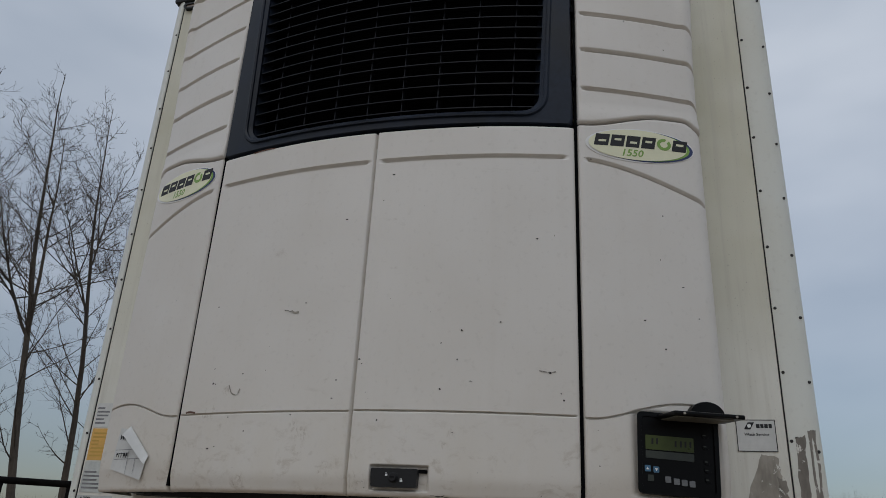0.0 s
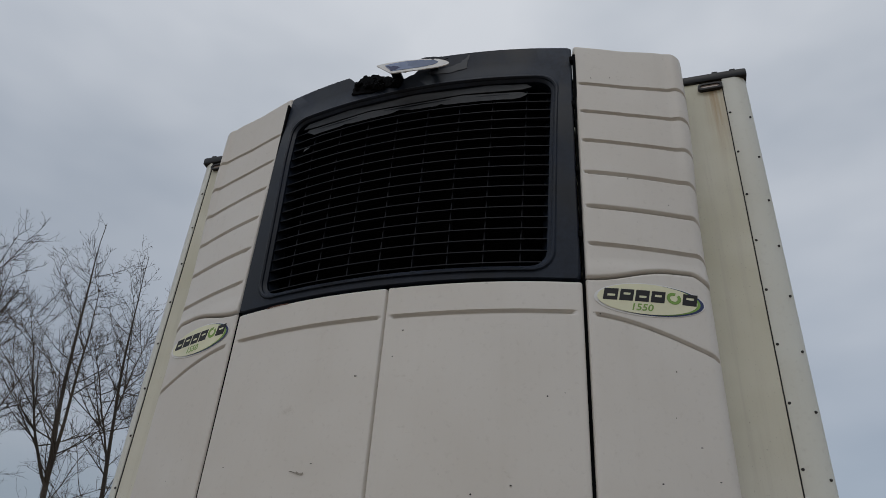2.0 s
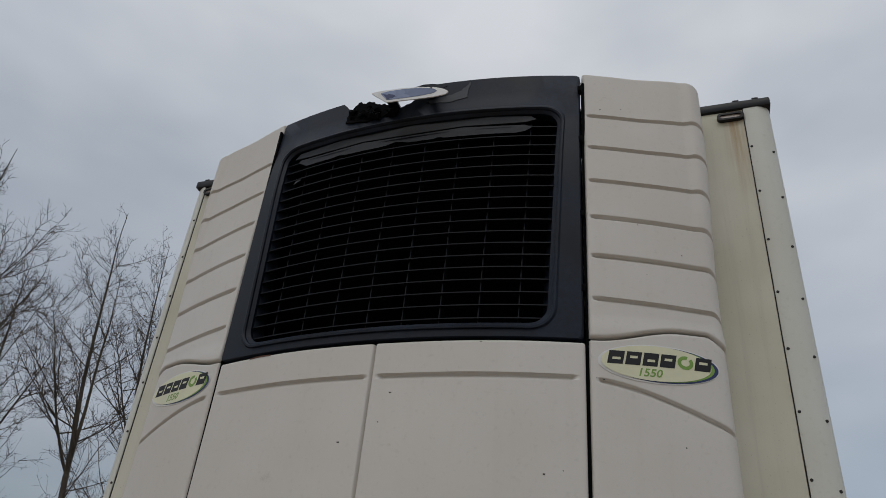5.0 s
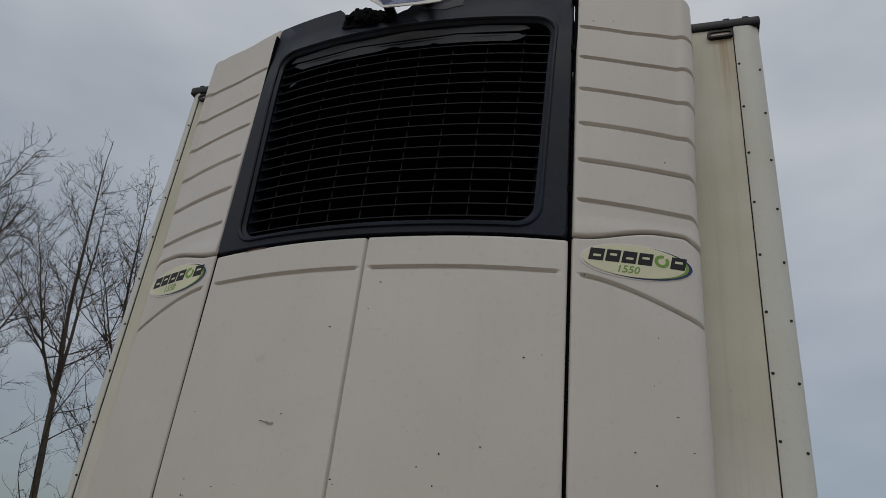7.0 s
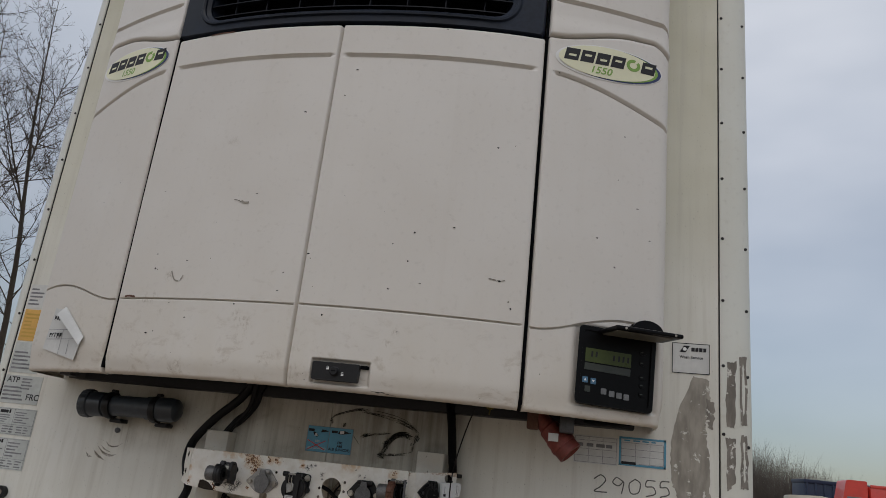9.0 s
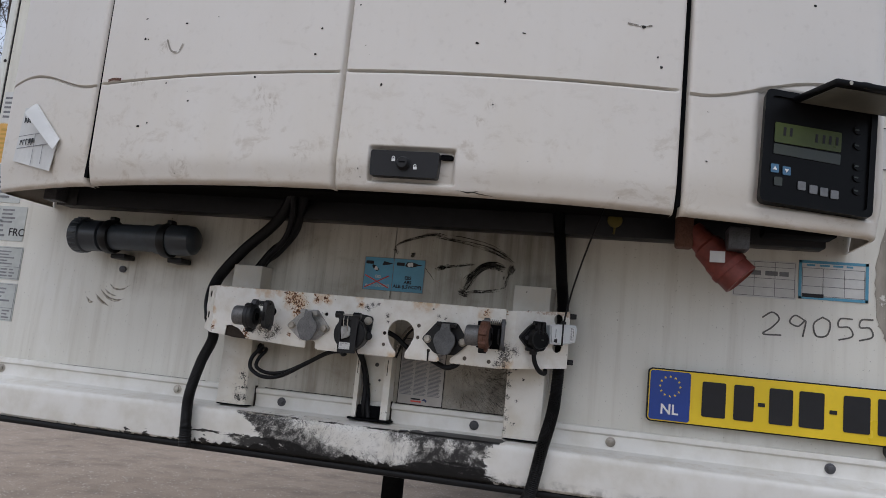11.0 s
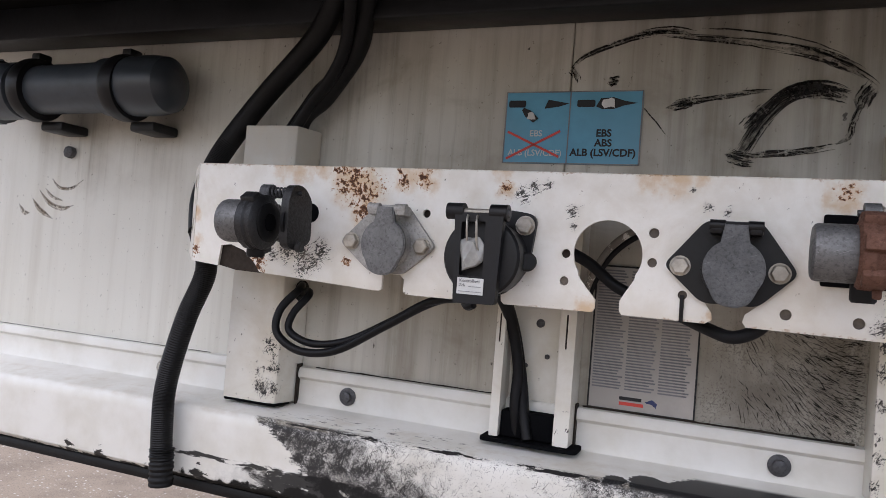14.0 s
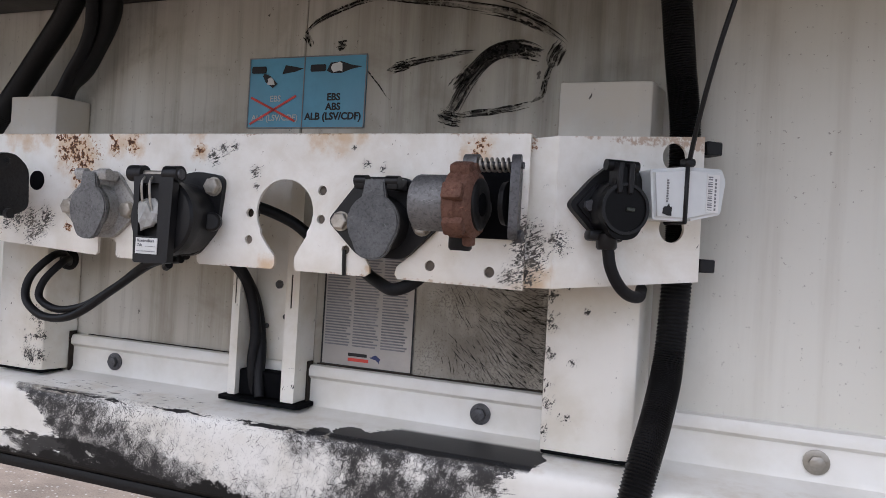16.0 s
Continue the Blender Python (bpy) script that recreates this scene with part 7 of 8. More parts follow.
rail = thing("coupling_rail", (-0.05, -0.14, 1.37), "rust-stained white steel rail carrying trailer couplings", "coupling rail")
cx, cz, rr = 0.0745, 1.4245, 0.0305
neck = [(0.0640, 1.3715), (0.0665, 1.3750), (0.0665, 1.3830), (0.0570, 1.3935), (0.0495, 1.4035)]
arc = [(cx + rr * math.cos(a), cz + rr * math.sin(a)) for a in np.linspace(radians(214), radians(-34), 34)]
neck2 = [(0.0995, 1.4035), (0.0930, 1.3930), (0.0880, 1.3840), (0.0880, 1.3750), (0.0905, 1.3715)]
out = [(-0.388, 1.4965), (-0.388, 1.3865), (-0.352, 1.3835), (-0.3495, 1.4060), (-0.337, 1.4080), (-0.318, 1.4020), (-0.303, 1.3890), (-0.296, 1.3800),
       (-0.151, 1.3720), (-0.1475, 1.3745), (-0.1475, 1.3900), (-0.1280, 1.3900), (-0.1235, 1.3860), (-0.1235, 1.3740), (-0.1205, 1.3710),
       (-0.062, 1.3710), (-0.060, 1.3800), (-0.024, 1.3960), (-0.0215, 1.3740), (-0.0185, 1.3710)] + neck + arc + neck2 + \
      [(0.160, 1.3710), (0.1655, 1.3745), (0.1650, 1.3800), (0.1560, 1.3930), (0.2050, 1.3930), (0.1910, 1.3815), (0.1895, 1.3750), (0.1925, 1.3710), (0.304, 1.3695), (0.304, 1.4965)]
small = [(0.037, 1.4225, 0.0042), (0.037, 1.3975, 0.0042), (0.1135, 1.4455, 0.0045), (0.1135, 1.4195, 0.0042), (0.1405, 1.3935, 0.0040), (0.222, 1.3845, 0.0046), (0.275, 1.3825, 0.0046), (-0.1045, 1.4525, 0.0042)]
face = bmesh.new()
plate(face, out, -0.1430, -0.1400, [ring_pts(x, z, r, n=14) for x, z, r in small])
# dirt plugs in the filled holes; dark discs stand in for shade behind the rest
for x, z, r in small:
    filled = x > 0.1 or z < 1.40
    part("plug_and_hole_shade", L((x, -0.1396 if filled else -0.1375, z), (0, 1, 0), [(0, r * 1.3), (0.003, r * 1.3)], 14), "plugdirt" if filled else "grimeshade", rail)
# folded top and the bent-back left end
box(face, (-0.388, -0.1415, 1.4945), (0.304, -0.105, 1.4975), 0.001, 1)
part("rail_face", face, "rail", rail, smooth=False)
end = P([(-0.446, 1.497), (-0.446, 1.394), (-0.3885, 1.3865), (-0.3885, 1.497)], -0.1430, -0.1400, [ring_pts(-0.423, 1.478, 0.0075, 0.0085, 16), ring_pts(-0.423, 1.428, 0.0075, 0.0085, 16)])
for v in end.verts:
    v.co.y += (-0.3885 - v.co.x) * 0.85
    v.co.x = -0.3885 + (v.co.x + 0.3885) * 0.82
part("bent_end", end, "rail", rail, smooth=False)
part("rubber_flap", P([(-0.353, 1.384), (-0.351, 1.411), (-0.334, 1.411), (-0.314, 1.404), (-0.298, 1.389), (-0.294, 1.379), (-0.33, 1.380)], -0.139, -0.136), "grimeshade", rail, "dark cut-out filled with dirty rubber", smooth=False)
part("end_plate", P(rounded([(0.2995, 1.3715), (0.3262, 1.3724), (0.3262, 1.4963), (0.2995, 1.4940)], 0.0006), -0.1345, -0.1315), "rail", rail, smooth=False)


def bent(co):
    """The end of the rail is bent back: along it, off it (towards the viewer is negative) and up, from the bend."""
    return Vector((0.3252 + 0.8 * co.x - 0.6 * co.y, -0.1330 + 0.6 * co.x + 0.8 * co.y, co.z))


def bend_bm(bm):
    for v in bm.verts:
        v.co = bent(v.co)
    return bm


part("bent_end", P([(-0.0012, 1.3723), (0.1354, 1.3838), (0.1341, 1.5085), (-0.0012, 1.4962)], -0.0015, 0.0015, [ring_pts(0.1058, 1.4885, 0.0118, 0.0120, 24), ring_pts(0.1066, 1.4280, 0.0120, 0.0120, 24)], warp=bent), "rail", rail, smooth=False)
for z, w in ((1.4995, 0.0152), (1.3980, 0.0145)):
    part("rubber_lug", bend_bm(B((0.1362, -0.003, z - 0.0058), (0.1362 + w, 0.016, z + 0.0058), 0.001, 1)), "black", rail)
part("zip_tie", S([(0.1405, -0.145, 1.3935), (0.1408, -0.1452, 1.382), (0.1408, -0.1440, 1.371)], 0.0018, 8, 8), "black", rail)
for x0, x1 in ((-0.395, -0.325), (0.310, 0.385)):
    part("standoff", B((x0, -0.1395 if x0 < 0 else -0.1300, 1.45), (x1 if x0 < 0 else 0.326, -0.051, 1.485), 0.002), "post", rail)


def hexbolt(p, parent, r=0.0078, mat="steel"):
    bm = L(p, (0, -1, 0), [(0, r * 1.12), (0.0012, r * 1.12)], 20)
    lathe(bm, Vector(p) + Vector((0, -0.001, 0)), (0, -1, 0), [(0, r), (0.0048, r), (0.0056, r * 0.82)], 6)
    return part("bolt", bm, mat, parent, smooth=False)


def cap_outline(cx, cz, r, tail=0.010, ear=0.0):
    """A round lid with a hinge neck above and a finger tab below."""
    pts = []
    for a in np.linspace(radians(62), radians(-242), 40):
        x, z = cx + r * math.cos(a), cz + r * math.sin(a)
        lower = max(0.0, -math.sin(a) - 0.60) / 0.40
        pts.append((x, z - tail * min(1, lower * 1.6)))
    return [(cx + r * 0.36, cz + r + 0.012), *pts, (cx - r * 0.36, cz + r + 0.012)]


# air coupling heads: a barrel with a mouth to the side, and a spring flap beside it
def air_coupling(x0, xm, z, rusty, label):
    t = thing("air_coupling", ((x0 + xm) / 2, -0.143, z), label, "air coupling", "air couplings on the rail")
    y = -0.204
    ringm, dark_, big_ = ("rust", "castdark", 1.0) if rusty else ("greasy", "greasy", 1.06)
    if rusty:
        part("backing_plate", B((x0 + 0.012, -0.1475, z - 0.024), (xm + 0.0125, -0.1432, z + 0.034), 0.002), "void", t)
    else:
        part("backing_hole", L((xm + 0.004, -0.1432, z + 0.016), (0, -1, 0), [(0, 0.0105), (0.0008, 0.0103)], 20), "void", t)
    part("neck", L((x0 + 0.026, -0.1445, z), (0, -1, 0), [(0, 0.017), (0.045, 0.015)], 20), dark_, t)
    part("barrel", L((x0, y, z), (1, 0, 0), [(0, 0.0185), (0.0016, 0.0208), (0.004, 0.0215), (0.029, 0.0215), (0.031, 0.0200)], 36), "alu", t)
    part("mouth_ring", L((x0 + 0.029, y, z), (1, 0, 0), [(d_, r_ * big_) for d_, r_ in ((0, 0.0235), (0.002, 0.0262), (0.010, 0.0268), (0.012, 0.0252), (0.018, 0.0258), (0.021, 0.0232), (0.0225, 0.0165), (0.021, 0.0160))], 18), ringm, t)
    part("seal", L((x0 + 0.048, y, z), (1, 0, 0), [(0, 0.0195), (0.0045, 0.0195), (0.0058, 0.0175), (0.0052, 0.0090), (0.001, 0.0082)], 28), "rubber", t)
    part("mouth_hole", L((x0 + 0.0528, y, z), (1, 0, 0), [(0, 0.0088), (0.0008, 0.0086)], 22), "void", t)
    for a in ((20, 75, 130, 185, 240, 295, 345) if rusty else (35, 200, 250, 300)):
        bm = B((x0 + 0.031, -0.0062, 0.0215), (x0 + 0.047, 0.0062, 0.0315), 0.0018, 2)
        bm.transform(Matrix.Translation((0, y, z)) @ Matrix.Rotation(radians(a), 4, "X"))
        part("lug", bm, ringm, t)
    part("drain_stub", L((x0 + 0.036, y + 0.004, z - 0.018), (0, 0, -1), [(0, 0.009), (0.015, 0.009), (0.017, 0.0075)], 14), "rubber", t)
    # hinge arm, spring and flap
    arm = bmesh.new()
    box(arm, (x0 + 0.034, y + 0.004, z + 0.012), (x0 + 0.044, y + 0.020, z + 0.032), 0.003)
    lathe(arm, (x0 + 0.034, y + 0.012, z + 0.031), (1, 0, 0), [(0, 0.008), (0.011, 0.008)], 18)
    part("hinge_arm", arm, "alu" if rusty else "castdark", t)
    hel = [(x0 + 0.045 + 0.026 * k / 60, y + 0.012 + 0.0052 * math.cos(k * 0.63), z + 0.031 + 0.0048 * math.sin(k * 0.63)) for k in range(61)]
    part("spring", S(hel, 0.0011, 6, 140), "steel" if rusty else "castdark", t)
    part("hinge_pin", L((x0 + 0.030, y + 0.012, z + 0.031), (1, 0, 0), [(0, 0.0026), (0.050, 0.0026)], 10), dark_, t)
    fl = P(rounded([(y + 0.003, z + 0.039), (y + 0.021, z + 0.039), (y + 0.036, z + 0.026), (y + 0.038, z - 0.016), (y + 0.014, z - 0.026), (y - 0.002, z - 0.022), (y - 0.004, z + 0.022)], 0.008), 0, 0.007)
    for v in fl.verts:
        v.co = Vector((xm + 0.0175 + v.co.y - 0.22 * (v.co.x - y - 0.012), v.co.x, v.co.z) if rusty else (xm + 0.0115 + v.co.y * 1.25 + 0.03 * (v.co.x - y + 0.004), v.co.x, v.co.z))
    part("flap", fl, dark_, t, "dark spring-loaded cover flap")
    part("flap_pad", L((xm + 0.017, y + 0.010, z + 0.002), (-1, 0, 0), [(0, 0.017), (0.004, 0.016), (0.0045, 0.012)], 20), "rubber", t)
    part("flap_foot", L((xm + 0.0235, y + 0.012, z - 0.022), (1, 0, 0), [(0, 0.005), (0.005, 0.005)], 12), dark_, t)
    return t


air_coupling(-0.297, -0.242, 1.431, False, "dark dirty air coupling head with an open cover flap")
air_coupling(0.233, 0.2865, 1.434, True, "grey air coupling head with rusted ring and sprung flap")

# seven-pin sockets with round spring lids
def socket(cx, cz, lid_c, r, plate_mat, lid_mat, label, bolts, plate_pts, lid_y=-0.1655, tab=0.007):
    t = thing("trailer_socket", (cx, -0.143, cz), label, "socket", "electric sockets on the rail")
    part("base_plate", P(rounded(plate_pts, 0.007), -0.1485, -0.1432), plate_mat, t)
    part("body", L((cx, -0.148, cz), (0, -1, 0), [(0, r * 1.02), (abs(lid_y) - 0.1535, r * 0.98)], 36), plate_mat, t)
    lx, lz = lid_c
    bm = P(cap_outline(lx, lz, r, tab), lid_y - 0.004, lid_y + 0.0005)
    bmesh.ops.bevel(bm, geom=[e for e in bm.edges if all(v.co.y < lid_y - 0.003 for v in e.verts) and len(e.link_faces) == 2 and any(abs(f.normal.y) < 0.5 for f in e.link_faces)], offset=0.0012, segments=2, affect="EDGES")
    lid_ = part("lid", bm, lid_mat, t)
    part("lid_emblem", P(round_rect(lx - r * 0.3, lz - 0.002, lx + r * 0.3, lz + 0.001, 0.0008, 2), lid_y - 0.0045, lid_y - 0.0038), lid_mat, lid_)
    part("hinge_barrel", L((lx - r * 0.85, lid_y + 0.002, lz + r + 0.011), (1, 0, 0), [(0, 0.0048), (r * 0.5, 0.0048)], 14), plate_mat, t)
    part("hinge_barrel", L((lx + r * 0.36, lid_y + 0.002, lz + r + 0.011), (1, 0, 0), [(0, 0.0048), (r * 0.5, 0.0048)], 14), plate_mat, t)
    part("hinge_post", B((lx - r * 0.85, -0.150, lz + r + 0.004), (lx - r * 0.40, lid_y - 0.002, lz + r + 0.014), 0.002), plate_mat, t)
    part("hinge_post", B((lx + r * 0.40, -0.150, lz + r + 0.004), (lx + r * 0.85, lid_y - 0.002, lz + r + 0.014), 0.002), plate_mat, t)
    for x, z in bolts:
        hexbolt((x, -0.1486, z), t)
    return t


socket(-0.1405, 1.420, (-0.1375, 1.4195), 0.0238, "alulight", "alu", "grey cast aluminium trailer socket with closed lid", ((-0.1825, 1.4205), (-0.1045, 1.4195)),
       [(-0.1965, 1.4195), (-0.156, 1.459), (-0.124, 1.459), (-0.0905, 1.4195), (-0.124, 1.3905), (-0.160, 1.3905)])
socket(0.1785, 1.418, (0.1805, 1.418), 0.0240, "black", "aludark", "black plastic trailer socket with worn grey metal lid", ((0.1375, 1.4185), (0.2155, 1.4175)),
       [(0.1235, 1.4185), (0.156, 1.4585), (0.2005, 1.4585), (0.2300, 1.4175), (0.2005, 1.3885), (0.156, 1.3885)], -0.1700)

# big black socket with a lever frame
big = thing("trailer_socket", (-0.03, -0.143, 1.415), "large black plastic socket with lever frame, crumpled foil and paper tag", "socket", "electric sockets on the rail")
part("base_plate", P(rounded([(-0.070, 1.378), (-0.020, 1.378), (0.004, 1.405), (0.0095, 1.456), (-0.022, 1.460), (-0.060, 1.452)], 0.010), -0.1485, -0.1432), "black", big)
part("body", L((-0.030, -0.148, 1.413), (0, -1, 0), [(0, 0.0330), (0.022, 0.0340), (0.026, 0.0360), (0.036, 0.0360), (0.0385, 0.0340), (0.0395, 0.027)], 40), "black", big)
part("side_boss", L((0.002, -0.152, 1.412), (0.5, -1, 0), [(0, 0.009), (0.008, 0.009), (0.010, 0.007)], 18), "black", big)
fr = P(rounded([(-0.0495, 1.3705), (-0.0105, 1.3715), (-0.0080, 1.452), (-0.0535, 1.451)], 0.003), -0.1965, -0.1885, [rounded([(-0.0455, 1.3950), (-0.0235, 1.3950), (-0.0240, 1.444), (-0.0465, 1.443)], 0.002)])
frame_ob = part("lever_frame", fr, "black", big)
for x in (-0.0625, -0.0215):
    part("lever_knuckle", L((x, -0.190, 1.4525), (1, 0, 0), [(0, 0.0075), (0.016, 0.0075)], 16), "black", frame_ob)
part("pivot_pin", L((-0.047, -0.190, 1.4525), (1, 0, 0), [(0, 0.0030), (0.027, 0.0030)], 12), "steel", frame_ob)
part("pivot_end", L((-0.0055, -0.190, 1.4525), (1, 0, 0), [(0, 0.0048), (0.0015, 0.0040)], 14), "castdark", frame_ob)
for x in (-0.041, -0.032):
    part("wire_clip", S([(x, -0.196, 1.449), (x + 0.001, -0.2005, 1.442), (x + 0.002, -0.199, 1.424), (x + 0.004, -0.197, 1.416)], 0.0011, 6, 14), "steel", frame_ob)
foil = bmesh.new()
bmesh.ops.create_icosphere(foil, subdivisions=2, radius=1.0)
for v in foil.verts:
    k = 0.78 + 0.42 * noise.noise(v.co * 1.7 + Vector((3.1, 0.4, 1.9)))
    v.co = Vector((-0.0355 + v.co.x * 0.0150 * k, -0.1950 + v.co.y * 0.0085 * k, 1.4165 + v.co.z * 0.0200 * k))
part("crumpled_foil", foil, "torn", big, "crumpled grey foil under the lever", smooth=False)
tag_ = part("paper_tag", B((-0.0460, -0.1976, 1.3790), (-0.0215, -0.1967, 1.3935)), "paper", big)
lettering("Kontrolliert", 0.0040, (-0.0440, -0.1979, 1.3909), "greyink", tag_, align="LEFT")
lettering("Zch", 0.0036, (-0.0440, -0.1979, 1.3868), "greyink", tag_, align="LEFT")
part("rule_line", bars([(-0.0445, 1.3812, -0.0230, 1.3816)], -0.1978), "greyink", tag_, smooth=False)
part("rule_line", bars([(-0.0350, 1.3858, -0.0230, 1.3861)], -0.1978), "greyink", tag_, smooth=False)
hexbolt((-0.0015, -0.1486, 1.4455), big, 0.0082)
hexbolt((-0.0600, -0.1486, 1.3880), big, 0.0075)

# small black socket with its own cable, on the bent end
sm = thing("trailer_socket", bent(Vector((0.045, -0.002, 1.44))), "small black plastic socket with a short cable below", "socket", "electric sockets on the rail")
AX = Vector((0.6, -0.8, 0.0))
on_end = lambda x, h, z: bent(Vector((x, -h, z)))
part("base_plate", P(rounded([(0.0068, 1.4412), (0.0270, 1.4640), (0.0425, 1.4765), (0.0650, 1.4785), (0.0830, 1.4420), (0.0650, 1.4160), (0.0290, 1.4200)], 0.006), -0.0095, -0.0018, warp=bent), "black", sm)
part("base_rib", P(rounded([(0.0130, 1.4412), (0.0300, 1.4600), (0.0300, 1.4250)], 0.003), -0.0125, -0.0096, [rounded([(0.0190, 1.4412), (0.0272, 1.4510), (0.0272, 1.4315)], 0.002)], warp=bent), "black", sm)
part("body", L(on_end(0.0465, 0.008, 1.4400), AX, [(0, 0.0232), (0.016, 0.0222), (0.0185, 0.0212), (0.0200, 0.0190)], 36), "black", sm)
part("lid", P(cap_outline(0.0432, 1.4392, 0.0205, 0.004), -0.0345, -0.0275, warp=bent), "panelblack", sm)
part("lid_rim", P(ring_pts(0.0432, 1.4392, 0.0205, n=36), -0.0362, -0.0346, [ring_pts(0.0432, 1.4392, 0.0180, n=36)], warp=bent), "black", sm)
part("lid_tab", bend_bm(B((0.0440, -0.0368, 1.4375), (0.0510, -0.0346, 1.4405), 0.0006, 1)), "panelgrey", sm)
for x in (0.0345, 0.0440):
    part("lid_rib", bend_bm(B((x, -0.0375, 1.4510), (x + 0.0048, -0.021, 1.4755), 0.001, 1)), "black", sm)
part("hinge_barrel", L(on_end(0.0290, 0.026, 1.4735), Vector((0.8, 0.6, 0)), [(0, 0.0045), (0.028, 0.0045)], 14), "black", sm)
part("bolt", L(on_end(0.0225, 0.0126, 1.4412), AX, [(0, 0.0046), (0.004, 0.0046)], 6), "castdark", sm)
part("gland", L(on_end(0.0375, 0.018, 1.4185), (0.03, 0, -1), [(0, 0.0085), (0.010, 0.0085), (0.012, 0.0070)], 14), "black", sm)
part("gland_clip", bend_bm(B((0.0215, -0.020, 1.4130), (0.0525, -0.008, 1.4220), 0.003)), "black", sm)
part("socket_cable", S([on_end(x, h, z) for x, h, z in ((0.0372, 0.018, 1.4150), (0.0390, 0.019, 1.4060), (0.0418, 0.019, 1.3930), (0.0495, 0.018, 1.3800), (0.0620, 0.013, 1.3712), (0.0770, 0.005, 1.3690), (0.0880, -0.010, 1.3752))], 0.0050, 12, 32), "cable", sm)

# white tracking tag tied to the bent end
tg = thing("tracking_tag", on_end(0.105, 0.013, 1.4325), "white plastic tracking tag held by a black cable tie", "tracking tag")
bm = bmesh.new()
tv = [(0.0745, 1.4332), (0.0702, 1.4738), (0.1016, 1.4778), (0.1370, 1.4790), (0.1412, 1.4690), (0.1376, 1.4412), (0.1046, 1.4334)]
plate(bm, rounded(tv, 0.003), -0.0260, -0.0020)
bmesh.ops.bevel(bm, geom=[e for e in bm.edges if len(e.link_faces) == 2 and all(v.co.y < -0.025 for v in e.verts) and any(abs(f.normal.y) < 0.5 for f in e.link_faces)], offset=0.003, segments=3, affect="EDGES")
part("tag_case", bend_bm(bm), "tagbox", tg)
part("tag_mark", P(ragged([(0.0815, 1.4380), (0.0885, 1.4376), (0.0900, 1.4440), (0.0870, 1.4462), (0.0822, 1.4425)], 0.0009, 3, 8), -0.0271, -0.0263, warp=bent), "ink", tg, smooth=False)
part("print_bar", bend_bm(bars([(0.0842, 1.4480 + 0.0021 * k, 0.0858 + 0.0004 * (k % 2), 1.4494 + 0.0021 * k) for k in range(9)], -0.0263)), "greyink", tg, smooth=False)
part("barcode_label", bend_bm(bars([(0.1212, 1.4425, 0.1330, 1.4735)], -0.0263)), "white", tg, smooth=False)
part("barcode", bend_bm(bars([(0.1222, 1.4440 + 0.0019 * k, 0.1262, 1.4440 + 0.0019 * k + (0.0011 if k % 3 else 0.0006)) for k in range(15)] + [(0.1285, 1.4440 + 0.0030 * k, 0.1300, 1.4460 + 0.0030 * k) for k in range(9)], -0.0268)), "greyink", tg, smooth=False)
part("cable_tie", bend_bm(B((0.1005, -0.0282, 1.4310), (0.1042, 0.0035, 1.4800), 0.0012, 1)), "black", tg)
part("tie_head", bend_bm(B((0.0985, -0.0300, 1.4780), (0.1080, -0.0190, 1.4845), 0.0015, 1)), "black", tg)
part("tie_tail", S([on_end(0.1035, 0.026, 1.4815), (0.4310, -0.118, 1.5150), (0.4405, -0.132, 1.5550), (0.4530, -0.142, 1.6000), (0.4690, -0.150, 1.6520), (0.4850, -0.150, 1.7000), (0.4930, -0.145, 1.728)], 0.0020, 8, 30), "black", tg)

# small things hanging in the dark under the unit
seal = thing("yellow_seal", (0.517, -0.066, 1.70), "small yellow plastic seal hanging in the dark under the unit", "seal")
part("seal_disc", L((0.517, -0.0555, 1.720), (-0.1, -1, 0.05), [(0, 0.013), (0.0015, 0.0165), (0.005, 0.0165), (0.007, 0.013)], 22), "sealyellow", seal)
part("seal_stem", S([(0.517, -0.059, 1.706), (0.5165, -0.059, 1.696), (0.5155, -0.059, 1.689)], 0.0025, 8, 8), "sealyellow", seal)
part("seal_cord", S([(0.517, -0.059, 1.734), (0.516, -0.062, 1.748), (0.515, -0.062, 1.7645)], 0.0012, 6, 8), "black", seal)
fit_ = thing("pipe_fitting", (0.378, -0.214, 1.735), "pair of beige plastic pipe fittings under the unit", "pipe fitting")
for x in (0.366, 0.390):
    part("fitting_nut", L((x, -0.222, 1.738), (0.1, 1, 0), [(0, 0.008), (0.002, 0.0105), (0.016, 0.0105), (0.019, 0.008)], 10), "beige", fit_)
part("blue_pipe", S([(0.320, -0.232, 1.739), (0.345, -0.224, 1.738), (0.362, -0.216, 1.739)], 0.0045, 10, 12), "bluedark", fit_)
part("thin_cable", S([(0.10, -0.25, 1.741), (0.22, -0.235, 1.727), (0.33, -0.215, 1.722), (0.44, -0.235, 1.728), (0.56, -0.27, 1.742)], 0.0042, 8, 30), "cable", fit_)

# ---- hoses and cables ----
h = thing("air_hose", (-0.43, -0.1, 1.12), "thick black ribbed hose running from under the unit past the rail", "hose", "hoses on the front wall")
part("hose_upper", S([(-0.225, -0.12, 1.76), (-0.262, -0.080, 1.716), (-0.306, -0.055, 1.666), (-0.386, -0.034, 1.603), (-0.434, -0.034, 1.547), (-0.451, -0.044, 1.508), (-0.444, -0.070, 1.462), (-0.424, -0.092, 1.42)], 0.0140, 16, 241, 0.0005), "rubber", h)
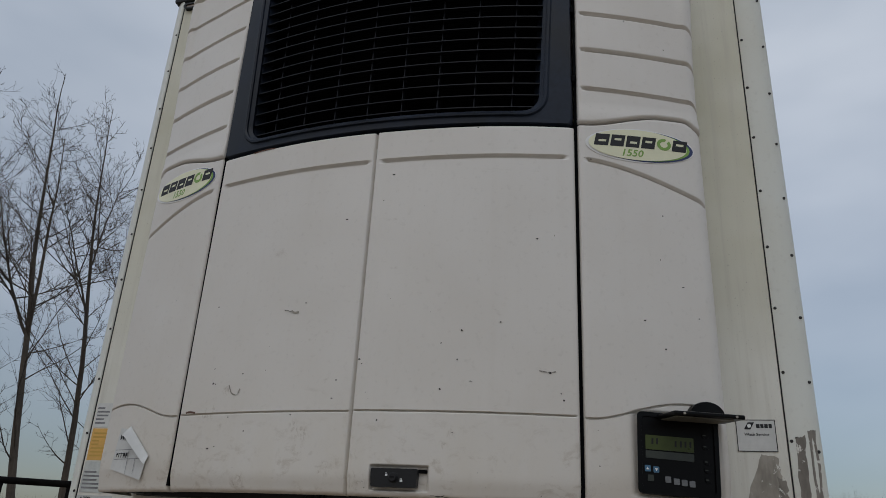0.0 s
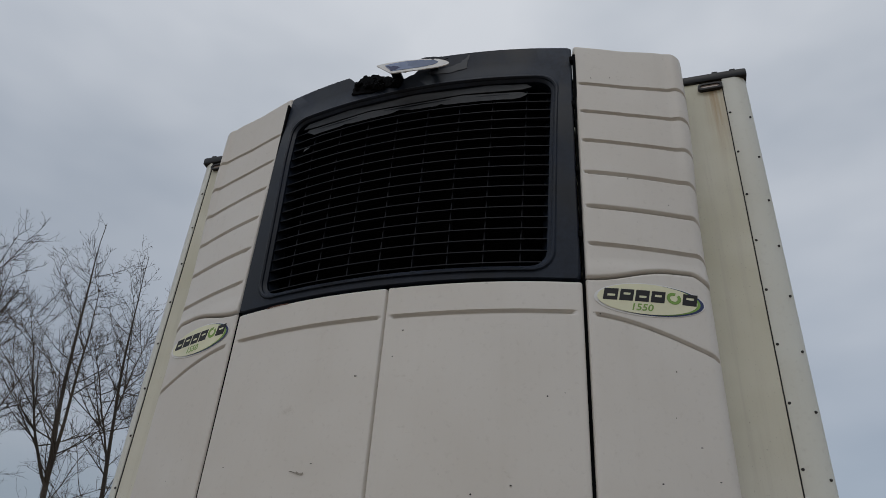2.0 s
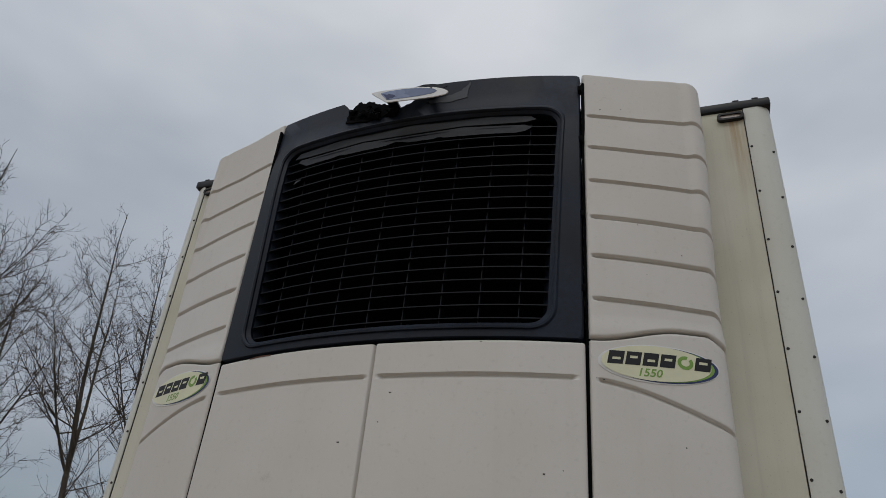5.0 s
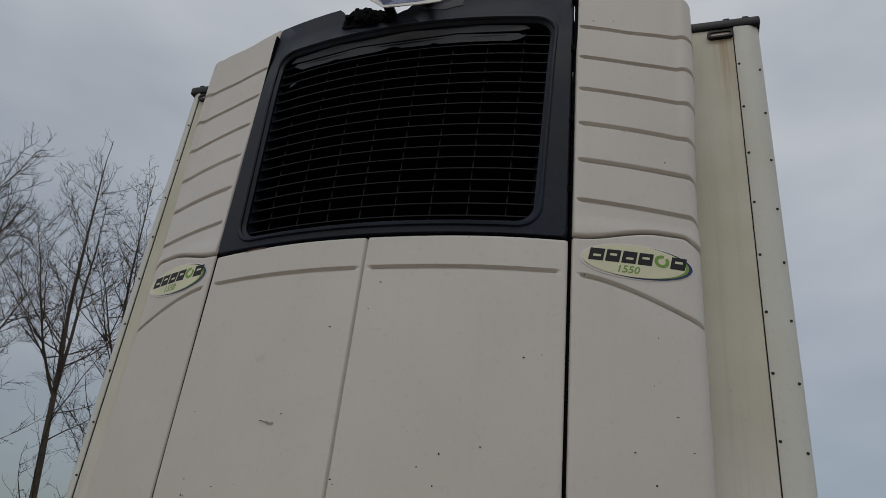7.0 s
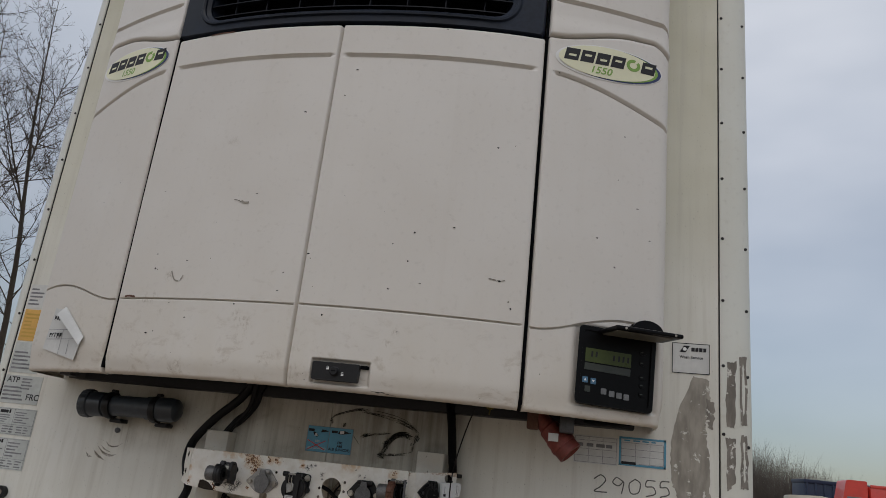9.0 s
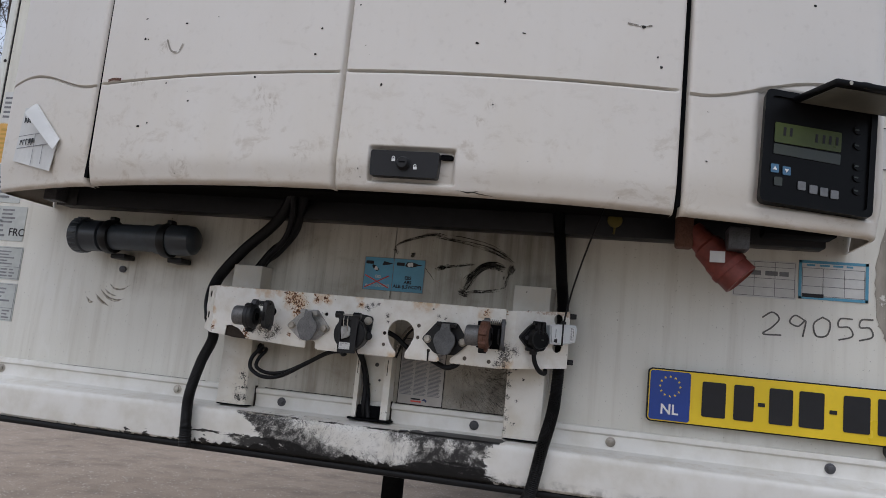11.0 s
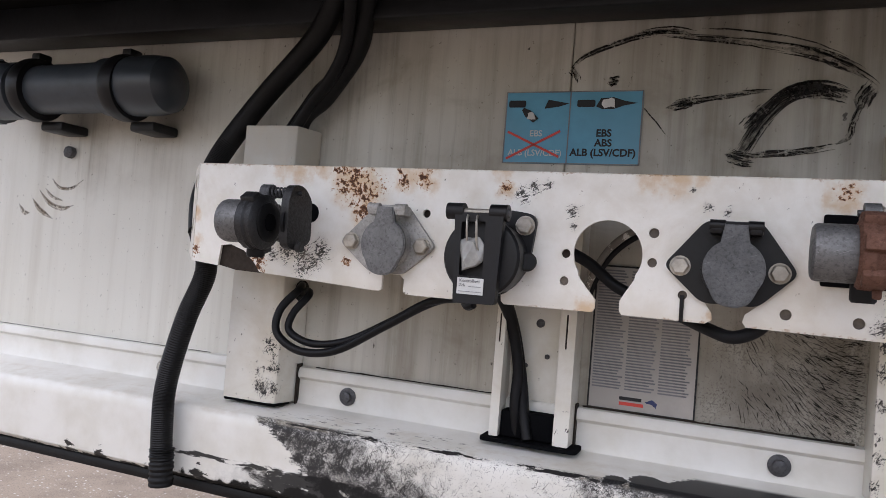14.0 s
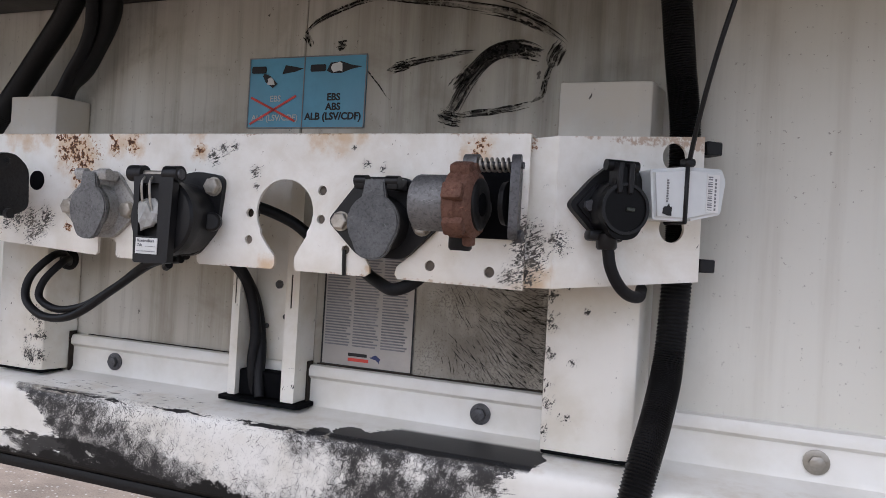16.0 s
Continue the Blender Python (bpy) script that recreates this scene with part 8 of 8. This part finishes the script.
part("hose_lower", S([(-0.424, -0.092, 1.42), (-0.408, -0.094, 1.375), (-0.428, -0.098, 1.315), (-0.443, -0.104, 1.240), (-0.442, -0.107, 1.190), (-0.435, -0.108, 1.118)], 0.0130, 16, 271, 0.0006), "rubber", h)
part("end_wrap", S([(-0.439, -0.107, 1.160), (-0.4375, -0.1075, 1.145), (-0.435, -0.108, 1.116)], lambda u: 0.0139 + 0.0007 * math.sin(u * 60) + 0.0006 * math.sin(u * 23), 16, 50), "rubber", h, "end taped with crinkled black wrap")

h = thing("cable_bundle", (-0.30, -0.04, 1.56), "black taped cable bundle entering a post from above", "hose", "hoses on the front wall")
part("taped_cable", S([(-0.205, -0.12, 1.765), (-0.232, -0.07, 1.715), (-0.250, -0.048, 1.676), (-0.268, -0.038, 1.636), (-0.306, -0.030, 1.601), (-0.333, -0.028, 1.574), (-0.350, -0.027, 1.540)], lambda u: 0.0135 + 0.0018 * math.sin(u * 21), 12, 50), "rubber", h)
part("strand", S([(-0.235, -0.13, 1.76), (-0.246, -0.085, 1.700), (-0.262, -0.062, 1.650), (-0.284, -0.050, 1.618), (-0.318, -0.040, 1.586), (-0.344, -0.036, 1.550)], 0.0075, 10, 36), "cable", h)

h = thing("corrugated_hose", (0.41, -0.06, 1.2), "black corrugated hose running behind the end of the rail", "hose", "hoses on the front wall")
part("hose_upper", S([(0.392, -0.100, 1.77), (0.394, -0.060, 1.71), (0.4005, -0.038, 1.645), (0.4085, -0.035, 1.574), (0.4150, -0.032, 1.520), (0.4165, -0.030, 1.45)], 0.0138, 18, 301, 0.0015), "rubber", h)
part("hose_lower", S([(0.4165, -0.030, 1.45), (0.4160, -0.031, 1.40), (0.4130, -0.036, 1.315), (0.4085, -0.062, 1.270), (0.3985, -0.098, 1.215), (0.381, -0.114, 1.12), (0.355, -0.06, 1.075)], 0.0138, 18, 321, 0.0015), "rubber", h)

h = thing("looped_cable", (-0.2, -0.09, 1.29), "pair of black cables looping from a post to a socket", "cable", "cables on the rail")
part("cable", S([(-0.316, -0.028, 1.358), (-0.300, -0.050, 1.366), (-0.285, -0.080, 1.362), (-0.298, -0.095, 1.338), (-0.296, -0.100, 1.312), (-0.262, -0.104, 1.296), (-0.215, -0.106, 1.302), (-0.155, -0.112, 1.335), (-0.098, -0.120, 1.366), (-0.045, -0.130, 1.378)], 0.0046, 12, 70), "cable", h)
part("cable", S([(-0.316, -0.026, 1.353), (-0.295, -0.045, 1.360), (-0.276, -0.072, 1.356), (-0.286, -0.086, 1.335), (-0.285, -0.092, 1.315), (-0.250, -0.098, 1.305), (-0.205, -0.102, 1.313), (-0.150, -0.110, 1.340), (-0.100, -0.122, 1.366), (-0.048, -0.134, 1.374)], 0.0043, 12, 70), "cable", h)
part("loose_tip", S([(-0.062, -0.135, 1.372), (-0.052, -0.150, 1.366), (-0.044, -0.155, 1.3685)], 0.004, 8, 10), "cable", h)

h = thing("rail_cable", (0.1, -0.07, 1.4), "black cable crossing behind the round hole in the rail", "cable", "cables on the rail")
part("cable", S([(-0.03, -0.125, 1.43), (0.01, -0.11, 1.432), (0.045, -0.085, 1.418), (0.075, -0.075, 1.395), (0.115, -0.085, 1.382), (0.160, -0.115, 1.366), (0.184, -0.128, 1.361), (0.205, -0.125, 1.372), (0.210, -0.115, 1.39)], 0.0058, 12, 50), "cable", h)
part("yellow_wire", S([(0.030, -0.030, 1.37), (0.045, -0.035, 1.412), (0.065, -0.045, 1.440), (0.100, -0.06, 1.462)], 0.0036, 10, 26), "bare2", h)
part("dark_wire", S([(0.034, -0.026, 1.37), (0.050, -0.030, 1.412), (0.072, -0.040, 1.438), (0.106, -0.055, 1.458)], 0.0030, 10, 26), "cable", h)
# ---- distance: bare poplars, scrub and the yard ----
def tree(x, y, height, seed, lean=(0.0, 0.0), limbs=36, forks=()):
    """A bare poplar: a tapered trunk, steep limbs and many fine twigs."""
    rnd = random.Random(seed)
    t = thing("tree", (x, y, 0), "tall bare winter tree with steep limbs and fine twigs", "tree", "bare trees behind the trailer")
    trunk, crown = bmesh.new(), bmesh.new()

    def limb(bm, p, d, length, r0, r1, n=7, seg=6, curve=0.12, lift=0.25):
        pts, q, dd = [p], p.copy(), d.copy()
        for k in range(n):
            dd = (dd + Vector((rnd.uniform(-1, 1), rnd.uniform(-1, 1), rnd.uniform(-0.4, 0.6))) * curve + Vector((0, 0, lift * 0.25))).normalized()
            q = q + dd * (length / n)
            pts.append(q.copy())
        rings = []
        for k, c in enumerate(pts):
            w = (pts[min(k + 1, n)] - pts[max(k - 1, 0)]).normalized()
            s1 = w.orthogonal().normalized()
            s2 = w.cross(s1)
            r = r0 + (r1 - r0) * k / n
            rings.append([bm.verts.new(c + (s1 * math.cos(a) + s2 * math.sin(a)) * r) for a in (2 * math.pi * j / seg for j in range(seg))])
        for a, b in zip(rings, rings[1:]):
            for j in range(seg):
                bm.faces.new((a[j], a[(j + 1) % seg], b[(j + 1) % seg], b[j]))
        return pts

    def side_of(along, spread):
        """A direction that leaves the given one by about spread radians, on any side."""
        w = along.orthogonal().normalized()
        w = Matrix.Rotation(rnd.uniform(0, 2 * math.pi), 3, along) @ w
        return (along * math.cos(spread) + w * math.sin(spread)).normalized()

    def twigs(pts, count, size, start=0.25, deep=1):
        for _ in range(count):
            u = rnd.uniform(start, 1.0) * (len(pts) - 1.001)
            i = int(u)
            p = pts[i].lerp(pts[i + 1], u - i)
            d = side_of((pts[i + 1] - pts[i]).normalized(), rnd.uniform(0.4, 1.2))
            ln = size * rnd.uniform(0.3, 1.25)
            r = 0.0048 + 0.0042 * deep
            sub = limb(crown, p, d, ln, r, 0.0032, 4, 3, 0.15, 0.14)
            if deep:
                twigs(sub, rnd.randrange(1, 4), ln * 0.55, 0.3, deep - 1)

    up = Vector((lean[0], lean[1], 1)).normalized()
    stems = [limb(trunk, Vector((x, y, -0.1)), up, height, 0.155 * height / 20, 0.012, 18, 9, 0.045, 0.0)]
    for k, out, ln, r0 in forks:
        # a strong limb that leaves the trunk sideways and then climbs beside it
        stems.append(limb(trunk, stems[0][k], (up + Vector((-0.71, -0.71, 0)) * out).normalized(), ln, r0, 0.010, 14, 7, 0.07, 0.10))
    for s in stems:
        n = len(s) - 1
        for k in range(limbs if s is stems[0] else limbs // 2):
            u = rnd.uniform(0.16 if s is stems[0] else 0.1, 0.97)
            i = int(u * n)
            p = s[i].lerp(s[i + 1], u * n - i) if i < n else s[n]
            a = rnd.uniform(0, 2 * math.pi)
            steep = rnd.uniform(0.1, 1.3)
            d = Vector((math.cos(a), math.sin(a), steep)).normalized()
            ln = height * (0.26 - 0.18 * u) * rnd.uniform(0.45, 1.25)
            pts = limb(trunk, p, d, ln, 0.033 * (1.15 - u) + 0.005, 0.006, 9, 5, 0.13, 0.22)
            twigs(pts, int(5 + ln * 2.6), 0.28 + 0.16 * ln, 0.12, 2)
        twigs(s[int(n * 0.5):], 16, 1.4, 0.1, 2)
    part("trunk", trunk, "bark", t)
    part("crown", crown, "twig", t, smooth=False)


def at(az, dist, eye=(0.83, -2.4)):
    """A place dist metres off in the direction az degrees left of straight ahead."""
    return eye[0] - dist * math.sin(radians(az)), eye[1] + dist * math.cos(radians(az))


for az, dist, hgt, seed, lean, forks in ((43.5, 36, 24.6, 3, (-0.11, -0.10), ((7, 0.50, 8.0, 0.075), (7, -0.05, 10.0, 0.10))),
                                         (41.0, 41, 23.8, 8, (-0.045, -0.04), ((9, 0.25, 7.0, 0.06), (11, -0.2, 6.0, 0.05))),
                                         (57.0, 33, 22.0, 5, (-0.05, -0.05), ((7, -0.60, 8.5, 0.09), (9, -0.35, 7.5, 0.08), (9, 0.3, 8.0, 0.08))),
                                         (50.2, 40, 21.5, 11, (-0.05, -0.05), ((10, 0.2, 7.0, 0.07), (8, -0.3, 7.0, 0.07))),
                                         (38.4, 46, 22.6, 17, (-0.03, -0.03), ((9, 0.25, 8.0, 0.07),))):
    px, py = at(az, dist)
    tree(px, py, hgt, seed, lean, 32, forks)

# black pipe rail and low scrub in front of the trees
rail_f = thing("pipe_fence", (*at(46, 22), 0), "dark pipe fence in front of the trees", "fence")
a_, b_ = Vector((*at(36, 24), 2.75)), Vector((*at(62, 24), 2.60))
part("top_pipe", S([a_, (a_ + b_) / 2, b_], 0.09, 10, 12), "under", rail_f)
for u in np.linspace(0.04, 0.96, 7):
    c = a_.lerp(b_, u)
    part("fence_post", L((c.x, c.y, -0.05), (0, 0, 1), [(0, 0.06), (c.z + 0.05, 0.06)], 10), "under", rail_f)


def scrub(name, az0, az1, dist, hgt, count, seed, label):
    """A far belt of bare bushes: many thin upright stems of uneven height."""
    rnd = random.Random(seed)
    bm = bmesh.new()
    for k in range(count):
        az = rnd.uniform(az0, az1)
        dd = dist * rnd.uniform(0.93, 1.1)
        px, py = at(az, dd)
        hh = hgt(az) * rnd.uniform(0.45, 1.0)
        lx, ly = rnd.uniform(-0.3, 0.3) * hh, rnd.uniform(-0.3, 0.3) * hh
        foot, tip = Vector((px, py, -0.1)), Vector((px + lx, py + ly, hh))
        shoots = [(foot, tip, rnd.uniform(0.012, 0.035))]
        for _ in range(3):
            p = foot.lerp(tip, rnd.uniform(0.35, 0.85))
            shoots.append((p, p + Vector((rnd.uniform(-0.7, 0.7), rnd.uniform(-0.7, 0.7), rnd.uniform(0.1, 1.0))) * (hh * 0.25), 0.012))
        for p, q, w in shoots:
            b = [bm.verts.new(p + Vector((w * math.cos(a), w * math.sin(a), 0))) for a in (0, 2.1, 4.2)]
            e = bm.verts.new(q)
            for j in range(3):
                bm.faces.new((b[j], b[(j + 1) % 3], e))
    ob = part(name, bm, "brush", smooth=False)
    tagged(ob, label, "scrub", kind="stuff")


scrub("scrub_belt", -34, -8, 90, lambda az: max(3.2, 9.5 - 0.62 * max(0, -az - 12)), 11000, 2, "grey-brown leafless bushes along the far edge of the yard")
scrub("hedge", 34, 66, 30, lambda az: 2.6, 6000, 3, "low dark leafless hedge under the bare trees")

# yard machinery beside the trailer
def placed(builder, az, dist, turn):
    px, py = at(az, dist)
    return Matrix.Translation((px, py, 0)) @ Matrix.Rotation(radians(turn), 4, "Z")


def local(bm, m):
    bm.transform(m)
    return bm


def skip_machine(m):
    t = thing("waste_compactor", m.translation, "chipped white and yellow waste press on a small wheel", "container")
    part("upper_body", local(P(rounded([(-2.7, 1.35), (2.55, 1.25), (2.7, 2.35), (2.1, 2.65), (-0.2, 2.85), (-2.7, 2.75)], 0.12), -1.1, 1.1), m), "machine_white", t)
    part("lower_body", local(P(rounded([(-2.75, 0.45), (2.6, 0.3), (2.65, 1.24), (-2.75, 1.34)], 0.08), -1.05, 1.05), m), "machine_yellow", t)
    for x in (-2.2, -0.9, 0.4, 1.7):
        part("rib", local(B((x - 0.07, -1.2, 0.5), (x + 0.07, -1.06, 2.5), 0.02), m), "machine_yellow", t)
    part("frame_rail", local(B((-2.8, -1.2, 1.28), (2.7, -1.06, 1.42), 0.02), m), "machine_yellow", t)
    part("end_post", local(B((2.62, -1.2, 0.2), (2.9, 1.1, 2.45), 0.03), m), "machine_yellow", t)
    part("chute", local(P(rounded([(2.9, 0.4), (4.4, 0.3), (4.3, 1.9), (2.9, 2.2)], 0.1), -0.8, 0.8), m), "rust", t)
    part("hook_post", local(B((-1.65, -1.45, 0.35), (-1.38, -1.22, 1.85), 0.03), m), "machine_orange", t)
    part("hook_arm", local(B((-1.9, -1.42, 1.25), (-1.38, -1.24, 1.42), 0.03), m), "machine_orange", t)
    wh = part("wheel", local(L((-2.1, -1.35, 0.36), (0, 1, 0), [(0, 0.28), (0.03, 0.36), (0.2, 0.36), (0.23, 0.28)], 28), m), "rubber", t)
    part("rim", local(L((-2.1, -1.38, 0.36), (0, 1, 0), [(0, 0.19), (0.05, 0.20)], 20), m), "steel", wh)
    part("skid", local(B((-3.6, -1.1, 0.0), (2.8, -0.9, 0.32), 0.02), m), "rust", t)
    part("skid", local(B((-3.6, 0.9, 0.0), (2.8, 1.1, 0.32), 0.02), m), "rust", t)


skip_machine(placed(None, -15.9, 52, -8) @ Matrix.Diagonal((0.70, 1, 1, 1)))


def red_truck(m):
    t = thing("red_truck", m.translation, "red box truck with grey side panel parked in the yard", "truck")
    part("box_body", local(B((-1.6, -1.25, 1.1), (8.5, 1.25, 3.95), 0.08), m), "truck_red", t)
    part("side_panel", local(B((0.7, -1.29, 1.4), (8.2, -1.252, 3.6), 0.01), m), "truck_grey", t)
    part("roof_edge", local(B((-1.6, -1.3, 3.85), (8.5, -1.2, 4.05), 0.03), m), "truck_red", t)
    part("cab", local(P(rounded([(-3.4, 0.6), (-1.75, 0.6), (-1.75, 4.25), (-3.0, 4.25), (-3.4, 2.3)], 0.15), -1.2, 1.2), m), "truck_red", t)
    part("window", local(B((-3.0, -1.23, 2.2), (-2.1, -1.203, 3.2), 0.01), m), "truck_grey", t)
    part("chassis", local(B((-3.2, -0.5, 0.6), (8.3, 0.5, 1.1)), m), "under", t)
    for x in (-2.5, 0.6, 6.0, 7.3):
        w = part("wheel", local(L((x, -1.2, 0.5), (0, 1, 0), [(0, 0.4), (0.04, 0.5), (0.28, 0.5), (0.3, 0.4)], 24), m), "rubber", t)
        part("rim", local(L((x, -1.23, 0.5), (0, 1, 0), [(0, 0.26), (0.05, 0.28)], 18), m), "castdark", w)


red_truck(placed(None, -20.0, 60, -4))


def blue_container(m):
    t = thing("blue_container", m.translation, "dark blue open steel container in the yard", "container")
    part("container_wall", local(B((-3, -1.2, 0.25), (3, 1.2, 2.9), 0.04), m), "truck_blue", t)
    for x in np.linspace(-2.8, 2.8, 9):
        part("rib", local(B((x - 0.06, -1.3, 0.3), (x + 0.06, -1.2, 2.85), 0.02), m), "truck_blue", t)
    part("top_rim", local(B((-3.05, -1.3, 2.8), (3.05, 1.25, 2.98), 0.03), m), "truck_blue", t)
    part("base", local(B((-2.9, -1.0, 0.0), (2.9, 1.0, 0.25)), m), "under", t)


blue_container(placed(None, -16.8, 66, 6) @ Matrix.Diagonal((0.9, 1, 1.45, 1)))
